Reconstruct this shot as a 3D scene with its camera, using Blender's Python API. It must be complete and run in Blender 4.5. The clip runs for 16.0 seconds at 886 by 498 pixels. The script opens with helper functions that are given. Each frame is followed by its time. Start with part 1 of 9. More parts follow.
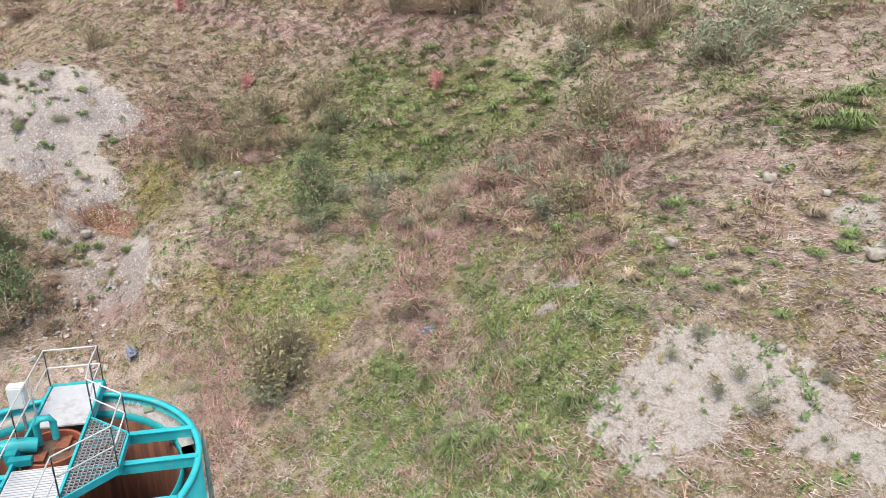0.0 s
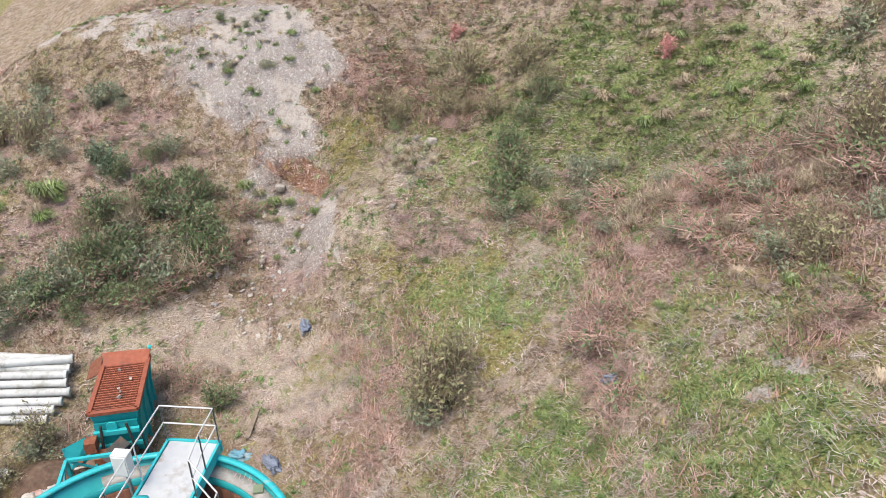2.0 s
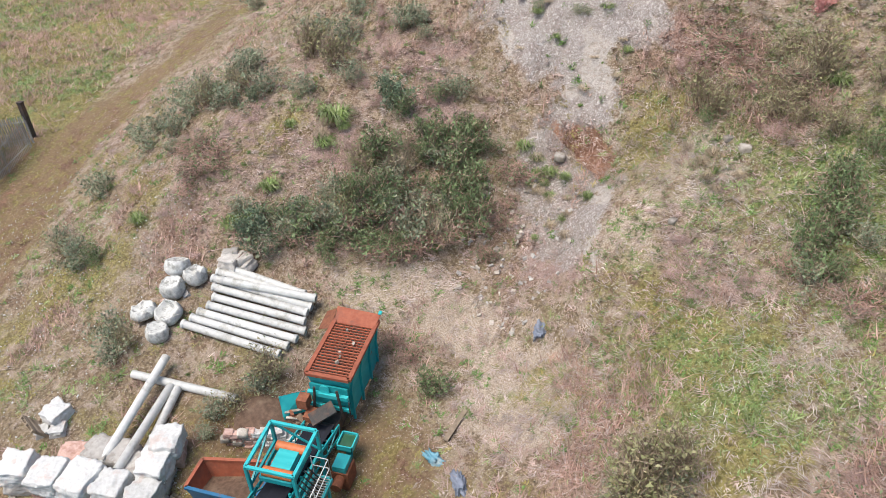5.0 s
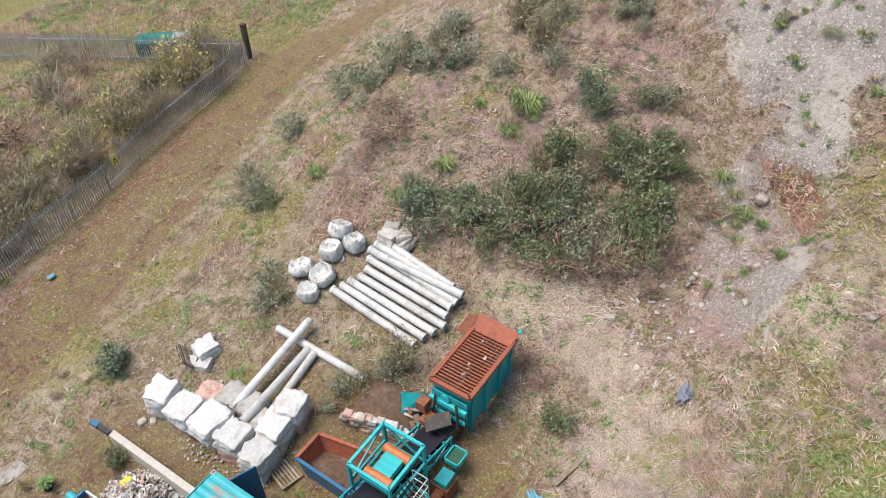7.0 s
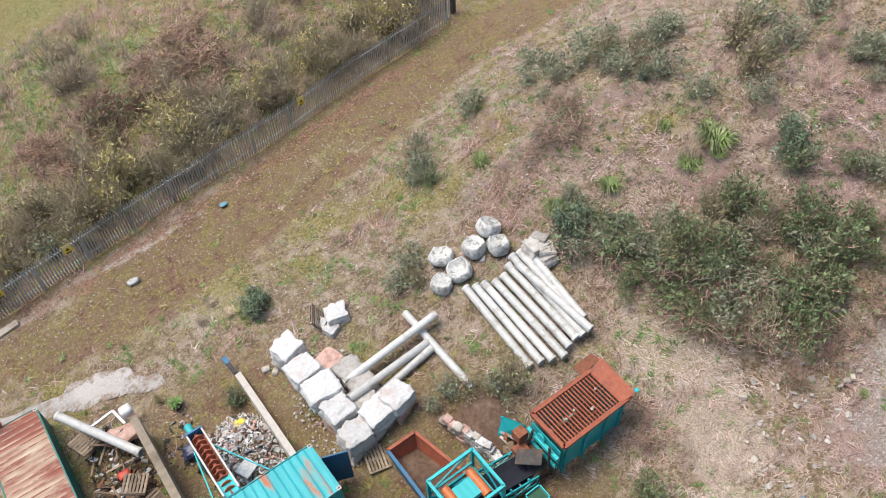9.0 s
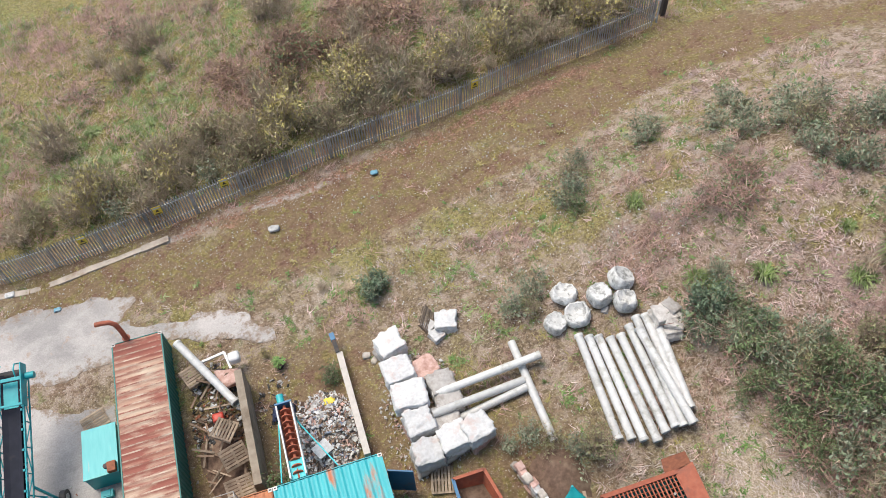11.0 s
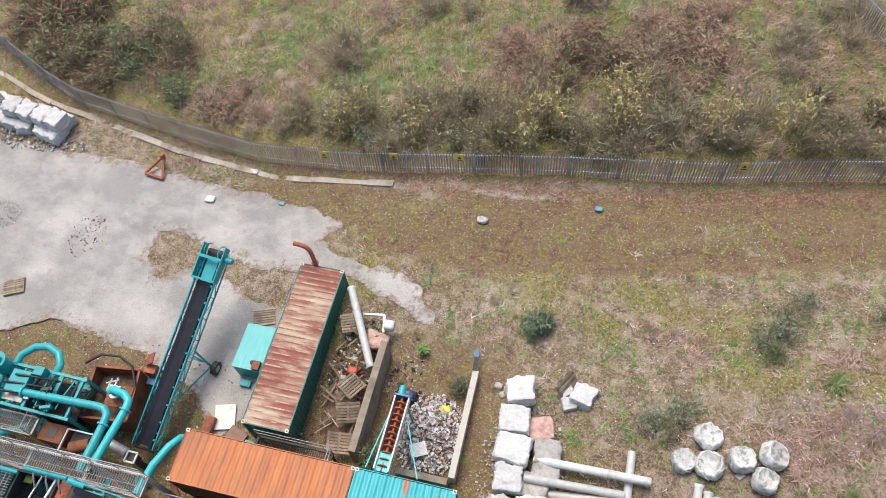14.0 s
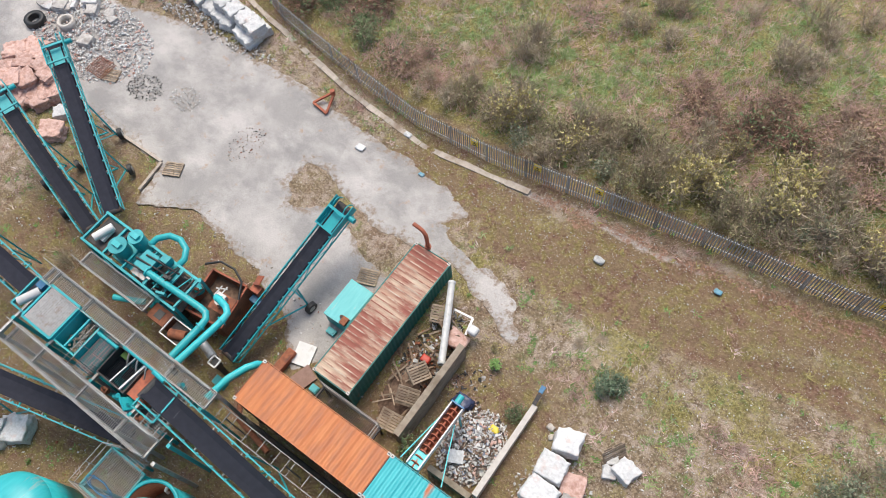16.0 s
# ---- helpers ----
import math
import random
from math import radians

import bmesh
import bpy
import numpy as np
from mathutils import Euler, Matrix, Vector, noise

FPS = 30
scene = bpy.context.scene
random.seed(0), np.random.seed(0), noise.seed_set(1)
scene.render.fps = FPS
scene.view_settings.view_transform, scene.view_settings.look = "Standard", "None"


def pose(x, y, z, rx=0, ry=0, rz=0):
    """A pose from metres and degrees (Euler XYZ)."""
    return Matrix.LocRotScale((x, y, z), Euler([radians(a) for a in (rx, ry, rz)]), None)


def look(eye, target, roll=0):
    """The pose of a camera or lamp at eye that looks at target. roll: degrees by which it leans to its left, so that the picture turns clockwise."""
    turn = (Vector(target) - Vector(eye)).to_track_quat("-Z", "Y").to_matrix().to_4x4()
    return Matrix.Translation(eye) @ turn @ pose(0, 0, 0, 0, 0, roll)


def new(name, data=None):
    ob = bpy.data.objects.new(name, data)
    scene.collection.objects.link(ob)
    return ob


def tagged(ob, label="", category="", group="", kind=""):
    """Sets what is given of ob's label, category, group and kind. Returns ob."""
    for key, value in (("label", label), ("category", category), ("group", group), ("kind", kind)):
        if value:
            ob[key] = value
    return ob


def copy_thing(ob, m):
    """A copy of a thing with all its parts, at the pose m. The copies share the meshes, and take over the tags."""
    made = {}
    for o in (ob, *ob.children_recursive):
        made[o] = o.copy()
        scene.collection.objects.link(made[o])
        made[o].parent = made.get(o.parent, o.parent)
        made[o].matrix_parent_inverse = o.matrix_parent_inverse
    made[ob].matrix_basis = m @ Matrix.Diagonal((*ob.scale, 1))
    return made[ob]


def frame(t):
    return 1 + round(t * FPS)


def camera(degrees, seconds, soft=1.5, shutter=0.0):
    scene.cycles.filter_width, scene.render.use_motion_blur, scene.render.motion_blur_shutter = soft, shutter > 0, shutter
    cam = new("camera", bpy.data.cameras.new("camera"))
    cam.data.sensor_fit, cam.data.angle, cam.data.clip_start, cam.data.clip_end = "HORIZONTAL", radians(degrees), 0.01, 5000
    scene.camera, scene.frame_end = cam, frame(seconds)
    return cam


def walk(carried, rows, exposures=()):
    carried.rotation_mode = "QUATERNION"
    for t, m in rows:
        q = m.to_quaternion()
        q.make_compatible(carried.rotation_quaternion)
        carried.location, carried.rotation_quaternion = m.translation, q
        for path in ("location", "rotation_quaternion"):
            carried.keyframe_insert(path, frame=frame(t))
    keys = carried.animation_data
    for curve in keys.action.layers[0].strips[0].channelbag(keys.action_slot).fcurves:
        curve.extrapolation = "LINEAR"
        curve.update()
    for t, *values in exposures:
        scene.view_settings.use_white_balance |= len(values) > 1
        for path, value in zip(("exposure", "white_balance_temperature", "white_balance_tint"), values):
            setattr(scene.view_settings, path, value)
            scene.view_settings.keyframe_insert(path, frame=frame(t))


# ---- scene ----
# camera: t, x, y, z, heading, pitch, roll
cam = camera(59.65, 16.0, soft=0.8)
PATH = [
    (0, -13.018, -12.600, 23.997, 241.620, -22.073, 0.056),
    (0.5, -11.669, -13.488, 24.500, 246.161, -23.539, -0.112),
    (1, -10.396, -14.347, 25.000, 250.651, -25.238, -0.426),
    (1.5, -9.181, -15.171, 25.507, 255.134, -27.041, -0.792),
    (2, -7.959, -15.886, 25.961, 259.362, -28.650, -1.066),
    (2.5, -6.791, -16.512, 26.411, 263.303, -30.240, -1.312),
    (3, -5.668, -17.066, 26.879, 266.977, -31.771, -1.576),
    (3.5, -4.568, -17.527, 27.337, 271.163, -33.250, -1.815),
    (4, -3.426, -17.829, 27.768, 276.443, -34.616, -2.040),
    (4.2, -2.975, -17.942, 27.942, 278.544, -35.156, -2.127),
    (6.3, 1.766, -18.238, 29.694, 298.945, -40.711, -2.031),
    (6.5, 2.162, -18.195, 29.926, 300.797, -41.260, -2.005),
    (7, 3.116, -18.083, 30.541, 305.383, -42.646, -1.932),
    (7.5, 4.078, -17.928, 31.194, 310.060, -44.100, -2.012),
    (8, 5.089, -17.727, 31.852, 314.913, -45.492, -2.222),
    (8.5, 6.130, -17.458, 32.455, 319.932, -46.892, -2.555),
    (9, 7.139, -17.106, 33.042, 325.009, -48.237, -2.912),
    (9.2, 7.532, -16.950, 33.277, 327.051, -48.777, -3.054),
    (11.3, 11.347, -13.464, 35.753, 347.917, -54.413, -3.548),
    (11.5, 11.635, -13.140, 35.931, 350.079, -54.774, -3.697),
    (12, 12.316, -12.326, 36.372, 355.547, -55.587, -4.183),
    (12.5, 12.922, -11.509, 36.909, 361.057, -56.461, -4.702),
    (13, 13.431, -10.629, 37.441, 366.874, -57.393, -5.134),
    (13.5, 13.860, -9.682, 37.988, 372.842, -58.328, -5.620),
    (14, 14.250, -8.760, 38.617, 378.818, -59.254, -6.080),
    (14.5, 14.547, -7.815, 39.235, 384.690, -60.171, -6.473),
    (15, 14.692, -6.846, 39.891, 390.647, -61.118, -6.725),
    (15.5, 14.755, -5.853, 40.574, 396.501, -62.132, -6.941),
    (16, 14.741, -4.864, 41.269, 402.392, -63.128, -7.209),
]
walk(cam, [(t, pose(x, y, z, 90 + p, 0, h) @ pose(0, 0, 0, 0, 0, r)) for t, x, y, z, h, p, r in PATH],
     [(0, 0.71), (4, 0.63), (9, 0.59), (13, 0.54), (16, 0.52)])
# ---- end of camera

# ---- light
world = bpy.data.worlds.new("sky")
scene.world = world
world.use_nodes = True
wn = world.node_tree.nodes
bg = wn["Background"]
sky = wn.new("ShaderNodeTexSky")
sky.sky_type = 'NISHITA'
sky.sun_disc = False
sky.sun_elevation, sky.sun_rotation = radians(66), radians(-39)
sky.air_density, sky.dust_density = 1.0, 3.0
world.node_tree.links.new(sky.outputs[0], bg.inputs[0])
bg.inputs[1].default_value = 0.125
sun = new("sun", bpy.data.lights.new("sun", 'SUN'))
sun.data.energy, sun.data.angle, sun.data.color = 1.9, radians(32), (1.0, 0.93, 0.81)
sun.matrix_world = look((-16, 20, 60), (0, 0, 0))

# ---- terrain
AMPS = [
    0.5, 0.4, 0.0, -0.1, -1.7, -0.7, -1.0, -0.5,
    2.0, 2.6, 1.6, 0.5, -1.8, -0.7, -1.2, -0.7,
    1.1, 1.7, 0.7, 0.4, 0.2, -0.9, -0.1, 0.2,
    -0.4, -0.6, -0.0, 0.5, -0.5, -1.1, 1.0, 0.8,
    0.5, 0.5, -0.5, -0.4, 0.7, 1.9, 2.1, 1.8,
    -0.4, 0.1, 0.5, 0.9, 0.0, 0.6, 0.3, 2.3,
    0.1, 0.1, -0.2, -0.4, -0.5, -0.3, -0.9, 0.3,
    0.3, 1.1, 0.2, 1.3, 1.9, 0.6, 0.1, 0.1]

# mounds, spurs and gullies: x, y, radius, height
SWELLS = [
    (9, -22.5, 3, -0.99), (4, -28.5, 4, 0.96), (8, -31.5, 4, 0.43), (13.5, -30, 4, 0.32), (10, -27, 3, -0.37), (17, -21.5, 3.5, 0.18), (21.5, -25, 3, -0.22),
    (25, -30.5, 3.5, -1.50), (21, -18, 3, -0.24), (27.2, -17.4, 2.2, 1.36), (24.5, -14.5, 3, -0.66), (28.5, -13, 2.2, -0.59), (30.5, -22.5, 3.5, 0.22), (34.5, -14, 3, -0.85),
    (41, -13, 4, 1.26), (45, -13, 4, 1.29), (38, -26, 4, -0.99), (28, -35.5, 4, -0.38), (31, -9.5, 3, 0.11), (27, -6, 3, 0.49), (34.5, -3.5, 4, 1.23),
    (38, -4, 4, 0.33), (29, 1, 3.5, -0.11), (25.5, 6.5, 3, 0.48), (34, 5, 4.5, 1.52), (18, -43, 5, -0.60), (37, -33, 5, -0.74), (2, -36, 5, -0.77), (48, -5, 4.5, 3.4), (49, 1.5, 4, 2.6)]


def smooth(t):
    t = np.clip(t, 0, 1)
    return t * t * (3 - 2 * t)


def land(x, y):
    """Height of the land: a valley floor that rises to a hill in the south, with low swells."""
    x, y = np.asarray(x, float), np.asarray(y, float)
    z = 20 * smooth((-0.78 * y + 0.28 * x - 9) / 34) + 0.10 * np.clip(x, -5, 40)
    for i, a in enumerate(AMPS):
        z = z + a * np.exp(-((x - (-20 + 10 * (i % 8))) ** 2 + (y - (-40 + 10 * (i // 8))) ** 2) / 128)
    for a, b, r, h in SWELLS:
        z = z + h * np.exp(-((x - a) ** 2 + (y - b) ** 2) / (2 * r * r))
    return z

# ---- materials


def links(m):
    return m.node_tree.nodes, m.node_tree.links


def mat(name, c1, c2, scale=6.0, rough=0.8, metal=0.0, bump=0.15, c3=None, s3=0.7, at=0.6, soft=0.08, stretch=(1, 1, 1), vary=0.15):
    """Two-tone grain, an optional third colour in patches (rust, dirt), fine relief, and a little change from object to object."""
    m = bpy.data.materials.new(name)
    m.use_nodes = True
    n, l = links(m)
    b = n["Principled BSDF"]
    b.inputs["Roughness"].default_value, b.inputs["Metallic"].default_value = rough, metal
    geo, info = n.new("ShaderNodeNewGeometry"), n.new("ShaderNodeObjectInfo")
    mp = n.new("ShaderNodeMapping")
    mp.inputs["Scale"].default_value = stretch
    l.new(geo.outputs["Position"], mp.inputs[0])
    na = n.new("ShaderNodeTexNoise")
    na.inputs["Scale"].default_value, na.inputs["Detail"].default_value = scale, 6
    l.new(mp.outputs[0], na.inputs["Vector"])
    ra = n.new("ShaderNodeMapRange")
    ra.inputs[1].default_value, ra.inputs[2].default_value = 0.3, 0.7
    l.new(na.outputs["Fac"], ra.inputs[0])
    mix = n.new("ShaderNodeMixRGB")
    mix.inputs[1].default_value, mix.inputs[2].default_value = (*c1, 1), (*c2, 1)
    l.new(ra.outputs[0], mix.inputs[0])
    out = mix.outputs[0]
    if c3:
        nb = n.new("ShaderNodeTexNoise")
        nb.inputs["Scale"].default_value, nb.inputs["Detail"].default_value, nb.inputs["Roughness"].default_value = s3, 8, 0.65
        l.new(mp.outputs[0], nb.inputs["Vector"])
        rb = n.new("ShaderNodeMapRange")
        rb.inputs[1].default_value, rb.inputs[2].default_value = at - soft, at + soft
        l.new(nb.outputs["Fac"], rb.inputs[0])
        m3 = n.new("ShaderNodeMixRGB")
        m3.inputs[2].default_value = (*c3, 1)
        l.new(rb.outputs[0], m3.inputs[0])
        l.new(out, m3.inputs[1])
        out = m3.outputs[0]
    hv = n.new("ShaderNodeHueSaturation")
    rv = n.new("ShaderNodeMapRange")
    rv.inputs[3].default_value, rv.inputs[4].default_value = 1 - vary, 1 + vary
    l.new(info.outputs["Random"], rv.inputs[0])
    l.new(rv.outputs[0], hv.inputs["Value"])
    l.new(out, hv.inputs["Color"])
    l.new(hv.outputs[0], b.inputs["Base Color"])
    if bump:
        bp = n.new("ShaderNodeBump")
        bp.inputs["Strength"].default_value, bp.inputs["Distance"].default_value = bump, 0.05
        l.new(na.outputs["Fac"], bp.inputs["Height"])
        l.new(bp.outputs[0], b.inputs["Normal"])
    return m


def leafy(name, cols, rough=0.75):
    """Foliage: each blade or leaf takes one of the colours."""
    m = bpy.data.materials.new(name)
    m.use_nodes = True
    n, l = links(m)
    b = n["Principled BSDF"]
    b.inputs["Roughness"].default_value = rough
    geo = n.new("ShaderNodeNewGeometry")
    rmp = n.new("ShaderNodeValToRGB")
    rmp.color_ramp.elements[0].color = (*cols[0], 1)
    rmp.color_ramp.elements[1].color = (*cols[-1], 1)
    for i, c in enumerate(cols[1:-1]):
        rmp.color_ramp.elements.new((i + 1) / (len(cols) - 1)).color = (*c, 1)
    l.new(geo.outputs["Random Per Island"], rmp.inputs[0])
    big = n.new("ShaderNodeTexNoise")
    big.inputs["Scale"].default_value, big.inputs["Detail"].default_value = 1.1, 4
    l.new(geo.outputs["Position"], big.inputs["Vector"])
    lo = n.new("ShaderNodeMapRange")
    lo.inputs[1].default_value, lo.inputs[2].default_value, lo.inputs[3].default_value, lo.inputs[4].default_value = 0.35, 0.65, 0.72, 1.25
    l.new(big.outputs["Fac"], lo.inputs[0])
    hs = n.new("ShaderNodeHueSaturation")
    l.new(lo.outputs[0], hs.inputs["Value"])
    l.new(rmp.outputs[0], hs.inputs["Color"])
    l.new(hs.outputs[0], b.inputs["Base Color"])
    return m


RUST = (0.20, 0.065, 0.03)
TEAL = mat("teal_paint", (0.012, 0.30, 0.33), (0.02, 0.37, 0.40), 3, 0.45, c3=(0.17, 0.10, 0.06), s3=1.6, at=0.69, soft=0.03, bump=0.05)
CYAN = mat("cyan_paint", (0.02, 0.42, 0.45), (0.05, 0.50, 0.52), 2, 0.4, c3=(0.35, 0.42, 0.38), s3=0.9, at=0.66, soft=0.06, stretch=(3, 0.5, 1), bump=0.05)
DTEAL = mat("dark_green_paint", (0.01, 0.15, 0.13), (0.02, 0.20, 0.17), 3, 0.5, c3=RUST, s3=0.9, at=0.68, soft=0.05, bump=0.05)
BLUE = mat("blue_paint", (0.02, 0.12, 0.25), (0.03, 0.16, 0.3), 3, 0.45, c3=RUST, s3=1.4, at=0.66)
ORANGE = mat("orange_paint", (0.50, 0.155, 0.05), (0.60, 0.22, 0.08), 1.2, 0.6, c3=(0.40, 0.15, 0.075), s3=0.7, at=0.56, soft=0.10, stretch=(2.2, 0.5, 1), bump=0.05)
RUSTY = mat("rust", (0.19, 0.065, 0.035), (0.30, 0.11, 0.055), 7, 0.85, c3=(0.12, 0.05, 0.035), s3=1.2, at=0.6, bump=0.2)
RED_RUST = mat("red_oxide", (0.32, 0.085, 0.045), (0.42, 0.13, 0.07), 5, 0.75, c3=(0.24, 0.09, 0.06), s3=1.5, at=0.6)
ROOF_RUST = mat("weathered_roof", (0.52, 0.44, 0.33), (0.35, 0.18, 0.12), 0.9, 0.8, c3=(0.25, 0.085, 0.06), s3=0.6, at=0.49, soft=0.07, stretch=(0.5, 1.8, 1), bump=0.1)
RIBWEAR = mat("worn_rib", (0.56, 0.49, 0.39), (0.42, 0.27, 0.19), 1.6, 0.8, c3=(0.28, 0.11, 0.075), s3=0.9, at=0.50, soft=0.06, stretch=(1, 1, 1), bump=0.05)
ROOF_MIX = mat("peeling_roof", (0.02, 0.37, 0.41), (0.05, 0.46, 0.49), 2, 0.5, c3=(0.45, 0.14, 0.06), s3=0.5, at=0.585, soft=0.04, stretch=(1.6, 0.35, 1), bump=0.05)
STEEL = mat("galvanised_steel", (0.34, 0.34, 0.33), (0.46, 0.45, 0.44), 9, 0.5, 0.4, c3=(0.28, 0.2, 0.15), s3=2, at=0.62)
DARK = mat("dark_steel", (0.03, 0.03, 0.032), (0.06, 0.055, 0.05), 5, 0.7, c3=(0.12, 0.07, 0.05), s3=1.5, at=0.6)
FENCE = mat("weathered_galvanised", (0.34, 0.35, 0.355), (0.48, 0.49, 0.49), 3, 0.5, 0.0, c3=(0.22, 0.22, 0.22), s3=0.5, at=0.55)
GRATE = mat("grey_grating", (0.21, 0.21, 0.205), (0.31, 0.305, 0.30), 9, 0.6, 0.2, c3=(0.20, 0.14, 0.10), s3=2, at=0.6)
BELT = mat("black_rubber", (0.009, 0.010, 0.019), (0.016, 0.018, 0.03), 3, 0.85, c3=(0.04, 0.037, 0.035), s3=0.8, at=0.70, bump=0.05)
WHITE = mat("white_paint", (0.60, 0.60, 0.58), (0.68, 0.68, 0.67), 3, 0.5, c3=(0.45, 0.42, 0.38), s3=1.5, at=0.66)
PVC = mat("weathered_pvc", (0.52, 0.52, 0.50), (0.63, 0.63, 0.61), 4, 0.45, c3=(0.33, 0.32, 0.28), s3=1.3, at=0.62, soft=0.07)
BALE = mat("white_bale", (0.54, 0.535, 0.52), (0.67, 0.67, 0.66), 7, 0.9, c3=(0.56, 0.46, 0.42), s3=1.8, at=0.63, bump=0.7)
PINK = mat("pink_bale", (0.50, 0.315, 0.26), (0.62, 0.44, 0.385), 5, 0.9, c3=(0.40, 0.23, 0.18), s3=2.4, at=0.56, bump=0.9)
GREYBALE = mat("grey_bale", (0.40, 0.37, 0.34), (0.54, 0.52, 0.49), 5, 0.9, c3=(0.30, 0.27, 0.24), s3=1.6, at=0.58, bump=0.6)
BAG = mat("woven_bag", (0.50, 0.50, 0.48), (0.66, 0.66, 0.64), 9, 0.8, c3=(0.30, 0.30, 0.28), s3=2.6, at=0.56, bump=0.6)
WOOD = mat("grey_wood", (0.25, 0.19, 0.135), (0.38, 0.30, 0.22), 6, 0.85, c3=(0.16, 0.12, 0.085), s3=1.5, at=0.6, vary=0.35)
WALLC = mat("old_concrete", (0.30, 0.24, 0.18), (0.40, 0.34, 0.26), 4, 0.9, c3=(0.22, 0.17, 0.12), s3=0.9, at=0.58, bump=0.4)
SLAB = mat("path_concrete", (0.40, 0.34, 0.28), (0.50, 0.44, 0.37), 4, 0.9, c3=(0.30, 0.23, 0.17), s3=0.8, at=0.58, bump=0.3)
PALEBEAM = mat("pale_concrete", (0.58, 0.53, 0.47), (0.68, 0.63, 0.57), 4, 0.9, c3=(0.42, 0.36, 0.3), s3=0.9, at=0.6, bump=0.4)
STONE = mat("pale_stone", (0.34, 0.30, 0.26), (0.50, 0.46, 0.41), 6, 0.9, c3=(0.28, 0.24, 0.19), s3=2.0, at=0.56, bump=0.5, vary=0.35)
SOIL = mat("damp_soil", (0.10, 0.06, 0.042), (0.20, 0.13, 0.09), 5, 0.95, c3=(0.24, 0.17, 0.12), s3=1.2, at=0.6, bump=0.5)
YELLOW = mat("yellow_sign", (0.78, 0.60, 0.06), (0.82, 0.64, 0.09), 4, 0.5)
BLACK = mat("black_plastic", (0.02, 0.02, 0.02), (0.03, 0.03, 0.03), 4, 0.5)
REDP = mat("red_plastic", (0.50, 0.05, 0.03), (0.55, 0.07, 0.04), 4, 0.5)
BLUEP = mat("blue_sheet", (0.10, 0.30, 0.42), (0.22, 0.45, 0.55), 5, 0.6, c3=(0.4, 0.45, 0.45), s3=2, at=0.58, bump=0.5)
GREYSHEET = mat("blue_grey_sheet", (0.16, 0.19, 0.26), (0.30, 0.33, 0.40), 5, 0.7, bump=0.5)
BARK = mat("bark", (0.16, 0.12, 0.09), (0.24, 0.19, 0.15), 8, 0.9, bump=0.3)
STRAW = leafy("straw_blades", [(0.600, 0.500, 0.445), (0.460, 0.360, 0.278), (0.700, 0.620, 0.590), (0.381, 0.281, 0.223), (0.620, 0.530, 0.512)])
GREEN = leafy("green_blades", [(0.185, 0.275, 0.070), (0.275, 0.350, 0.125), (0.115, 0.200, 0.050), (0.390, 0.420, 0.230), (0.215, 0.320, 0.095)])
DULLSTRAW = leafy("dull_straw_blades", [(0.47, 0.38, 0.27), (0.56, 0.46, 0.34), (0.38, 0.30, 0.21), (0.50, 0.43, 0.31)])
OLIVE = leafy("olive_blades", [(0.30, 0.255, 0.085), (0.39, 0.325, 0.11), (0.245, 0.225, 0.08), (0.43, 0.36, 0.17)])
RUSTST = leafy("dead_stems", [(0.39, 0.235, 0.185), (0.50, 0.325, 0.265), (0.29, 0.175, 0.135), (0.60, 0.43, 0.37), (0.42, 0.275, 0.21)])
PINKST = leafy("pale_litter", [(0.52, 0.37, 0.32), (0.60, 0.46, 0.415), (0.43, 0.29, 0.245), (0.67, 0.555, 0.52)])
TWIG = leafy("grey_twigs", [(0.42, 0.345, 0.25), (0.55, 0.465, 0.355), (0.34, 0.265, 0.185), (0.49, 0.39, 0.28)])
LEAF_D = leafy("dark_leaves", [(0.125, 0.19, 0.075), (0.185, 0.26, 0.11), (0.09, 0.145, 0.058), (0.25, 0.31, 0.155), (0.16, 0.22, 0.10), (0.27, 0.20, 0.13)])
LEAF_G = leafy("grey_green_leaves", [(0.20, 0.26, 0.15), (0.28, 0.33, 0.22), (0.15, 0.20, 0.11), (0.34, 0.37, 0.26), (0.30, 0.27, 0.18)])
LEAF_C = leafy("blue_green_leaves", [(0.13, 0.19, 0.11), (0.19, 0.25, 0.15), (0.095, 0.145, 0.085), (0.25, 0.30, 0.20)])
LEAF_W = leafy("willow_leaves", [(0.29, 0.28, 0.14), (0.36, 0.34, 0.19), (0.24, 0.25, 0.11), (0.40, 0.33, 0.20)])
WITHY = leafy("withy_stems", [(0.28, 0.21, 0.15), (0.37, 0.29, 0.21), (0.22, 0.16, 0.11), (0.33, 0.27, 0.17)])
LEAF_B = leafy("bright_leaves", [(0.13, 0.25, 0.06), (0.19, 0.32, 0.09), (0.10, 0.19, 0.045), (0.27, 0.35, 0.13)])
LEAF_R = leafy("red_stems", [(0.60, 0.26, 0.25), (0.66, 0.36, 0.33), (0.46, 0.20, 0.18)])
LEAF_O = leafy("brown_leaves", [(0.32, 0.20, 0.12), (0.40, 0.27, 0.18), (0.25, 0.22, 0.10), (0.48, 0.31, 0.22), (0.22, 0.20, 0.08), (0.34, 0.18, 0.13)])
DARKST = leafy("dark_bramble_stems", [(0.25, 0.14, 0.10), (0.34, 0.20, 0.14), (0.19, 0.11, 0.08), (0.42, 0.28, 0.20)])
PINKBR = leafy("pink_bramble_stems", [(0.47, 0.31, 0.275), (0.56, 0.39, 0.36), (0.36, 0.23, 0.20), (0.64, 0.49, 0.46), (0.42, 0.30, 0.25)])
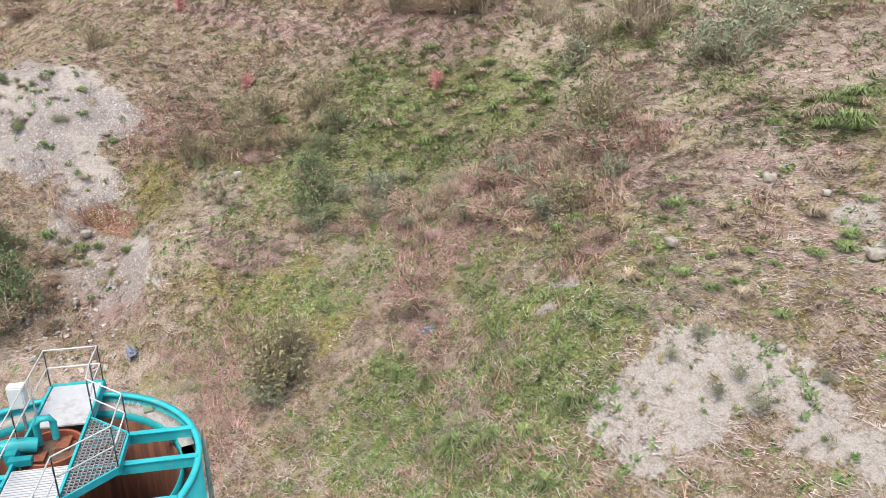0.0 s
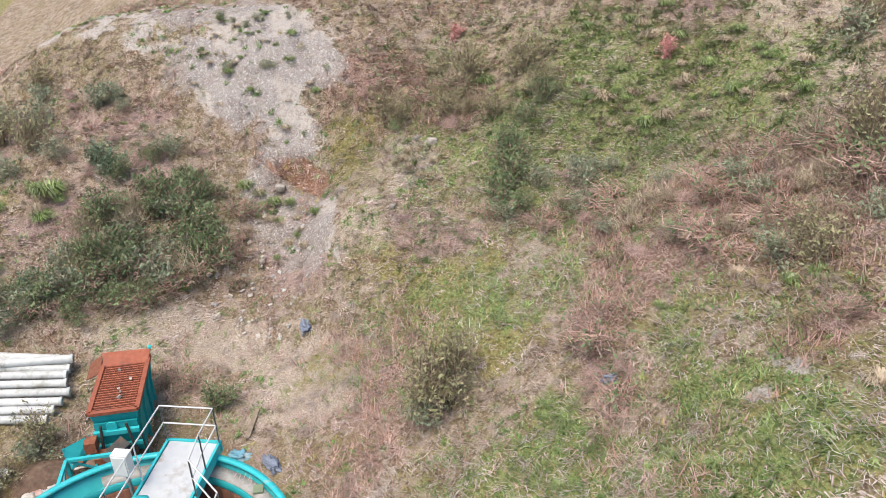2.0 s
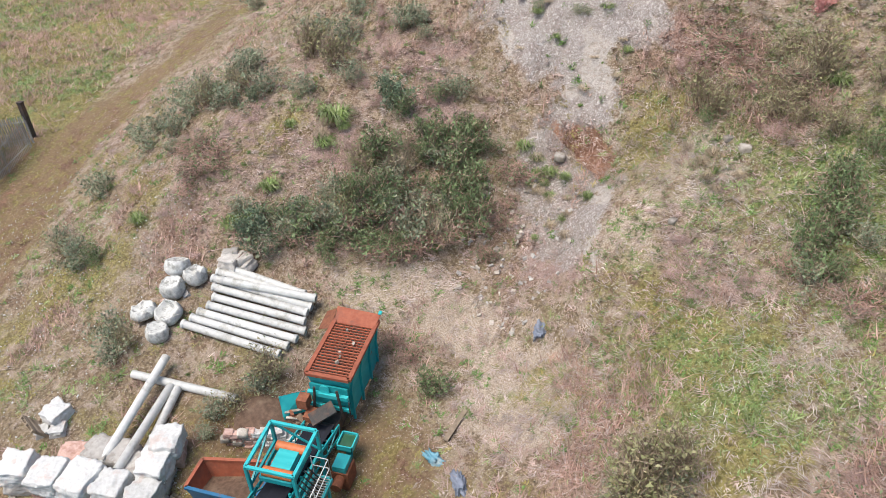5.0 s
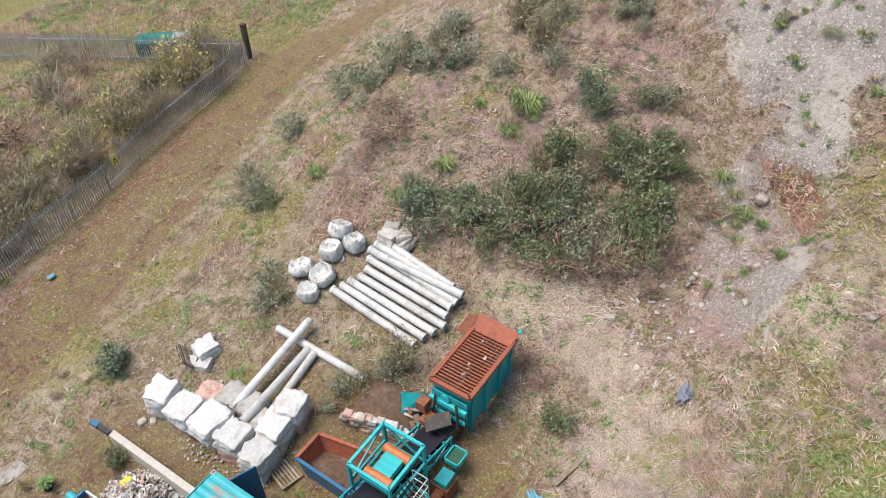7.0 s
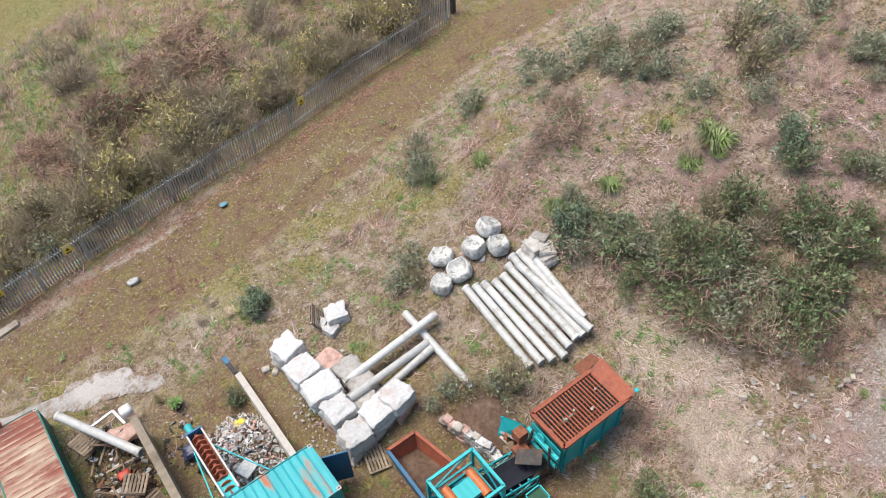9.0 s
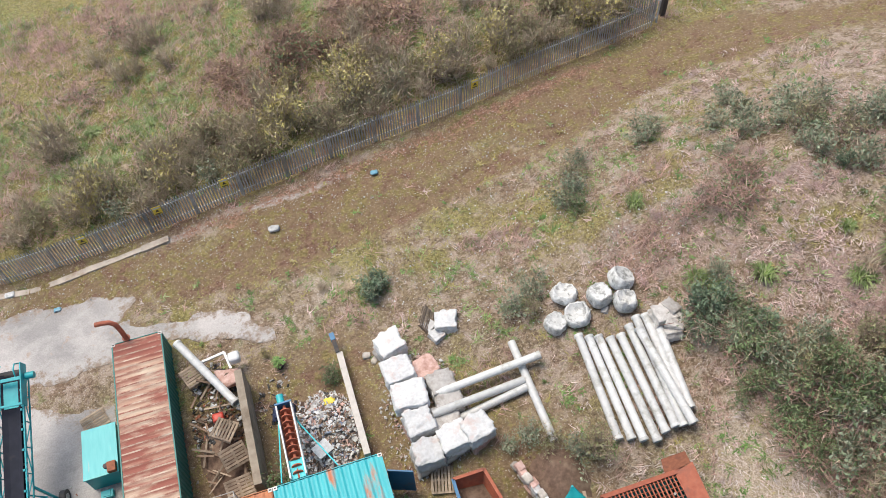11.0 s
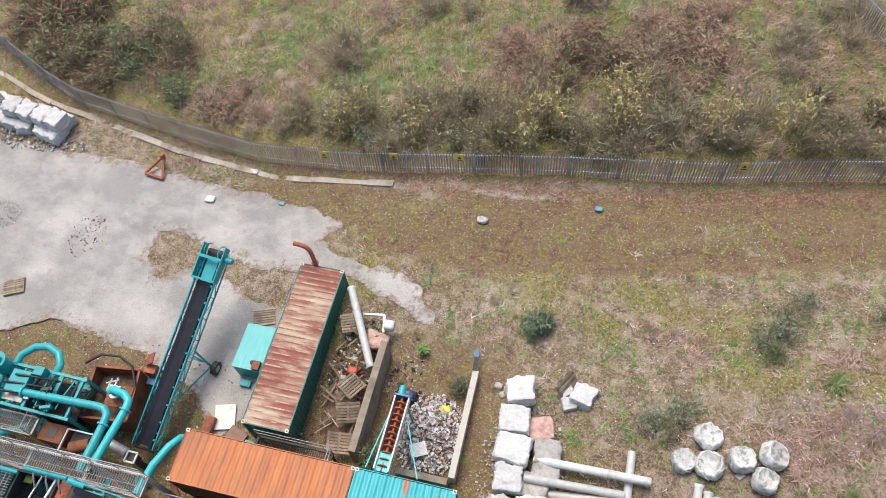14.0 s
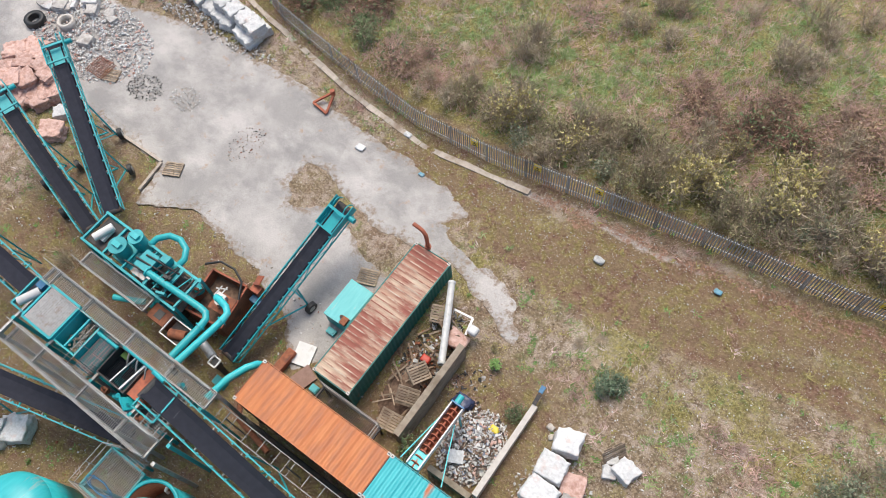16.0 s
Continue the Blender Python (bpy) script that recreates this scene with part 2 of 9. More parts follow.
LEAF_Y = leafy("yellow_leaves", [(0.52, 0.44, 0.14), (0.44, 0.38, 0.12), (0.58, 0.50, 0.24), (0.34, 0.31, 0.11)])

# ---- mesh helpers


class Mesh:
    """Collects simple solids, in world metres, for one part."""

    def __init__(self):
        self.v, self.f, self.s = [], [], []

    def add(self, verts, faces, smooth_=False):
        k = len(self.v)
        self.v += [tuple(p) for p in verts]
        self.f += [tuple(i + k for i in q) for q in faces]
        self.s += [smooth_] * len(faces)
        return self

    def box(self, c, s, m=None):
        p = [Vector((x * s[0] / 2, y * s[1] / 2, z * s[2] / 2)) for x in (-1, 1) for y in (-1, 1) for z in (-1, 1)]
        if m is not None:
            p = [m @ q for q in p]
        return self.add([q + Vector(c) for q in p], [(0, 1, 3, 2), (4, 6, 7, 5), (0, 4, 5, 1), (2, 3, 7, 6), (0, 2, 6, 4), (1, 5, 7, 3)])

    def span(self, x0, x1, y0, y1, z0, z1):
        return self.box(((x0 + x1) / 2, (y0 + y1) / 2, (z0 + z1) / 2), (x1 - x0, y1 - y0, z1 - z0))

    def beam(self, a, b, w, h=None, up=(0, 0, 1)):
        a, b = Vector(a), Vector(b)
        d = b - a
        if d.length < 1e-4:
            return self
        x = d.normalized()
        u = Vector(up)
        if abs(x.dot(u)) > 0.99:
            u = Vector((1, 0, 0))
        y = u.cross(x).normalized()
        z = x.cross(y)
        m = Matrix((x, y, z)).transposed()
        return self.box((a + b) / 2, (d.length, w, h or w), m)

    def tube(self, pts, r, n=10, caps=True):
        pts = [Vector(p) for p in pts]
        rings = []
        for i, p in enumerate(pts):
            d = (pts[min(i + 1, len(pts) - 1)] - pts[max(i - 1, 0)]).normalized()
            u = Vector((0, 0, 1)) if abs(d.z) < 0.95 else Vector((1, 0, 0))
            y = u.cross(d).normalized()
            z = d.cross(y)
            rr = r[i] if isinstance(r, (list, tuple)) else r
            rings.append([p + (y * math.cos(2 * math.pi * k / n) + z * math.sin(2 * math.pi * k / n)) * rr for k in range(n)])
        self.add([q for g in rings for q in g], [(i * n + k, i * n + (k + 1) % n, (i + 1) * n + (k + 1) % n, (i + 1) * n + k) for i in range(len(pts) - 1) for k in range(n)], True)
        if caps:
            self.add(rings[0], [tuple(range(n))[::-1]])
            self.add(rings[-1], [tuple(range(n))])
        return self

    def ring(self, c, r0, r1, z0, z1, n=48, a0=0.0, a1=2 * math.pi):
        """A hollow wall round the point c, between two radii and two heights."""
        k = n + 1
        v = []
        for i in range(k):
            a = a0 + (a1 - a0) * i / n
            for r, z in ((r1, z0), (r1, z1), (r0, z1), (r0, z0)):
                v.append((c[0] + r * math.cos(a), c[1] + r * math.sin(a), z))
        return self.add(v, [(i * 4 + j, (i + 1) * 4 + j, (i + 1) * 4 + (j + 1) % 4, i * 4 + (j + 1) % 4) for i in range(n) for j in range(4)], n > 20)

    def disc(self, c, r, n=32):
        return self.add([(c[0] + r * math.cos(2 * math.pi * k / n), c[1] + r * math.sin(2 * math.pi * k / n), c[2]) for k in range(n)], [tuple(range(n))])

    def data(self, name, material, off=Vector((0, 0, 0))):
        me = bpy.data.meshes.new(name)
        me.from_pydata([(p[0] - off[0], p[1] - off[1], p[2] - off[2]) for p in self.v], [], self.f)
        me.polygons.foreach_set("use_smooth", self.s)
        if material:
            me.materials.append(material)
        return me


def where(ob):
    return ob.location + (where(ob.parent) if ob.parent else Vector((0, 0, 0)))


def part(name, mesh, material, parent, label=""):
    ob = new(name, mesh.data(name, material, where(parent)))
    ob.parent = parent
    return tagged(ob, label)


def thing(name, label, category, at, group="", kind=""):
    ob = new(name)
    ob.empty_display_size = 0.3
    ob.location = at
    return tagged(ob, label, category, group, kind)


def solo(name, mesh, material, label, category, at=(0, 0, 0), group="", kind=""):
    """A thing that is one mesh."""
    ob = new(name, mesh.data(name, material, Vector(at)))
    ob.location = at
    return tagged(ob, label, category, group, kind)


def gz(x, y):
    return float(land(x, y))


rng = np.random.RandomState(7)


def vnoise(x, y, s, seed):
    """Smooth value noise with cells s metres wide."""
    tab = np.random.RandomState(seed).rand(256, 256)
    u, v = np.asarray(x) / s + 1000, np.asarray(y) / s + 1000
    i, j = np.floor(u).astype(int), np.floor(v).astype(int)
    a, b = u - i, v - j
    a, b = a * a * (3 - 2 * a), b * b * (3 - 2 * b)
    i, j, i2, j2 = i % 256, j % 256, (i + 1) % 256, (j + 1) % 256
    return (tab[i, j] * (1 - a) + tab[i2, j] * a) * (1 - b) + (tab[i, j2] * (1 - a) + tab[i2, j2] * a) * b


def fbm(x, y, s, seed):
    return sum(vnoise(x, y, s / 2 ** k, seed + k) * 0.5 ** k for k in range(4)) / 1.875


def inside(x, y, poly):
    """Signed distance to a closed outline, positive inside."""
    x, y = np.asarray(x, float), np.asarray(y, float)
    d = np.full(x.shape, 1e9)
    odd = np.zeros(x.shape, bool)
    for (ax, ay), (bx, by) in zip(poly, poly[1:] + poly[:1]):
        ex, ey = bx - ax, by - ay
        t = np.clip(((x - ax) * ex + (y - ay) * ey) / (ex * ex + ey * ey), 0, 1)
        d = np.minimum(d, np.hypot(x - ax - t * ex, y - ay - t * ey))
        c = (ay > y) != (by > y)
        odd ^= c & (x < ex * (y - ay) / (ey if ey else 1e-9) + ax)
    return np.where(odd, d, -d)


def along(x, y, line):
    """Distance to an open line."""
    x, y = np.asarray(x, float), np.asarray(y, float)
    d = np.full(x.shape, 1e9)
    for (ax, ay), (bx, by) in zip(line, line[1:]):
        ex, ey = bx - ax, by - ay
        t = np.clip(((x - ax) * ex + (y - ay) * ey) / (ex * ex + ey * ey), 0, 1)
        d = np.minimum(d, np.hypot(x - ax - t * ex, y - ay - t * ey))
    return d

# ---- ground, yard, path, fence
YARD = [(-60, 15), (-32, 13.7), (-28.8, 14.6), (-22.5, 15.9), (-19.2, 15.3), (-15.5, 15.4), (-11, 14.9), (-5.9, 14.5), (-1, 13.9), (0.7, 12.9),
        (-0.2, 11.7), (2.0, 11.0), (4.1, 10.5), (6.4, 9.5), (8.1, 7.4), (7.2, 7.3), (5.0, 8.4), (3.0, 9.2), (1.5, 9.5), (-0.3, 9), (-0.3, 1), (-2, -0.9), (-4.4, 1.9), (-8.5, 3.1),
        (-14.1, 4.0), (-17.4, 2.3), (-18.1, 5.2), (-24.4, 5.6), (-28, 5.0), (-60, 5)]
ISLAND = [(-10.2, 10.7), (-7.4, 10.5), (-4, 9.6), (-1.9, 9.4), (-0.5, 9.2), (-0.45, 7.0), (-2.6, 7.2), (-5.5, 8.6), (-7.5, 8.6), (-9.3, 7.5), (-10.4, 9)]
TRACK = [(-4, 14.8), (1.2, 13.5), (10.7, 13.9), (18.7, 15.4), (28.5, 17.8), (36, 18.6), (41, 17), (46, 14.5), (56, 16.5), (66, 19), (82, 20.5)]
PATHL = [(-40, 26), (-32, 22.1), (-26.5, 20.6), (-23.2, 19.2), (-17.8, 18.0), (-11.5, 16.55), (-4.7, 15.75), (-1.3, 15.9), (2.7, 16.2), (3.6, 16.3)]
FLINE = [(-42, 29.5), (-32, 25), (-26.5, 22.3), (-20.6, 19.3), (-15.9, 18.35), (-11.6, 17.6), (-6.2, 16.85), (0, 16.9), (7.6, 17.6), (14.3, 18.2), (20.8, 18.6), (27, 19.7), (35.2, 20.9)]
# outlines of the ground cover, in plan
LUSH = [[(13.0, -20.8), (12.2, -24.0), (7.8, -26.6), (3.9, -27.6), (3.0, -26.9), (3.1, -25.3), (1.5, -24.5), (4, -21), (8.3, -20.0)], [(12.9, -28.2), (8.4, -29.4), (4.9, -28.9), (3.6, -27.7), (8.0, -26.7), (10.3, -27.1)],
        [(23.7, -42.4), (22.0, -47.2), (19.4, -44.8), (20.0, -42.2)], [(10.6, -40.6), (6.7, -44.0), (4.5, -41.2), (7.4, -40.3)]]
GRASSY = [[(35.9, -32.0), (23.5, -40.2), (18.6, -36.8), (23.4, -34.6), (24.0, -32.5), (28.3, -29.5)], [(23.1, -18.8), (21.8, -21.9), (18.7, -25.1), (16.7, -24.5), (17.9, -21.5)], [(43, -21), (39.4, -28.8), (29.8, -35.8), (22.9, -34.6), (23.4, -32.6), (22.8, -28.8), (25, -25.4), (33, -21.5)], [(0.1, -27.4), (-1.9, -29.5), (-3.7, -30.7), (-4.5, -29.7), (0.2, -25.5)],
          [(-12.6, 23.8), (-5.0, 25.6), (-3.6, 21.0), (-8.3, 19.8)], [(-7.6, 26.1), (6.6, 29.7), (7.3, 22.9), (-1.4, 21.8)], [(19.4, 28.5), (27.1, 31.7), (29.8, 23.5), (20.8, 21.7)]]
MOSSY = [[(12.1, -35.1), (3.6, -40.0), (-0.8, -34.4), (1.5, -30.8), (5.1, -29.4)], [(24.9, -19.6), (19.6, -25.7), (14.4, -23.5), (20.8, -19.0)], [(32.5, 4.1), (33.4, 1.0), (31.9, -0.3), (30.6, 2.1)],
         [(35.9, -17.6), (34.0, -19.7), (32.3, -18.2), (32.0, -17.5)], [(20.7, -13.9), (23.7, -21.5), (21.2, -22.1), (18.9, -14.7)]]
CLAYEY = [[(3.5, -28.6), (3.4, -29.7), (1.9, -31.2), (-0.3, -32.0), (-2.7, -31.7), (-3.8, -30.5), (-2.6, -29.4), (-1.0, -29.3), (-0.2, -28.9), (0.4, -28.3), (2.0, -27.9)], [(3.3, -28.2), (2.9, -26.4), (2.2, -25.8), (0.3, -26.6), (-0.5, -28.3), (0.3, -29.3), (2.0, -28.8)],
          [(39.7, -8.6), (42.9, -9.5), (47, -12), (46, -16), (40.8, -19.0), (38.7, -18.1), (38.0, -17.2), (36.6, -17.2), (35.5, -16.4), (36.2, -13.5), (37.4, -13.1), (38.2, -11.4), (39.1, -9.3)]]
STREAKS = [[(31.8, -16.3), (30.9, -17.3), (28.1, -17.2), (26.0, -16.8), (26.4, -16.1), (28.0, -16.2)], [(43, -9), (47, -7), (50, -2), (51, 3), (49, 3.5), (47, -1), (44.5, -5)], [(4.0, -37.5), (2.8, -39.0), (1.8, -37.8), (3.2, -37.0)], [(2.1, -36.0), (1.6, -37.6), (0.9, -36.7)],
           [(9.3, -29.6), (8.5, -30.0), (7.0, -29.5), (7.8, -29.0)], [(8.5, -28.2), (7.9, -28.9), (7.1, -28.3), (7.8, -27.8)], [(-3.4, -30.8), (-3.3, -31.4), (-4.6, -29.8), (-4.2, -29.4)]]
SHALE = [[(60, -8), (42.5, -12.8), (40.2, -18.8), (38.2, -18.9), (36.4, -17.2), (35.0, -16.5), (31.3, -17.8), (26.4, -17.1), (26.6, -15.7), (32.9, -13.4), (37.0, -12.7), (38.2, -10.4), (40, -7)], [(37.6, -13.2), (37.3, -16.5), (35.3, -16.6), (35.8, -14.0)], [(52.0, -11.1), (43, -16.9), (39.3, -19.3), (39.6, -16.6), (42.5, -12.0)]]
SCAR = [[(35.8, -13.2), (35.1, -16.1), (33.4, -17.1), (31.8, -16.7), (34.0, -14.9)]]
SCREE = [[(35.0, -12.0), (34.8, -14.2), (31.0, -16.6), (28.3, -16.1), (29.0, -13.5), (30.4, -12.1)], [(32.8, -19.9), (31.1, -22.8), (28.6, -23.9), (27.9, -22.4), (29.1, -20.1)], [(24.4, 8.2), (26.0, 6.2), (31.1, 7.0), (31.4, 4.1), (28.4, 3.5), (24.0, 4.6)], [(25.1, -9.7), (25.1, -10.8), (22.9, -11.9), (22.8, -10.6)]]
BRAMBLE = [[(39.3, -17.9), (38.9, -21.7), (34.6, -26.7), (30.4, -24.6), (32.6, -21.8), (35.9, -18.4)], [(20.8, -28.1), (23.0, -29.8), (21.1, -32.6), (20.6, -34.7), (18.1, -36.5), (15.5, -37.9), (11.6, -37.1), (12.1, -35.1), (9.1, -32.4), (11.6, -31.2), (13.7, -29.8), (13.9, -27.0), (16.2, -26.5)],
           [(15.3, -25.2), (16.0, -26.7), (14.0, -27.3), (11.4, -26.2), (10.2, -25.3), (12.5, -24.9)], [(11.0, -31.3), (8.8, -32.1), (7.1, -30.5), (9.2, -30.3)], [(44.3, -31.6), (31.9, -40.9), (30.7, -39.7), (41.3, -33.5)]]
BROWNED = [[(23, -16.2), (20.5, -20.2), (13.5, -18.5), (11.6, -16.2), (17, -15.6)], [(25.3, 7.7), (27.7, 4.4), (27.4, 2.0), (25.4, 1.3), (23.3, 4.0)], [(24.1, -7.3), (24.8, -9.3), (23.0, -10.3), (22.4, -8.6)], [(6.6, 28.2), (11.1, 29.5), (18.0, 29.2), (19.4, 23.0), (12.1, 23.1), (7.8, 24.2)], [(-25.1, 21.7), (-25.0, 25.0), (-14.8, 27.1), (-12.0, 20.1), (-17.8, 19.7)], [(-12.0, 20.8), (-7.9, 21.2), (-5.0, 19.4), (-7.7, 18.6)]]
PINKISH = [[(28.0, -18.9), (26.1, -23.1), (22.4, -24.3), (23.1, -22.1), (25.2, -19.7)], [(56.3, -20.1), (44.1, -30.2), (34.0, -37.0), (28.9, -39.0), (27.8, -38.4), (34.1, -34.5), (44.9, -26.2)], [(11.3, -34.5), (8.4, -35.4), (7.0, -34.1), (9.0, -32.8)], [(37.9, -5.1), (38.5, -7.3), (34.7, -9.2), (33.7, -7.0)],
           [(32.5, -0.2), (34.3, -3.8), (33.6, -5.6), (30.9, -3.6), (30.5, -1.5)], [(32.1, -12.4), (28.0, -16.4), (24.5, -17.1), (27.2, -13.1)], [(8.6, -24.7), (7.5, -25.5), (5.4, -24.2), (7.3, -23.9)], [(15.6, -26.0), (14.9, -27.0), (11.8, -26.2), (13.0, -25.3)]]
MOUNDTOP = [[(24.5, 3), (28, 8), (33, 8), (38, 6), (43, 1), (41, -6), (36, -11), (33, -4), (29, -1), (25.5, 0)]]
DRY = [[(25.1, -4.9), (27.9, -9.3), (26.7, -13.2), (24.1, -14.3), (21.6, -12.5), (23.9, -9.8), (25.2, -7.9)], [(24.4, -11.6), (22.8, -16.6), (18.0, -17.1), (16.7, -15.1), (18.4, -12.2)], [(10.6, 8.6), (12.5, 8.4), (12.6, 11.4), (9.2, 10.8)], [(56.3, -20.1), (44.1, -30.2), (34.0, -37.0), (44.9, -26.2)], [(-2, -36), (6, -36.5), (14, -37.5), (26, -38), (30, -44), (20, -52), (0, -50)]]
RUTS = [[(7, 15.6), (10.7, 15.7), (16.1, 16.3), (22.2, 17.1), (28.8, 17.4), (35.6, 18.0), (41, 17), (46, 14.5), (56, 16.5)], [(2.8, 12.6), (8.5, 12.0), (13.5, 12.1), (18.0, 12.8), (23.0, 14.0), (27.7, 14.8), (34, 16.2), (41, 15.6)]]
FOOTWAY = [(2.5, 16.15), (6.8, 16.4), (10.8, 16.4), (14, 16.7)]


def cover(x, y, outlines, soft=0.7):
    """How far a place lies inside any of the outlines, 0 to 1."""
    z = np.zeros(x.shape)
    for o in outlines:
        k = (x > min(p[0] for p in o) - 2) & (x < max(p[0] for p in o) + 2) & (y > min(p[1] for p in o) - 2) & (y < max(p[1] for p in o) + 2)
        z[k] = np.maximum(z[k], smooth((inside(x[k], y[k], o) + soft) / (2 * soft)))
    return z


def zones(x, y):
    """Where the ground is green, bare clay, bramble, straw, damp soil with fence shade, or moss; then pink litter,
    earth scar and scree.
    """
    n1, n2, n3 = fbm(x, y, 7, 11), fbm(x, y, 4, 31), fbm(x, y, 5, 51)
    u, v = fbm(x, y, 2.2, 61) - 0.5, fbm(x, y, 2.2, 71) - 0.5
    wx, wy = x + 3.2 * u, y + 3.2 * v
    hill = smooth((-y - 14) / 6) * smooth((40 - x) / 8)
    field = smooth((y - 18.2 - 0.03 * x) / 1.5)
    rut, rut2 = along(x + 0.5 * u, y + 0.5 * v, RUTS[0]), along(x + 0.8 * u, y + 0.8 * v, RUTS[1])
    d = along(x, y, TRACK)
    t = np.exp(-(d / 2.5) ** 2)
    plant = smooth((6 + inside(x, y, [(-22, 2.5), (-3, 1), (10, 4.5), (11, -3), (17, -3), (18, -9), (6, -16), (-22, -16)])) / 6.5)
    low = smooth((y + 4) / 5) * smooth((17 - y) / 2) * smooth((34 - x) / 6)
    g = cover(wx, wy, LUSH) + 0.42 * cover(wx, wy, GRASSY, 1.9) + 0.42 * hill * smooth((n1 - 0.4) / 0.22) + 0.55 * field * smooth((n1 - 0.42) / 0.2) + 0.25 * low * smooth((fbm(x, y, 2.4, 141) - 0.46) / 0.15)
    c = 1.15 * np.maximum(cover(x + 1.3 * u, y + 1.3 * v, CLAYEY[:2], 0.6), cover(wx, wy, CLAYEY[2:], 1.7)) + 0.8 * cover(x + 1.4 * u, y + 1.4 * v, STREAKS, 0.35) + 0.95 * np.exp(-(along(x, y, FOOTWAY) / 0.3) ** 2) - 0.45 * smooth((fbm(x, y, 1.3, 81) - 0.55) / 0.08)
    r = cover(wx, wy, BRAMBLE, 0.9) + 0.75 * cover(wx, wy, BROWNED, 1.3) + 0.2 * field + 0.4 * smooth((n2 - 0.54) / 0.15)
    s = 0.9 * cover(wx, wy, DRY, 1.0) + 0.45 * smooth((n3 - 0.5) / 0.15) + 0.4 * hill * smooth((fbm(x, y, 3, 151) - 0.5) / 0.12)
    g, s = g * (1 - t) * (1 - 0.85 * plant), s * (1 - 0.7 * plant) * (1 - 0.8 * t)
    mo = 0.75 * cover(wx, wy, MOSSY[1:], 1.2) + 0.3 * cover(wx, wy, MOSSY[:1], 1.2) + 0.4 * cover(wx, wy, LUSH) + 1.0 * field + 0.1 * hill + 0.3 * smooth((y + 4) / 5) * smooth((40 - x) / 8) + 0.45 * smooth((fbm(x, y, 3.2, 131) - 0.52) / 0.14) + 0.55 * t * smooth((fbm(x * 0.25, y, 1.0, 161) - 0.45) / 0.15) * (rut > 0.9) * (rut2 > 0.6)
    # the fence strip is brown soil plus painted shade behind the pales
    wet_and_shade = np.maximum(np.maximum(plant * 0.9, 0.95 * np.exp(-(along(x, y - 0.4, FLINE) / 1.2) ** 2)), 0.36 * low * smooth((fbm(x, y, 2.6, 99) - 0.36) / 0.25) + 0.68 * t + 0.75 * np.exp(-(rut / 0.85) ** 2) + 0.65 * np.exp(-(rut2 / 0.7) ** 2) * smooth((fbm(x * 0.3, y, 0.8, 97) - 0.3) / 0.2) + 0.3 * t * smooth((fbm(x * 0.22, y, 0.55, 98) - 0.45) / 0.15))
    streak = fbm(x * 0.1, np.minimum(rut, 9) + 0.25 * u, 0.55, 181) - 0.5
    wet_and_shade = np.clip(wet_and_shade, 0, 1) + 1.3 * streak * np.exp(-(d / 3.2) ** 2)
    mo = mo - 1.6 * streak * np.exp(-(d / 3.2) ** 2)
    p = 0.8 * cover(wx, wy, PINKISH, 1.2) + 0.6 * cover(wx, wy, MOUNDTOP, 2.0) * smooth((fbm(x, y, 2.6, 197) - 0.4) / 0.14) + 0.55 * smooth((-y - 30) / 6) * smooth((fbm(x, y, 3.4, 191) - 0.4) / 0.15) + 0.2 * smooth((fbm(x, y, 2.8, 171) - 0.56) / 0.1) * (1 - plant) * (1 - field) * (1 - low)
    e = cover(x + 1.2 * u, y + 1.2 * v, SCAR, 0.4) + 0.62 * np.exp(-(along(x + u, y + 1.1 + v, FLINE) / 0.8) ** 2) * smooth((x - 1) / 3) * smooth((34 - x) / 4)
    k = 0.62 * cover(wx, wy, SCREE, 1.3) + cover(wx, wy, SHALE, 0.8) * (1.1 - 0.75 * smooth((fbm(x, y, 1.7, 195) - 0.48) / 0.12))
    return [np.clip(q, 0, 1) for q in (g, c, r, s, wet_and_shade, mo, p, e, k)]


fine_x, fine_y = np.arange(-44, 86, 0.3), np.arange(-58, 50, 0.3)
far = np.array([3, 8, 16, 30, 55, 100, 180, 320, 600, 1100, 2000.0])
gx = np.concatenate([fine_x[0] - far[::-1], fine_x, fine_x[-1] + far])
gy = np.concatenate([fine_y[0] - far[::-1], fine_y, fine_y[-1] + far])
GX, GY = np.meshgrid(gx, gy)
zfine = [q.astype(np.float32) for q in zones(*np.meshgrid(fine_x, fine_y))]
zfine.insert(6, inside(*np.meshgrid(fine_x, fine_y), YARD))


def zlook(x, y):
    """The zones, with the distance into the yard in seventh place, read from the fine grid."""
    i = np.clip(((x - fine_x[0]) / 0.3 + 0.5).astype(int), 0, len(fine_x) - 1)
    j = np.clip(((y - fine_y[0]) / 0.3 + 0.5).astype(int), 0, len(fine_y) - 1)
    return [q[j, i] for q in zfine]


onyard = np.clip(inside(GX, GY, YARD) / 0.6, 0, 1)
GZ = land(GX, GY) + (0.35 * (fbm(GX, GY, 2.2, 5) - 0.5) + 0.25 * (fbm(GX, GY, 6, 8) - 0.5)) * (1 - onyard)
for line in RUTS:
    GZ -= 0.14 * np.exp(-((along(GX, GY, line) - 0.3) / 0.3) ** 2)
zn = zones(GX, GY)
GZ -= 0.7 * zn[7] * (GY < 0) + 0.12 * zn[1] * (fbm(GX, GY, 1.1, 15) > 0.5)
GZ += 0.9 * zn[8] * (GX > 26) * (fbm(GX, GY, 1.3, 17) - 0.5) + 0.3 * zn[8] * (fbm(GX, GY, 0.8, 18) - 0.5) + 0.22 * (fbm(GX, GY, 0.9, 19) - 0.5) * (1 - onyard)
me = bpy.data.meshes.new("ground")
nx, ny = len(gx), len(gy)
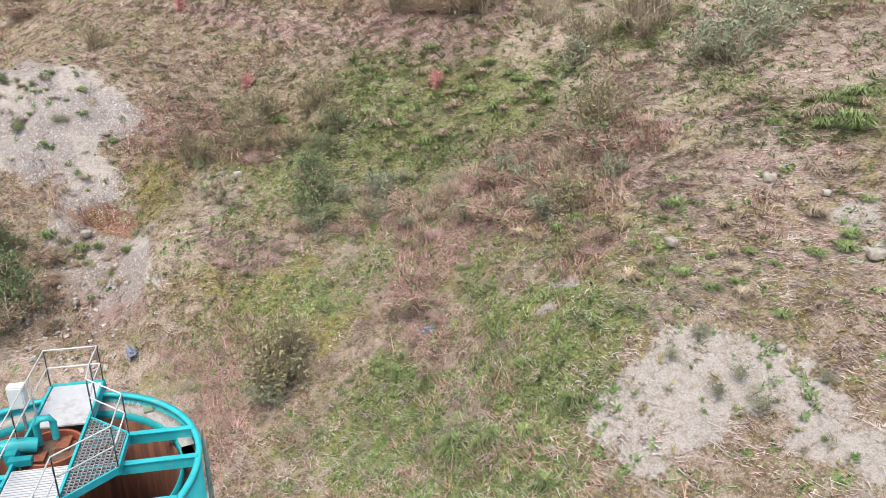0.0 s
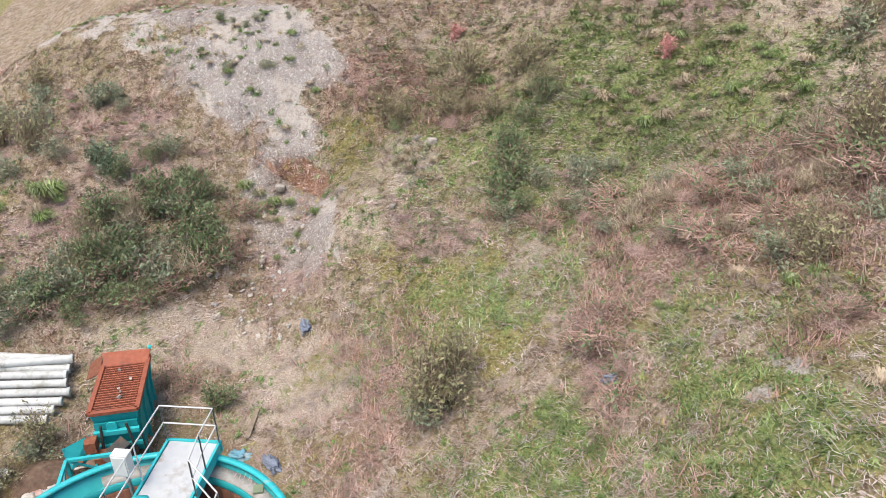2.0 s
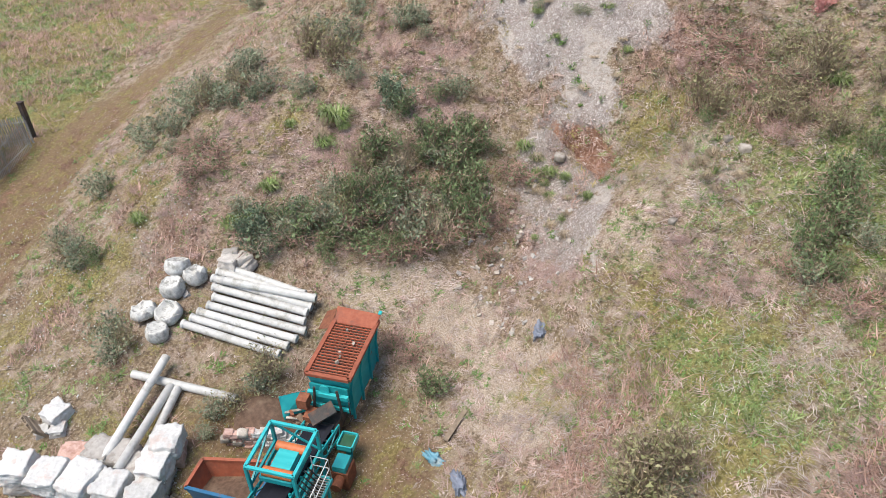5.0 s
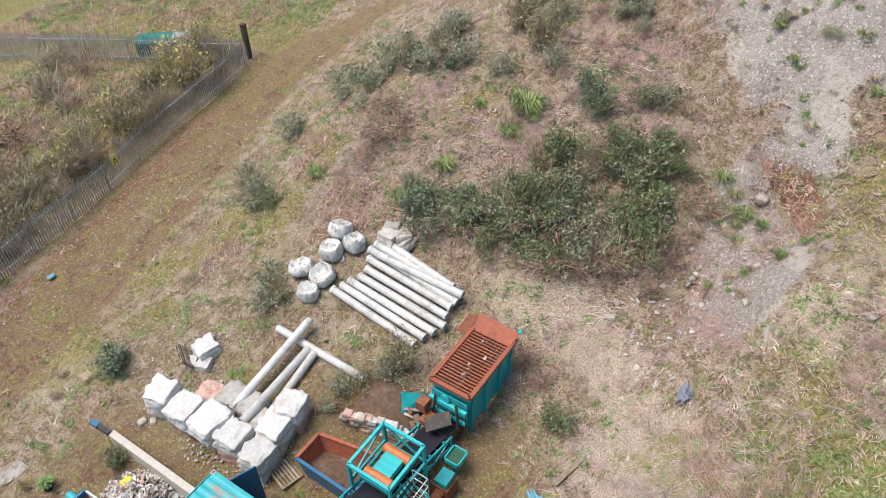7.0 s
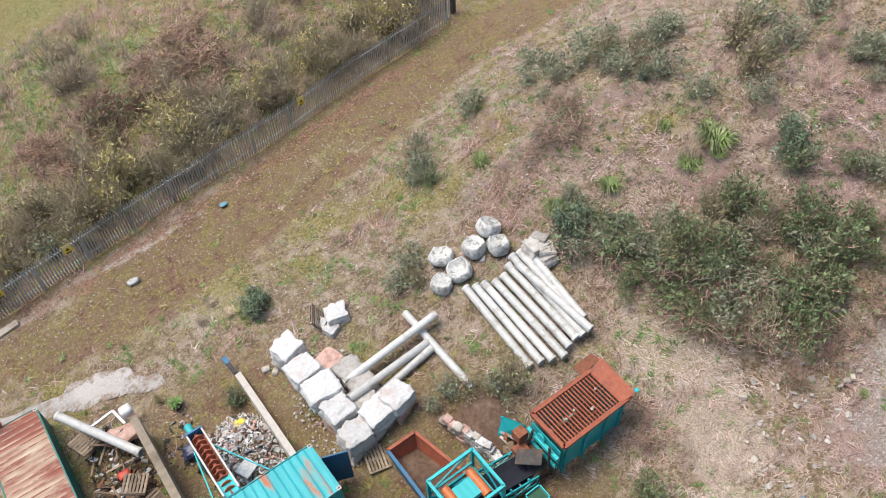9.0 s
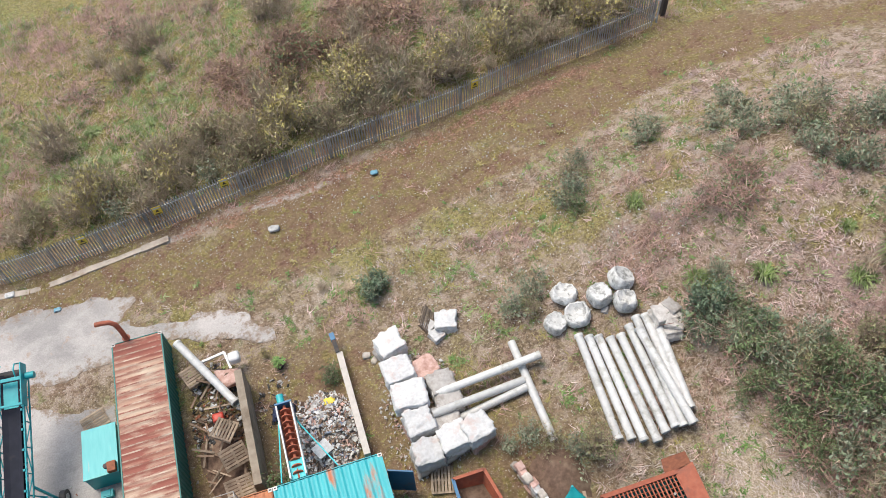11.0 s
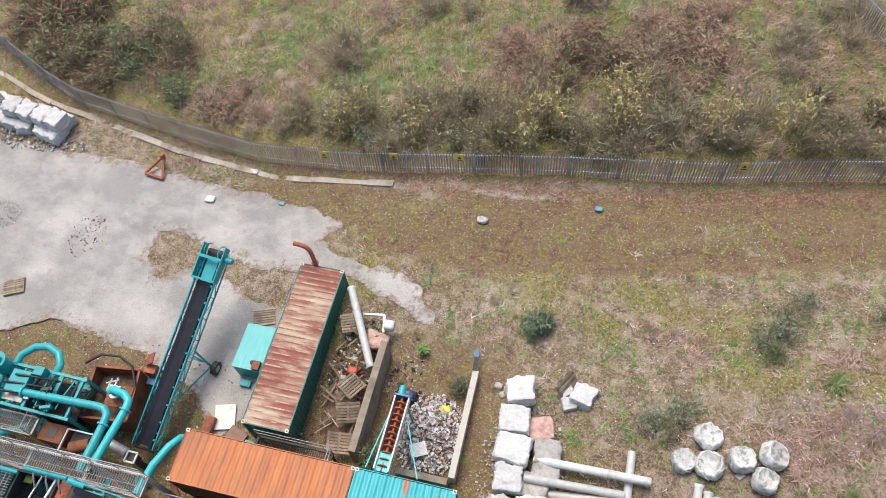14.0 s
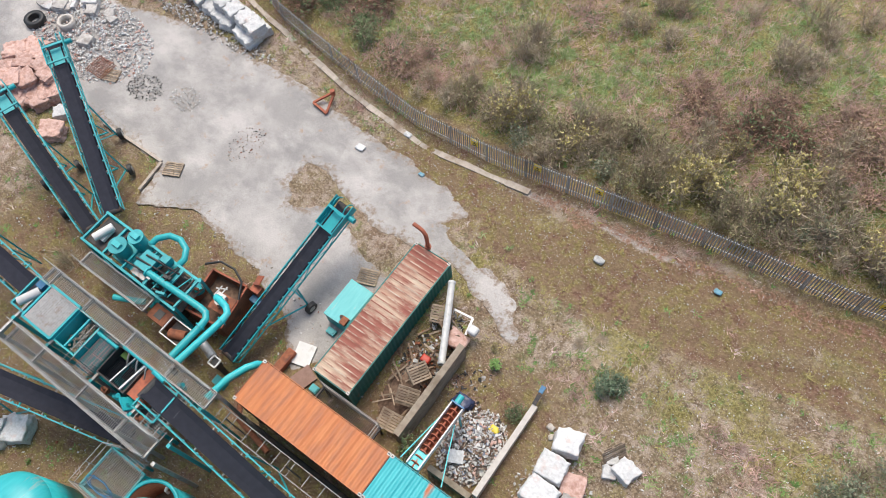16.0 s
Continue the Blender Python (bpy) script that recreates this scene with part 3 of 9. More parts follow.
quads = np.arange(nx * ny).reshape(ny, nx)
quads = np.stack([quads[:-1, :-1], quads[:-1, 1:], quads[1:, 1:], quads[1:, :-1]], -1).reshape(-1, 4)
me.from_pydata(np.stack([GX, GY, GZ], -1).reshape(-1, 3).tolist(), [], quads.tolist())
me.polygons.foreach_set("use_smooth", [True] * len(me.polygons))
for nm, trio in (("zone_a", (zn[0], zn[1], zn[2])), ("zone_b", (zn[3], zn[4], zn[5])), ("zone_c", (zn[6], zn[7], zn[8]))):
    at_ = me.attributes.new(nm, 'FLOAT_COLOR', 'POINT')
    at_.data.foreach_set("color", np.stack([*trio, np.ones_like(GX)], -1).astype(np.float32).ravel())
ground = tagged(new("ground", me), "rough grass, bare clay and dead growth on uneven ground", "ground", kind="structure")


def ground_material():
    m = bpy.data.materials.new("rough_ground")
    m.use_nodes = True
    n, l = links(m)
    b = n["Principled BSDF"]
    b.inputs["Roughness"].default_value = 0.95
    geo = n.new("ShaderNodeNewGeometry")

    def noise_(scale, detail=6, rough=0.6):
        t = n.new("ShaderNodeTexNoise")
        t.inputs["Scale"].default_value, t.inputs["Detail"].default_value, t.inputs["Roughness"].default_value = scale, detail, rough
        l.new(geo.outputs["Position"], t.inputs["Vector"])
        return t.outputs["Fac"]

    def ranged(v, a, c):
        r = n.new("ShaderNodeMapRange")
        r.inputs[1].default_value, r.inputs[2].default_value = a, c
        l.new(v, r.inputs[0])
        return r.outputs[0]

    def math_(op, a, c):
        k = n.new("ShaderNodeMath")
        k.operation = op
        for i, q in enumerate((a, c)):
            if isinstance(q, float):
                k.inputs[i].default_value = q
            else:
                l.new(q, k.inputs[i])
        return k.outputs[0]

    def blend(fac, a, c):
        k = n.new("ShaderNodeMixRGB")
        for i, q in ((0, fac), (1, a), (2, c)):
            if isinstance(q, tuple):
                k.inputs[i].default_value = (*q, 1)
            else:
                l.new(q, k.inputs[i])
        return k.outputs[0]

    seps = []
    for nm_ in ("zone_a", "zone_b", "zone_c"):
        at_ = n.new("ShaderNodeAttribute")
        at_.attribute_name = nm_
        seps.append(n.new("ShaderNodeSeparateColor"))
        l.new(at_.outputs["Color"], seps[-1].inputs[0])
    sa, sb, sc_ = seps
    big, mid, fine, grit = noise_(0.5), noise_(2.2, 8, 0.7), noise_(6.5, 5, 0.75), noise_(15, 4, 0.8)
    jag = math_('ADD', math_('MULTIPLY', math_('SUBTRACT', mid, 0.5), 1.6), math_('MULTIPLY', math_('SUBTRACT', fine, 0.5), 0.9))

    def patch(v, lo, hi):
        return ranged(math_('ADD', v, jag), lo, hi)
    tuft, scrap, spread = noise_(1.4, 6, 0.7), noise_(3.4, 6, 0.7), noise_(0.95, 7, 0.75)
    fn, gr = ranged(fine, 0.43, 0.58), ranged(grit, 0.42, 0.58)
    base = blend(fn, (0.15, 0.107, 0.066), (0.345, 0.265, 0.175))
    base = blend(math_('MULTIPLY', ranged(noise_(0.33, 7, 0.65), 0.47, 0.56), 0.7), base, blend(fn, (0.17, 0.105, 0.07), (0.36, 0.245, 0.175)))
    base = blend(ranged(big, 0.44, 0.58), base, blend(fn, (0.19, 0.14, 0.08), (0.38, 0.295, 0.19)))
    base = blend(math_('MULTIPLY', ranged(tuft, 0.49, 0.56), 0.85), base, blend(gr, (0.31, 0.225, 0.17), (0.56, 0.455, 0.365)))
    straw = blend(gr, (0.34, 0.26, 0.185), (0.62, 0.52, 0.42))
    col = blend(patch(sb.outputs[0], 0.4, 0.75), base, straw)
    rust = blend(fn, (0.20, 0.115, 0.085), (0.44, 0.295, 0.24))
    col = blend(patch(sa.outputs[2], 0.5, 0.85), col, rust)
    moss = blend(fn, (0.155, 0.14, 0.034), (0.345, 0.30, 0.088))
    col = blend(math_('MULTIPLY', patch(sb.outputs[2], 0.4, 0.85), 0.8), col, moss)
    green = blend(fn, (0.105, 0.145, 0.04), (0.29, 0.32, 0.115))
    col = blend(math_('MULTIPLY', patch(sa.outputs[0], 0.4, 0.8), ranged(scrap, 0.38, 0.5)), col, green)
    col = blend(math_('MULTIPLY', ranged(spread, 0.57, 0.63), 0.5), col, green)
    litter_ = blend(gr, (0.27, 0.175, 0.15), (0.52, 0.37, 0.335))
    col = blend(math_('MULTIPLY', patch(sc_.outputs[0], 0.45, 0.8), 0.85), col, litter_)
    # shade between the tufts, put into the colour as near-black noise patches
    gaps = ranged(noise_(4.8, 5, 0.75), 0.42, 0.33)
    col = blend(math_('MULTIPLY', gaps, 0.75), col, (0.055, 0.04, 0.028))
    soil = blend(ranged(fine, 0.34, 0.66), (0.17, 0.112, 0.06), (0.305, 0.215, 0.122))
    soil = blend(math_('MULTIPLY', ranged(noise_(0.8, 6, 0.7), 0.5, 0.6), 0.75), soil, blend(fn, (0.13, 0.062, 0.042), (0.26, 0.145, 0.105)))
    soil = blend(math_('MULTIPLY', ranged(tuft, 0.5, 0.57), 0.55), soil, moss)
    col = blend(ranged(math_('ADD', sb.outputs[1], math_('MULTIPLY', jag, 0.55)), 0.30, 0.75), col, soil)
    clay = blend(gr, (0.43, 0.38, 0.335), (0.60, 0.55, 0.505))
    clay = blend(math_('MULTIPLY', ranged(scrap, 0.5, 0.56), 0.6), clay, blend(fn, (0.29, 0.24, 0.19), (0.50, 0.40, 0.335)))
    col = blend(patch(sa.outputs[1], 0.45, 0.7), col, clay)
    stony = blend(gr, (0.25, 0.215, 0.195), (0.50, 0.45, 0.425))
    stony = blend(math_('MULTIPLY', ranged(tuft, 0.47, 0.56), 0.7), stony, blend(fn, (0.17, 0.13, 0.115), (0.40, 0.325, 0.30)))
    stony = blend(ranged(noise_(7, 3, 0.6), 0.58, 0.62), stony, (0.63, 0.59, 0.56))
    col = blend(math_('MULTIPLY', patch(sc_.outputs[2], 0.5, 0.8), 0.8), col, stony)
    col = blend(patch(sc_.outputs[1], 0.45, 0.7), col, blend(fn, (0.22, 0.11, 0.07), (0.40, 0.235, 0.16)))
    specks = ranged(noise_(13, 2, 0.5), 0.655, 0.68)
    col = blend(math_('MULTIPLY', specks, 0.65), col, (0.62, 0.58, 0.54))
    l.new(col, b.inputs["Base Color"])
    bp = n.new("ShaderNodeBump")
    bp.inputs["Strength"].default_value, bp.inputs["Distance"].default_value = 0.9, 0.25
    l.new(math_('ADD', mid, math_('MULTIPLY', fine, 0.5)), bp.inputs["Height"])
    l.new(bp.outputs[0], b.inputs["Normal"])
    return m


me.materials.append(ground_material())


def sheet(name, poly, cell, lift, rag, material, label, holes=()):
    """A thin slab that follows the land, with a ragged outline."""
    xs, ys = [p[0] for p in poly], [p[1] for p in poly]
    ax, ay = np.arange(max(min(xs), -60), max(xs) + 1, cell), np.arange(min(ys) - 1, max(ys) + 1, cell)
    X, Y = np.meshgrid(ax, ay)
    wob = rag * (fbm(X, Y, 1.6, 77) - 0.5) * 2 + 0.22 * (fbm(X, Y, 0.5, 78) - 0.5)
    f = inside(X, Y, poly) + wob
    for h in holes:
        f = np.minimum(f, -(inside(X, Y, h) + 1.4 * wob))
    fy, fx = np.gradient(f, cell)
    g2 = np.maximum(fx ** 2 + fy ** 2, 0.3)
    near = np.abs(f) < 1.6 * cell
    X2, Y2 = np.where(near, X - np.clip(f * fx / g2, -cell, cell) * 0.9, X), np.where(near, Y - np.clip(f * fy / g2, -cell, cell) * 0.9, Y)
    keep = (f[:-1, :-1] + f[1:, 1:] + f[1:, :-1] + f[:-1, 1:] > 0)
    k = np.arange(X.size).reshape(X.shape)
    q = np.stack([k[:-1, :-1], k[:-1, 1:], k[1:, 1:], k[1:, :-1]], -1)[keep]
    used, inv = np.unique(q, return_inverse=True)
    P = np.stack([X2, Y2, land(X, Y) + lift - 0.05 * smooth((0.25 - f) / 0.25)], -1).reshape(-1, 3)[used]
    mesh_ = bpy.data.meshes.new(name)
    mesh_.from_pydata(P.tolist(), [], inv.reshape(-1, 4).tolist())
    mesh_.attributes.new("depth_in", 'FLOAT', 'POINT').data.foreach_set("value", np.clip(f, 0, 9).ravel()[used].astype(np.float32))
    mesh_.materials.append(material)
    return tagged(new(name, mesh_), label, "yard", kind="structure")


def yard_material():
    m = mat("silty_concrete", (0.245, 0.235, 0.225), (0.345, 0.325, 0.305), 0.38, 0.7, c3=(0.47, 0.44, 0.415), s3=0.32, at=0.53, soft=0.10, stretch=(0.8, 1.0, 1), bump=0.05, vary=0)
    n, l = links(m)
    b = n["Principled BSDF"]
    old = b.inputs["Base Color"].links[0].from_socket
    geo = n.new("ShaderNodeNewGeometry")
    t = n.new("ShaderNodeTexNoise")
    t.inputs["Scale"].default_value, t.inputs["Detail"].default_value, t.inputs["Roughness"].default_value = 1.1, 9, 0.7
    l.new(geo.outputs["Position"], t.inputs["Vector"])
    r = n.new("ShaderNodeMapRange")
    r.inputs[1].default_value, r.inputs[2].default_value = 0.60, 0.70
    l.new(t.outputs["Fac"], r.inputs[0])
    k = n.new("ShaderNodeMixRGB")
    k.inputs[2].default_value = (0.37, 0.27, 0.20, 1)
    l.new(r.outputs[0], k.inputs[0])
    l.new(old, k.inputs[1])
    # silt thins out to soil at the rim
    dep = n.new("ShaderNodeAttribute")
    dep.attribute_name = "depth_in"
    t2 = n.new("ShaderNodeTexNoise")
    t2.inputs["Scale"].default_value, t2.inputs["Detail"].default_value, t2.inputs["Roughness"].default_value = 2.5, 8, 0.75
    l.new(geo.outputs["Position"], t2.inputs["Vector"])
    mu = n.new("ShaderNodeMath")
    mu.operation = 'MULTIPLY_ADD'
    mu.inputs[1].default_value, mu.inputs[2].default_value = -4.0, 2.1
    l.new(t2.outputs["Fac"], mu.inputs[0])
    ad = n.new("ShaderNodeMath")
    ad.operation = 'ADD'
    l.new(dep.outputs["Fac"], ad.inputs[0])
    l.new(mu.outputs[0], ad.inputs[1])
    r2 = n.new("ShaderNodeMapRange")
    r2.inputs[1].default_value, r2.inputs[2].default_value = 0.55, 0.05
    l.new(ad.outputs[0], r2.inputs[0])
    k2 = n.new("ShaderNodeMixRGB")
    k2.inputs[2].default_value = (0.25, 0.19, 0.14, 1)
    l.new(r2.outputs[0], k2.inputs[0])
    l.new(k.outputs[0], k2.inputs[1])
    # grit
    t3 = n.new("ShaderNodeTexNoise")
    t3.inputs["Scale"].default_value, t3.inputs["Detail"].default_value = 14, 4
    l.new(geo.outputs["Position"], t3.inputs["Vector"])
    r3 = n.new("ShaderNodeMapRange")
    r3.inputs[1].default_value, r3.inputs[2].default_value, r3.inputs[3].default_value, r3.inputs[4].default_value = 0.3, 0.7, 0.84, 1.12
    l.new(t3.outputs["Fac"], r3.inputs[0])
    hs = n.new("ShaderNodeHueSaturation")
    l.new(r3.outputs[0], hs.inputs["Value"])
    l.new(k2.outputs[0], hs.inputs["Color"])
    l.new(hs.outputs[0], b.inputs["Base Color"])
    return m


sheet("yard", YARD, 0.16, 0.045, 0.42, yard_material(), "pale silt-covered concrete yard with worn brown patches", [ISLAND])


def walkline(line, step):
    out, left = [], 0.0
    for a, b in zip(line, line[1:]):
        a, b = Vector((*a, 0)), Vector((*b, 0))
        L = (b - a).length
        d = left
        while d < L:
            out.append(a + (b - a) * (d / L))
            d += step
        left = d - L
    return out


path_root = thing("edge_path", "narrow pale concrete edging path beside the palisade fence", "path", (0, 0, 0), kind="structure")
pp = walkline(PATHL, 1.6)
for a, b in zip(pp, pp[1:]):
    d = (b - a).normalized()
    w = 0.17 + 0.03 * rng.rand()
    s_ = Vector((-d.y, d.x, 0)) * w
    a2, b2 = a + d * 0.006, b - d * 0.006
    v = []
    for p in (a2 - s_, a2 + s_, b2 + s_, b2 - s_):
        z = gz(p.x, p.y)
        p = p + Vector((0.02 * rng.randn(), 0.03 * rng.randn(), 0))
        v += [(p.x, p.y, z - 0.1), (p.x, p.y, z + 0.09 + 0.02 * rng.rand())]
    part("slab", Mesh().add(v, [(1, 7, 5, 3), (0, 1, 3, 2), (2, 3, 5, 4), (4, 5, 7, 6), (6, 7, 1, 0)]), SLAB, path_root)


def fence(name, line, label, panel=2.75, h=2.05, signs=()):
    """Palisade fence: posts, two rails a panel, and pointed pales."""
    root = thing(name, label, "fence", (line[0][0], line[0][1], gz(*line[0])))
    posts = walkline(line, panel)
    pales = Mesh()
    for i, p in enumerate(posts):
        z = gz(p.x, p.y)
        part("post", Mesh().span(p.x - 0.03, p.x + 0.03, p.y - 0.02, p.y + 0.06, z - 0.2, z + h - 0.3), FENCE, root)
        if i + 1 == len(posts):
            break
        q = posts[i + 1]
        zq = gz(q.x, q.y)
        for f in (0.2, 0.82):
            part("rail", Mesh().beam((p.x, p.y, z + h * f), (q.x, q.y, zq + h * f), 0.05, 0.06), FENCE, root)
        d = (q - p).normalized()
        nrm = Vector((d.y, -d.x, 0))
        k = 17
        for j in range(k):
            f = (j + 0.5) / k
            c = p + (q - p) * f + nrm * 0.05
            zb = z + (zq - z) * f + 0.04
            lean = Vector((rng.randn() * 0.012, rng.randn() * 0.012, 0))
            t = d * 0.038
            hh = h + rng.randn() * 0.015
            o = nrm * 0.02
            top = c + lean
            v = [(c - t).to_tuple()[:2] + (zb,), (c + o).to_tuple()[:2] + (zb,), (c + t).to_tuple()[:2] + (zb,),
                 (top - t).to_tuple()[:2] + (zb + hh - 0.12,), (top + o).to_tuple()[:2] + (zb + hh - 0.10,), (top + t).to_tuple()[:2] + (zb + hh - 0.12,), top.to_tuple()[:2] + (zb + hh,)]
            pales.add(v, [(0, 1, 4, 3), (1, 2, 5, 4), (3, 4, 6), (4, 5, 6)])
    tagged(part("pale", pales, FENCE, root), kind="stuff")
    for sx in signs:
        best = min(posts, key=lambda q: abs(q.x - sx))
        j = posts.index(best)
        nxt = posts[min(j + 1, len(posts) - 1)]
        d = (nxt - best).normalized()
        nrm = Vector((d.y, -d.x, 0))
        f = (sx - best.x) / max(d.x, 0.1)
        c = best + d * f + nrm * 0.12
        z = gz(c.x, c.y) + 1.62
        up = Vector((0, 0, 1))
        s = part("sign", Mesh().beam((c - d * 0.24 + up * z), (c + d * 0.24 + up * z), 0.02, 0.62), YELLOW, root, "yellow warning sign plate")
        for zz, hh, w in ((0.20, 0.10, 0.2), (-0.22, 0.04, 0.18), (-0.27, 0.03, 0.14)):
            part("lettering_bar", Mesh().beam(c + nrm * 0.012 - d * w + up * (z + zz), c + nrm * 0.012 + d * w + up * (z + zz), 0.012, hh), BLACK if zz < 0 else WHITE, s)
        part("pictogram", Mesh().add([c + nrm * 0.02 - d * 0.12 + up * (z - 0.1), c + nrm * 0.02 + d * 0.12 + up * (z - 0.1), c + nrm * 0.02 + up * (z + 0.11)], [(0, 1, 2)]), BLACK, s)
    return root


fence("palisade_fence", FLINE, "weathered grey steel palisade fence with yellow warning signs", signs=(-1.3, 3.0, 6.9, 22.3))
fence("palisade_fence", [(35.4, 21.0), (33.2, 24.8), (30.8, 28), (27.7, 32), (25, 38)], "weathered grey steel palisade fence across the scrub")
pz = gz(36.1, 21.6)
gate_post = thing("gate_post", "dark square steel gate post at the fence end", "post", (36.1, 21.6, pz))
part("shaft", Mesh().span(35.95, 36.25, 21.45, 21.75, pz - 0.2, pz + 2.6), DARK, gate_post)
part("cap", Mesh().span(35.92, 36.28, 21.42, 21.78, pz + 2.6, pz + 2.66), DARK, gate_post)

# ---- shipping containers


def ribs(a, b, n, side, z0, z1, depth=0.035):
    """A corrugated sheet from a to b (x, y), standing from z0 to z1; side: outward normal."""
    a, b, o = Vector((*a, 0)), Vector((*b, 0)), Vector((*side, 0)) * depth
    pts = []
    for i in range(n):
        for f, k in ((0.0, 0), (0.28, 0), (0.5, 1), (0.78, 1)):
            pts.append(a + (b - a) * ((i + f) / n) + o * k)
    pts.append(b)
    v = [(p.x, p.y, z) for p in pts for z in (z0, z1)]
    return Mesh().add(v, [(2 * i, 2 * i + 2, 2 * i + 3, 2 * i + 1) for i in range(len(pts) - 1)])


def container(x0, x1, y0, y1, z0, z1, along_x, roof, wall, label, doors=True, open_door=0):
    root = thing("shipping_container", label, "container", ((x0 + x1) / 2, (y0 + y1) / 2, z0))
    L = (x1 - x0) if along_x else (y1 - y0)
    n = int(L / 0.27)
    t = 0.06
    part("side_wall", ribs((x0 + t, y0 + t), (x1 - t, y0 + t) if along_x else (x0 + t, y1 - t), n, (0, -1) if along_x else (-1, 0), z0 + 0.15, z1 - 0.06), wall, root)
    part("side_wall", ribs((x0 + t, y1 - t) if along_x else (x1 - t, y0 + t), (x1 - t, y1 - t), n, (0, 1) if along_x else (1, 0), z0 + 0.15, z1 - 0.06), wall, root)
    part("end_wall", ribs((x0 + t, y0 + t), (x0 + t, y1 - t) if along_x else (x1 - t, y0 + t), 8, (-1, 0) if along_x else (0, -1), z0 + 0.15, z1 - 0.06), wall, root)
    # roof: shallow cross corrugation
    m = Mesh()
    v = []
    k = int(L / 0.35)
    for i in range(4 * k + 1):
        f = i / (4 * k)
        z = z1 - 0.012 - (0.034 if i % 4 in (1, 2) else 0.0)
        if along_x:
            v += [(x0 + t + (x1 - x0 - 2 * t) * f, y0 + t, z), (x0 + t + (x1 - x0 - 2 * t) * f, y1 - t, z)]
        else:
            v += [(x0 + t, y0 + t + (y1 - y0 - 2 * t) * f, z), (x1 - t, y0 + t + (y1 - y0 - 2 * t) * f, z)]
    m.add(v, [(2 * i, 2 * i + 1, 2 * i + 3, 2 * i + 2) for i in range(4 * k)])
    part("roof", m, roof, root)
    if not along_x:
        for i in range(1, k):
            f = (i - 0.125) / k
            yc = y0 + t + (y1 - y0 - 2 * t) * f
            part("roof_rib", Mesh().span(x0 + 0.08, x1 - 0.08, yc - 0.035, yc + 0.035, z1 - 0.011, z1 - 0.006), RIBWEAR, root)
    part("floor_frame", Mesh().span(x0 + 0.02, x1 - 0.02, y0 + 0.02, y1 - 0.02, z0, z0 + 0.16), wall, root)
    for y in (y0, y1):
        part("top_rail", Mesh().span(x0 + 0.17, x1 - 0.17, y - 0.03 if y == y1 else y, y if y == y1 else y + 0.06, z1 - 0.08, z1 - 0.004), wall if not along_x else roof, root)
    for x in (x0, x1):
        part("top_rail", Mesh().span(x if x == x0 else x - 0.06, x + 0.06 if x == x0 else x, y0 + 0.17, y1 - 0.17, z1 - 0.08, z1 - 0.004), wall if along_x else wall, root)
    for x in (x0, x1):
        for y in (y0, y1):
            sx, sy = (1 if x == x0 else -1), (1 if y == y0 else -1)
            part("corner_post", Mesh().box((x + sx * 0.07, y + sy * 0.07, (z0 + z1) / 2), (0.13, 0.13, z1 - z0 - 0.24)), wall, root)
            for z in (z0 + 0.06, z1 - 0.055):
                c = part("corner_casting", Mesh().box((x + sx * 0.085, y + sy * 0.08, z), (0.18, 0.165, 0.125)), STEEL if z > z0 + 1 else wall, root)
                part("lock_hole", Mesh().box((x + sx * 0.085, y + sy * 0.08, z + 0.063), (0.10, 0.06, 0.004)), BLACK, c)
    ex = x1 if along_x else y1
    for j in (0, 1):
        if along_x:
            ya, yb = (y0 + 0.1, (y0 + y1) / 2 - 0.01) if j == 0 else ((y0 + y1) / 2 + 0.01, y1 - 0.1)
            if open_door and j == 1:
                dr = part("door", Mesh().beam((ex + 0.04, y1 - 0.75, (z0 + z1) / 2), (ex + 1.05, y1 - 1.15, (z0 + z1) / 2), 0.06, z1 - z0 - 0.3), BLUE, root, "open dark door leaf")
                part("lock_rod", Mesh().tube([(ex + 0.8, y1 - 0.98, z0 + 0.2), (ex + 0.8, y1 - 0.98, z1 - 0.2)], 0.02, 6), STEEL, dr)
                continue
            dr = part("door", Mesh().span(ex - 0.05, ex - 0.005, ya, yb, z0 + 0.15, z1 - 0.1), wall, root)
            part("lock_rod", Mesh().tube([(ex + 0.03, (ya + yb) / 2, z0 + 0.2), (ex + 0.03, (ya + yb) / 2, z1 - 0.15)], 0.02, 6), STEEL, dr)
        else:
            xa, xb = (x0 + 0.1, (x0 + x1) / 2 - 0.01) if j == 0 else ((x0 + x1) / 2 + 0.01, x1 - 0.1)
            dr = part("door", Mesh().span(xa, xb, ex - 0.05, ex - 0.005, z0 + 0.15, z1 - 0.1), wall, root)
            part("lock_rod", Mesh().tube([((xa + xb) / 2, ex + 0.03, z0 + 0.2), ((xa + xb) / 2, ex + 0.03, z1 - 0.15)], 0.02, 6), STEEL, dr)
    return root


container(0.0, 2.44, 0.0, 9.12, 0.0, 2.6, False, ROOF_RUST, DTEAL, "dark green shipping container with a rust-streaked roof on the yard")
CT = 4.4
oc = container(-1.65, 6.5, -3.65, -1.22, CT - 2.6, CT, True, ORANGE, RUSTY, "orange shipping container raised on steel legs beside the plant")
cc = container(6.53, 11.15, -3.65, -1.22, CT - 2.6, CT, True, ROOF_MIX, TEAL, "turquoise shipping container with peeling orange roof paint and an open door", open_door=1)
for root, xs in ((oc, (-1.4, 2.4, 6.2)), (cc, (6.8, 10.9))):
    for x in xs:
        for y in (-3.5, -1.37):
            z = gz(x, y)
            if z < CT - 2.65:
                part("support_leg", Mesh().span(x - 0.12, x + 0.12, y - 0.12, y + 0.12, z - 0.1, CT - 2.6), DARK, root)

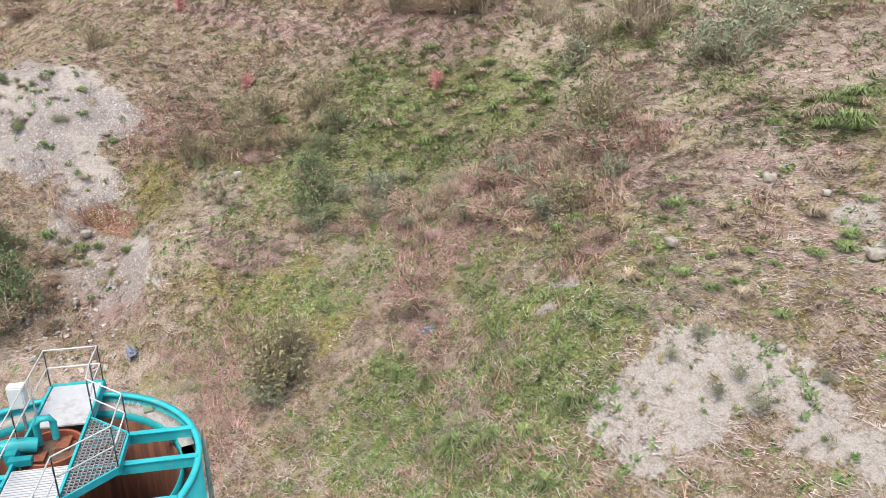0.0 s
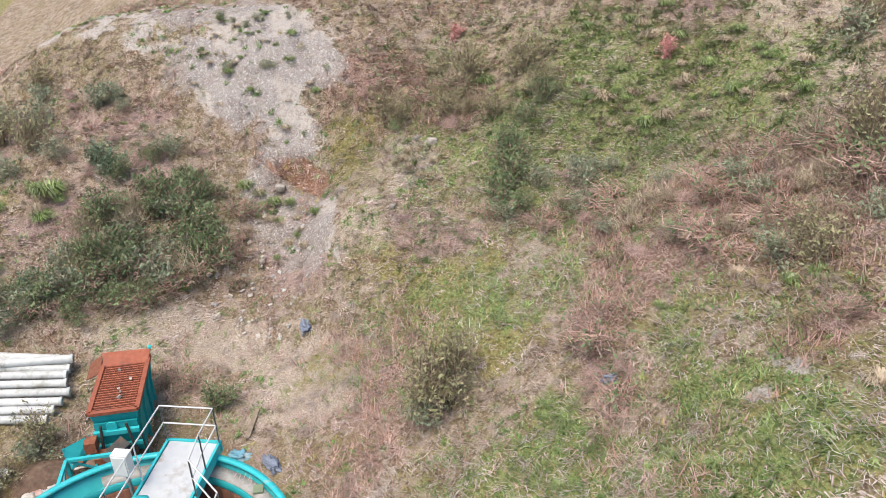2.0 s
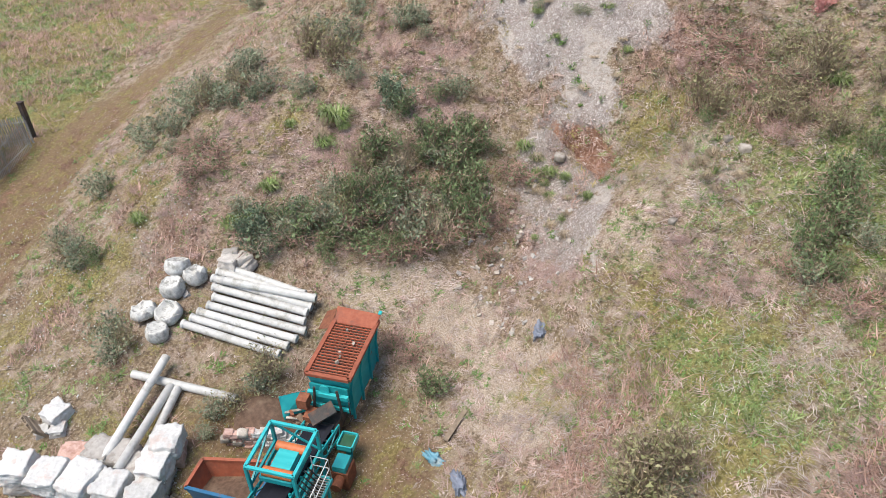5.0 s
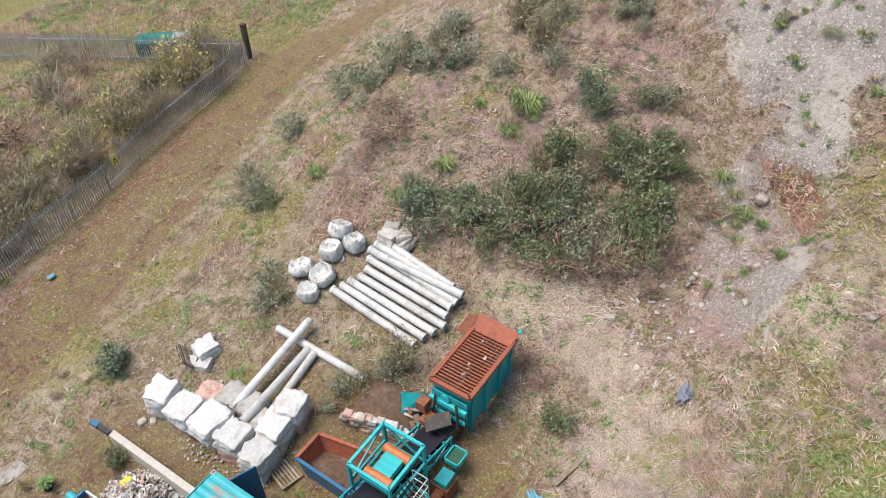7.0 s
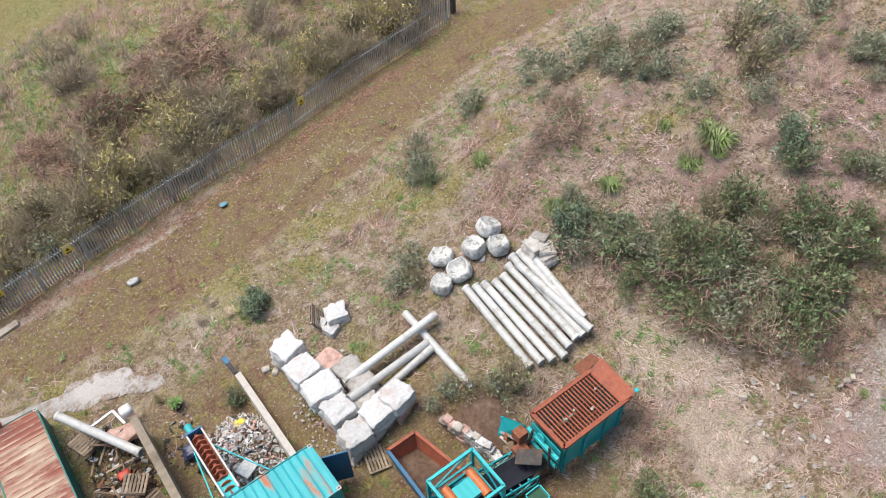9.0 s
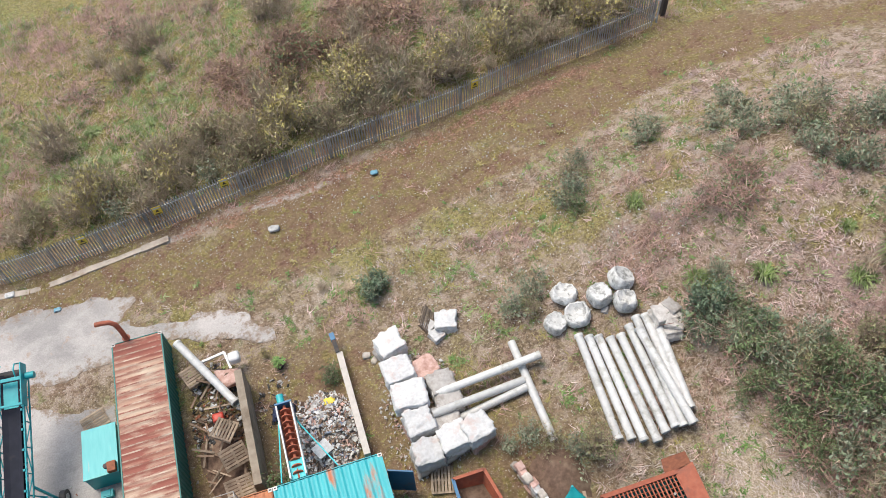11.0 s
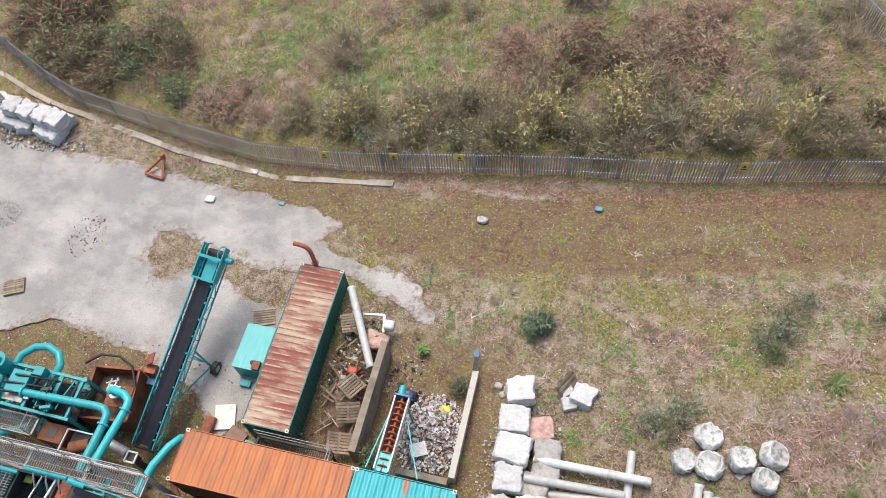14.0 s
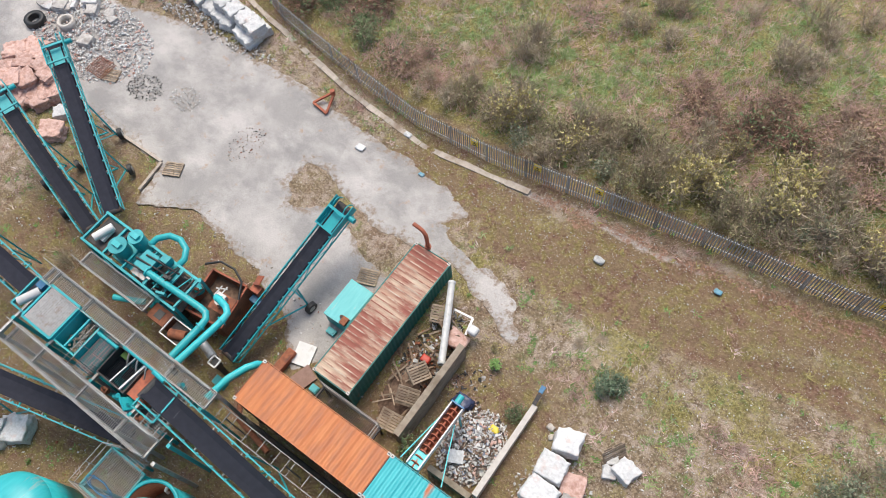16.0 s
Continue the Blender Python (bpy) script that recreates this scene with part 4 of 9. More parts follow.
# exhaust on the green container
ex = thing("exhaust_pipe", "bent rusty exhaust pipe standing on the container roof edge", "pipe", (0.75, 9.2, 2.6))
part("pipe", Mesh().tube([(0.75, 9.25, 2.2), (0.75, 9.25, 3.4), (0.7, 9.27, 3.9), (0.5, 9.3, 4.15), (0.2, 9.32, 4.22), (-0.15, 9.34, 4.22)], 0.12, 12), RED_RUST, ex)
part("flange", Mesh().tube([(0.75, 9.25, 2.6), (0.75, 9.25, 2.66)], 0.2, 12), RED_RUST, ex)

# fuel tank beside the container
ft = thing("fuel_tank", "turquoise rectangular steel fuel tank on the concrete yard", "tank", (-1.25, 4.3, gz(-1.25, 4.3)))
z = gz(-1.25, 4.3)
part("body", Mesh().span(-2.0, -0.5, 3.05, 5.5, z, z + 1.2), TEAL, ft)
part("lid", Mesh().span(-2.04, -0.46, 3.01, 5.54, z + 1.2, z + 1.27), CYAN, ft)
part("filler_cap", Mesh().tube([(-1.0, 3.4, z + 1.27), (-1.0, 3.4, z + 1.38)], 0.12, 12), DARK, ft)
part("pump_box", Mesh().span(-0.9, -0.52, 3.02, 3.5, z + 1.27, z + 1.5), RUSTY, ft)
solo("toolbox", Mesh().span(-1.7, -1.15, 2.45, 2.8, gz(-1.4, 2.6), gz(-1.4, 2.6) + 0.3).span(-1.6, -1.25, 2.5, 2.75, gz(-1.4, 2.6) + 0.3, gz(-1.4, 2.6) + 0.34), TEAL, "small turquoise steel box on the yard", "box", (-1.4, 2.6, gz(-1.4, 2.6)))
solo("toolbox", Mesh().span(-0.15, 0.35, -0.75, -0.35, 0.4, 0.8).span(-0.1, 0.3, -0.7, -0.4, 0.8, 0.86), TEAL, "small turquoise steel box beside the landing", "box", (0.1, -0.55, 0.4))


def leaning(name, c, s, ang, tilt, material, label, category):
    m = Euler((radians(tilt), 0, radians(ang))).to_matrix()
    return solo(name, Mesh().box(c, s, m), material, label, category, c)


leaning("board", (-1.9, 0.7, 0.12), (1.1, 1.3, 0.05), 15, 6, WHITE, "white sheet board lying on the yard", "board")
leaning("board", (-1.0, -0.35, 0.16), (1.0, 1.2, 0.06), -20, 8, mat("brown_board", (0.25, 0.15, 0.12), (0.32, 0.2, 0.16), 4), "brown sheet board lying by the container", "board")
rb = thing("scrap_cabinet", "rust-red steel cabinet lying by the conveyor", "scrap", (-2.5, -0.2, 0.1))
part("case", Mesh().span(-2.75, -2.25, -0.9, 0.5, 0.0, 0.45), RED_RUST, rb)
part("door", Mesh().span(-2.72, -2.28, -0.85, 0.45, 0.45, 0.48), RUSTY, rb)

# ---- pallets


def make_pallet():
    root = thing("pallet", "grey weathered wooden pallet", "pallet", (0, 0, 0))
    for i in range(7):
        part("slat", Mesh().span(-0.6, 0.6, -0.5 + i * 0.15, -0.5 + i * 0.15 + 0.1, 0.12, 0.142), WOOD, root)
    for x in (-0.55, 0, 0.55):
        part("bearer", Mesh().span(x - 0.05, x + 0.05, -0.5, 0.5, 0.02, 0.118), WOOD, root)
    for y in (-0.45, 0.45):
        part("bottom_slat", Mesh().span(-0.6, 0.6, y - 0.05, y + 0.05, 0.0, 0.019), WOOD, root)
    return root


pallet_ = make_pallet()
pallet_["group"] = "scattered pallets"
PALLETS = [(-1.75, 6.45, 0, 20, 0, 0), (13.4, -2.35, 0, 75, 0, 0), (3.55, 6.6, 0.75, 25, 12, 8), (4.75, 0.35, 0.9, 8, 20, 4), (4.75, 1.9, 0.9, 18, 34, 6), (4.5, 3.2, 0.95, 65, 14, 20), (15.0, 5.2, 0.3, 60, 60, 0), (-26.8, 8.6, 0, 20, 0, 0)]
for i, (x, y, dz, a, tx, ty) in enumerate(PALLETS):
    m = pose(x, y, gz(x, y) + 0.06 + dz, tx, ty, a)
    if i == 0:
        pallet_.matrix_basis = m
    else:
        copy_thing(pallet_, m)
bp_ = make_pallet()
bp_["label"], bp_["group"] = "pale pallet with black bars lying on the yard", "scattered pallets"
bp_.matrix_basis = pose(-17.2, 5.4, gz(-17.2, 5.4) + 0.08, 0, 0, 25)

# ---- conveyors


def conveyor(label, tail, head, w, legs=(0.55,), wheels=True, material=TEAL, hood=1.6, letter=False):
    a, b = Vector(tail), Vector(head)
    d = (b - a).normalized()
    side = Vector((0, 0, 1)).cross(d).normalized()
    up = d.cross(side)
    L = (b - a).length
    root = thing("conveyor", label, "conveyor", (a.x, a.y, gz(a.x, a.y)))

    def P(s, t, h=0.0):
        return a + d * s + side * t + up * h
    bw = w * 0.36
    m = Mesh()
    prof = [(-bw, 0.10), (-bw * 0.45, 0.0), (bw * 0.45, 0.0), (bw, 0.10)]
    m.add([P(s, t, h) for s in (0, L) for t, h in prof], [(i, i + 1, i + 5, i + 4) for i in range(3)])
    m.add([P(s, t, h - 0.03) for s in (0, L) for t, h in prof], [(i + 4, i + 5, i + 1, i) for i in range(3)])
    m.add([P(s, t, -0.35) for s in (0, L) for t in (-bw, bw)], [(0, 1, 3, 2)])
    part("belt", m, BELT, root, "black rubber belt")
    for sg in (-1, 1):
        f = Mesh()
        t = sg * w / 2
        f.beam(P(0, t, 0.12), P(L, t, 0.12), 0.06, 0.16, up)
        f.beam(P(0, t, -0.45), P(L, t, -0.45), 0.05, 0.08, up)
        k = max(2, int(L / 1.1))
        for i in range(k):
            s0, s1 = L * i / k, L * (i + 1) / k
            f.beam(P(s0, t, -0.45), P(s0, t, 0.12), 0.045)
            f.beam(P(s0, t, -0.45 if i % 2 else 0.12), P(s1, t, 0.12 if i % 2 else -0.45), 0.04)
        part("side_frame", f, material, root)
        f = Mesh()
        for i in range(int(L / 0.9)):
            f.box(P(0.5 + i * 0.9, sg * (w / 2 - 0.06), 0.2), (0.09, 0.09, 0.12), Matrix((d, side, up)).transposed())
        part("roller_bracket", f, material, root)
    for i in range(int(L / 1.8)):
        part("roller", Mesh().tube([P(0.8 + i * 1.8, -w / 2 + 0.05, -0.08), P(0.8 + i * 1.8, w / 2 - 0.05, -0.08)], 0.05, 8), STEEL, root)
    part("head_pulley", Mesh().tube([P(L, -w * 0.42, -0.15), P(L, w * 0.42, -0.15)], 0.2, 14), DARK, root)
    part("tail_pulley", Mesh().tube([P(0, -w * 0.42, -0.15), P(0, w * 0.42, -0.15)], 0.18, 14), DARK, root)
    if hood:
        hd = Mesh()
        for sg in (-1, 1):
            hd.beam(P(L - hood, sg * w * 0.55, 0.2), P(L + 0.35, sg * w * 0.55, 0.2), 0.05, 0.55, up)
        hd.beam(P(L - hood, 0, 0.42), P(L - hood + 0.1, 0, 0.42), w * 1.05, 0.08, up)
        hd.beam(P(L - 0.45, 0, 0.45), P(L - 0.3, 0, 0.45), w * 1.1, 0.08, up)
        hd.beam(P(L - hood, 0, 0.05), P(L - 0.4, 0, 0.05), w * 0.95, 0.02, up)
        part("head_guard", hd, material, root)
        g = Mesh()
        for sg in (-1, 1):
            g.tube([P(L - 0.3, sg * w * 0.35, 0.45), P(L, sg * w * 0.35, 0.62), P(L + 0.3, sg * w * 0.35, 0.5), P(L + 0.42, sg * w * 0.35, 0.1)], 0.035, 6)
        part("guard_hoop", g, material, root)
        part("drive_motor", Mesh().tube([P(L - 0.25, -w * 0.6, 0.1), P(L - 0.25, -w * 0.6 - 0.4, 0.1)], 0.16, 12), material, root)
    for f in legs:
        s = L * f
        for sg in (-1, 1):
            c = P(s, sg * w / 2, -0.45)
            o = side * sg * 0.35
            g0 = Vector((c.x + o.x, c.y + o.y, 0))
            g0.z = gz(g0.x, g0.y)
            part("leg", Mesh().beam(c, g0 + Vector((0, 0, 0.3)), 0.09).beam(P(max(s - 2.6, 0.2), sg * w / 2, -0.45), g0 + Vector((0, 0, 0.5)), 0.07), material, root)
            if wheels:
                wh = part("wheel", Mesh().tube([g0 + Vector((0, 0, 0.38)) + side * sg * 0.1, g0 + Vector((0, 0, 0.38)) + side * sg * 0.36], 0.38, 18), BLACK, root, "black rubber tyre")
                part("rim", Mesh().tube([g0 + Vector((0, 0, 0.38)) + side * sg * 0.355, g0 + Vector((0, 0, 0.38)) + side * sg * 0.375], 0.2, 14), STEEL, wh)
        c1, c2 = P(s, -w / 2, -0.45), P(s, w / 2, -0.45)
        gl = gz(c1.x, c1.y)
        part("cross_brace", Mesh().beam((c1.x, c1.y, gl + 0.9), (c2.x, c2.y, gl + 0.9), 0.08).beam((c1.x, c1.y, gl + 0.9), c2, 0.05), material, root)
    if letter:
        for i in range(4):
            part("lettering_bar", Mesh().beam(P(L * 0.52 + i * 0.28, -w / 2 - 0.035, 0.12), P(L * 0.52 + i * 0.28 + 0.2, -w / 2 - 0.035, 0.12), 0.01, 0.1, up), WHITE, root)
    return root


conveyor("long turquoise conveyor with a black belt leaning over the yard", (-4.95, -1.9, 1.1), (-4.05, 8.0, 4.1), 1.15, (0.5,), letter=True)
conveyor("turquoise stacking conveyor with a black belt", (-16.3, 0.6, 2.4), (-26.6, 6.6, 4.9), 1.2, (0.35, 0.62), letter=True)
conveyor("turquoise stacking conveyor with a black belt", (-16.6, -0.9, 2.4), (-26.6, 2.0, 4.9), 1.2, (0.35, 0.62))
conveyor("outgoing turquoise conveyor with a wide black belt", (-12.6, -5.55, 5.6), (-25.5, -4.9, 7.5), 1.45, (0.5, 0.85), wheels=False)
conveyor("dark-belted turquoise conveyor under the walkway", (-5.2, -8.1, 3.2), (-20.0, -12.0, 6.3), 1.5, (0.5, 0.8), wheels=False)
conveyor("inclined turquoise feed conveyor with a wide black belt", (17.9, -7.0, 3.3), (-4.3, -5.65, 6.6), 1.45, (0.25, 0.5, 0.75), wheels=False, hood=0.0)

# ---- railings, gratings and walkways


def railing(root, pts, h=1.05, material=STEEL, step=1.3):
    pts = [Vector(p) for p in pts]
    for a, b in zip(pts, pts[1:]):
        L = (b - a).length
        k = max(1, round(L / step))
        for i in range(k + 1):
            p = a + (b - a) * (i / k)
            part("rail_post", Mesh().tube([p, p + Vector((0, 0, h))], 0.02, 6), material, root)
        for f in (0.52, 1.0):
            part("handrail", Mesh().tube([a + Vector((0, 0, h * f)), b + Vector((0, 0, h * f))], 0.02, 6), material, root)


def grating(x0, x1, y0, y1, z, gap=0.11, cross=0.4, along_x=True):
    """Open bar grating."""
    m = Mesh()
    if along_x:
        for i in range(int((x1 - x0) / gap) + 1):
            m.span(x0 + i * gap, x0 + i * gap + 0.024, y0, y1, z - 0.04, z)
        for i in range(int((y1 - y0) / cross) + 1):
            m.span(x0, x1, y0 + i * cross, y0 + i * cross + 0.022, z - 0.05, z - 0.01)
    else:
        for i in range(int((y1 - y0) / gap) + 1):
            m.span(x0, x1, y0 + i * gap, y0 + i * gap + 0.024, z - 0.04, z)
        for i in range(int((x1 - x0) / cross) + 1):
            m.span(x0 + i * cross, x0 + i * cross + 0.022, y0, y1, z - 0.05, z - 0.01)
    return m


def frame_rect(x0, x1, y0, y1, z, w=0.1, h=0.18):
    return Mesh().beam((x0, y0, z), (x1, y0, z), w, h).beam((x0, y1, z), (x1, y1, z), w, h).beam((x0, y0, z), (x0, y1, z), w, h).beam((x1, y0, z), (x1, y1, z), w, h)


# landing between the containers
la = thing("landing", "dark steel grating landing with handrails between the containers", "platform", (3.0, -0.7, 0.6))
part("deck", grating(0.9, 4.7, -1.15, -0.3, 2.0), DARK, la)
part("frame", frame_rect(0.9, 4.7, -1.15, -0.3, 1.93), DARK, la)
railing(la, [(0.9, -0.3, 2.0), (4.7, -0.3, 2.0), (4.7, -1.15, 2.0)])
for x in (1.0, 4.6):
    part("leg", Mesh().span(x - 0.05, x + 0.05, -0.4, -0.3, gz(x, -0.3), 1.9), DARK, la)

# ---- screening tower
ZW = 6.3
st = thing("screening_tower", "grey steel screening tower with gratings, handrails and turquoise machinery", "screening plant", (-7.5, -5.9, gz(-7.5, -5.9)))
for x0, x1, y0, y1 in ((-13.3, -1.6, -4.85, -3.98), (-12.3, -2.3, -8.15, -7.2)):
    part("walkway_deck", grating(x0, x1, y0, y1, ZW), GRATE, st)
    part("walkway_frame", frame_rect(x0, x1, y0, y1, ZW - 0.14), STEEL, st)
    railing(st, [(x0, y0, ZW), (x1, y0, ZW)])
    railing(st, [(x0, y1, ZW), (x1, y1, ZW)])
for x0, x1 in ((-8.3, -7.3), (-3.6, -2.4)):
    part("cross_deck", grating(x0, x1, -7.2, -4.85, ZW + 0.02, along_x=False), GRATE, st)
railing(st, [(-8.3, -7.1, ZW + 0.02), (-8.3, -4.95, ZW + 0.02)])
railing(st, [(-7.3, -7.1, ZW + 0.02), (-7.3, -4.95, ZW + 0.02)])
for x in (-13.0, -10.4, -7.2, -4.4, -1.8):
    for y in (-8.1, -7.1, -4.95, -4.0):
        part("column", Mesh().span(x - 0.09, x + 0.09, y - 0.09, y + 0.09, gz(x, y) - 0.1, ZW - 0.2), TEAL if y in (-7.1, -4.95) else STEEL, st)
for x in (-13.0, -10.4, -7.2, -4.4):
    for y in (-7.1, -4.95):
        part("brace", Mesh().beam((x, y, 1.0), (x + 2.7, y, ZW - 0.5), 0.07), TEAL, st)
    part("cross_beam", Mesh().beam((x, -8.1, ZW - 0.35), (x, -4.0, ZW - 0.35), 0.14, 0.2), STEEL, st)
# louvred deck over the drive
lv = Mesh()
for i in range(15):
    lv.box((-11.95 + i * 0.13, -5.75, ZW + 0.55), (0.1, 1.9, 0.02), Euler((0, radians(25), 0)).to_matrix())
part("louvre_deck", lv, STEEL, st)
part("louvre_frame", frame_rect(-12.1, -10.0, -6.75, -4.75, ZW + 0.5, 0.12, 0.2), TEAL, st)
part("drive_frame", frame_rect(-13.3, -12.1, -6.6, -4.85, ZW + 0.25, 0.1, 0.2), TEAL, st)
part("drive_motor", Mesh().tube([(-12.9, -6.35, ZW + 0.5), (-12.4, -5.3, ZW + 0.5)], 0.24, 14), WHITE, st, "white electric motor")
part("gearbox", Mesh().span(-12.75, -12.3, -5.25, -4.9, ZW + 0.2, ZW + 0.7), BLUE, st)
# stone hopper
hp = part("stone_hopper", Mesh().span(-9.98, -9.9, -6.7, -4.8, ZW - 1.2, ZW + 0.4).span(-8.5, -8.42, -6.7, -4.8, ZW - 1.2, ZW + 0.4).span(-9.9, -8.5, -6.7, -6.62, ZW - 1.2, ZW + 0.4).span(-9.9, -8.5, -4.88, -4.8, ZW - 1.2, ZW + 0.4).beam((-9.25, -6.6, ZW + 0.3), (-9.25, -4.9, ZW + 0.3), 0.1, 0.12), TEAL, st)
hm = Mesh()
for i in range(260):
    x, y = -9.85 + 1.3 * rng.rand(), -6.55 + 1.6 * rng.rand()
    s = 0.05 + 0.09 * rng.rand()
    hm.box((x, y, ZW - 0.6 + 0.25 * rng.rand()), (s, s * 0.8, s * 0.7), Euler(rng.rand(3) * 3).to_matrix())
tagged(part("stone", hm, STONE, hp), kind="stuff")
# vibrating screen
vs = part("screen_box", Mesh().span(-7.15, -7.07, -6.6, -4.95, ZW - 1.6, ZW + 0.1).span(-5.3, -5.22, -6.6, -4.95, ZW - 1.6, ZW + 0.1).span(-7.07, -5.3, -6.6, -6.52, ZW - 1.6, ZW + 0.1).span(-7.07, -5.3, -5.03, -4.95, ZW - 1.6, ZW + 0.1), DARK, st)
part("screen_mesh", grating(-7.07, -5.3, -6.52, -5.03, ZW - 0.5, 0.1, 0.25), BELT, vs)
part("crossbar", Mesh().beam((-6.2, -6.55, ZW + 0.1), (-6.0, -5.0, ZW + 0.1), 0.06).beam((-5.5, -6.55, ZW + 0.15), (-5.3, -5.0, ZW + 0.15), 0.09), WHITE, vs)
part("moss", Mesh().box((-6.8, -5.2, ZW - 0.4), (0.4, 0.3, 0.12)), LEAF_B, vs)
part("feed_box", Mesh().span(-5.2, -4.2, -6.5, -4.95, ZW - 0.9, ZW - 0.1), RED_RUST, st)
part("chute", Mesh().beam((-4.9, -7.0, ZW + 0.1), (-4.6, -6.3, ZW - 0.9), 0.7, 0.12), TEAL, st)
for y, x0, x1 in ((-4.72, -6.6, -4.6), (-4.95, -8.2, -6.8)):
    part("spray_bar", Mesh().tube([(x0, y - 0.2, ZW + 0.6), (x1, y - 0.2, ZW + 0.6)], 0.09, 10), TEAL, st)
for x in (-6.2, -5.6, -5.0):
    part("hose", Mesh().tube([(x, -4.9, ZW + 0.6), (x + 0.1, -5.2, ZW + 0.5), (x + 0.12, -5.5, ZW + 0.1)], 0.045, 7), STEEL, st)
part("valve", Mesh().tube([(-4.6, -4.95, ZW + 0.5), (-3.9, -5.0, ZW + 0.3)], 0.14, 10), CYAN, st)
part("under_floor", Mesh().span(-10.4, -4.4, -7.1, -4.95, 2.6, 2.72), DARK, st)
part("under_chute", Mesh().add([(-9.8, -6.8, 4.9), (-5.3, -6.8, 4.9), (-5.3, -4.95, 4.9), (-9.8, -4.95, 4.9), (-8, -6.2, 2.8), (-6.6, -6.2, 2.8), (-6.6, -5.5, 2.8), (-8, -5.5, 2.8)],
                              [(0, 1, 5, 4), (1, 2, 6, 5), (2, 3, 7, 6), (3, 0, 4, 7)]), TEAL, st)

for i, (x, y) in enumerate(((-4.9, -6.9), (-4.5, -7.3), (-3.9, -7.0), (-4.3, -4.4), (-3.4, -4.7), (-5.6, -6.9), (-6.4, -7.0), (-3.2, -6.9))):
    part("fitting", Mesh().tube([(x, y, ZW - 0.9), (x, y, ZW - 0.1), (x + 0.25, y + 0.1, ZW + 0.1)], 0.07 + 0.03 * (i % 3), 9).box((x, y, ZW - 0.5), (0.3, 0.26, 0.24)), (TEAL, CYAN, RUSTY, DARK)[i % 4], st)
part("head_frame", frame_rect(-4.4, -3.0, -6.75, -5.15, ZW + 0.12, 0.08, 0.12), TEAL, st)
for i in range(7):
    x = -4.6 + 0.45 * i
    part("cross_tie", Mesh().beam((x, -7.15, ZW - 0.3), (x, -6.7, ZW - 0.3), 0.05).beam((x, -5.1, ZW - 0.3), (x, -4.85, ZW - 0.3), 0.05), STEEL, st)

# walkway bridge to the open tank, and the tank
tb = thing("tank_platform", "grey grating platform with handrails beside the open tank", "platform", (-3.4, -9.6, gz(-3.4, -9.6)))
tagged(part("deck", grating(-4.5, -2.3, -10.9, -8.8, 5.0), GRATE, tb), kind="stuff")
part("frame", frame_rect(-4.5, -2.3, -10.9, -8.8, 4.88), TEAL, tb)
part("step_deck", grating(-3.5, -2.3, -8.8, -8.15, 5.5, along_x=False), GRATE, tb)
railing(tb, [(-4.5, -8.8, 5.0), (-4.5, -10.9, 5.0), (-2.3, -10.9, 5.0)])
railing(tb, [(-4.5, -8.8, 5.0), (-3.5, -8.4, 5.3), (-3.5, -8.15, 5.5)])
for x in (-4.4, -2.4):
    for y in (-10.8, -8.9):
        part("leg", Mesh().span(x - 0.07, x + 0.07, y - 0.07, y + 0.07, gz(x, y) - 0.1, 4.85), TEAL, tb)
part("hose_coil", Mesh().tube([(-3.6 + 0.5 * math.cos(a * 0.7) * (1 + 0.05 * a), -10.4 + 0.25 * math.sin(a * 0.7), 5.05 + 0.01 * a) for a in range(22)], 0.03, 6), BLUE, tb)


def open_tank(c, r, z0, z1, label):
    root = thing("open_tank", label, "tank", (c[0], c[1], z0))
    part("shell", Mesh().ring(c, r - 0.05, r, z0, z1), CYAN, root)
    part("rim", Mesh().ring(c, r - 0.1, r + 0.08, z1, z1 + 0.08), TEAL, root)
    part("lining", Mesh().ring(c, r - 0.09, r - 0.06, z0 + 0.1, z1 - 0.02), RUSTY, root)
    part("sludge", Mesh().disc((c[0], c[1], z1 - 2.2), r - 0.09), SOIL, root)
    return root


ot = open_tank((-0.95, -9.75), 1.3, gz(-0.95, -9.7) - 0.1, 4.9, "open turquoise steel tank with a rusty inside")
part("inlet_pipe", Mesh().tube([(-2.4, -10.7, 5.3), (-1.6, -10.5, 5.35), (-0.8, -10.8, 5.2), (0.0, -11.4, 5.0)], 0.17, 12), CYAN, ot)
part("overflow", Mesh().tube([(-1.15, -8.55, 4.6), (-1.15, -8.75, 4.5), (-1.15, -8.8, 4.1)], 0.09, 10), WHITE, ot)
dt = thing("domed_tank", "turquoise domed steel tank beside the plant", "tank", (-6.2, -13.8, gz(-6.2, -13.8)))
zt = gz(-6.2, -13.8)
part("shell", Mesh().ring((-6.2, -13.8), 1.95, 2.0, zt - 0.1, 4.9), CYAN, dt)
part("dome", Mesh().tube([(-6.2, -13.8, 4.9), (-6.2, -13.8, 5.3), (-6.2, -13.8, 5.6), (-6.2, -13.8, 5.75)], [2.0, 1.85, 1.2, 0.2], 40), CYAN, dt)

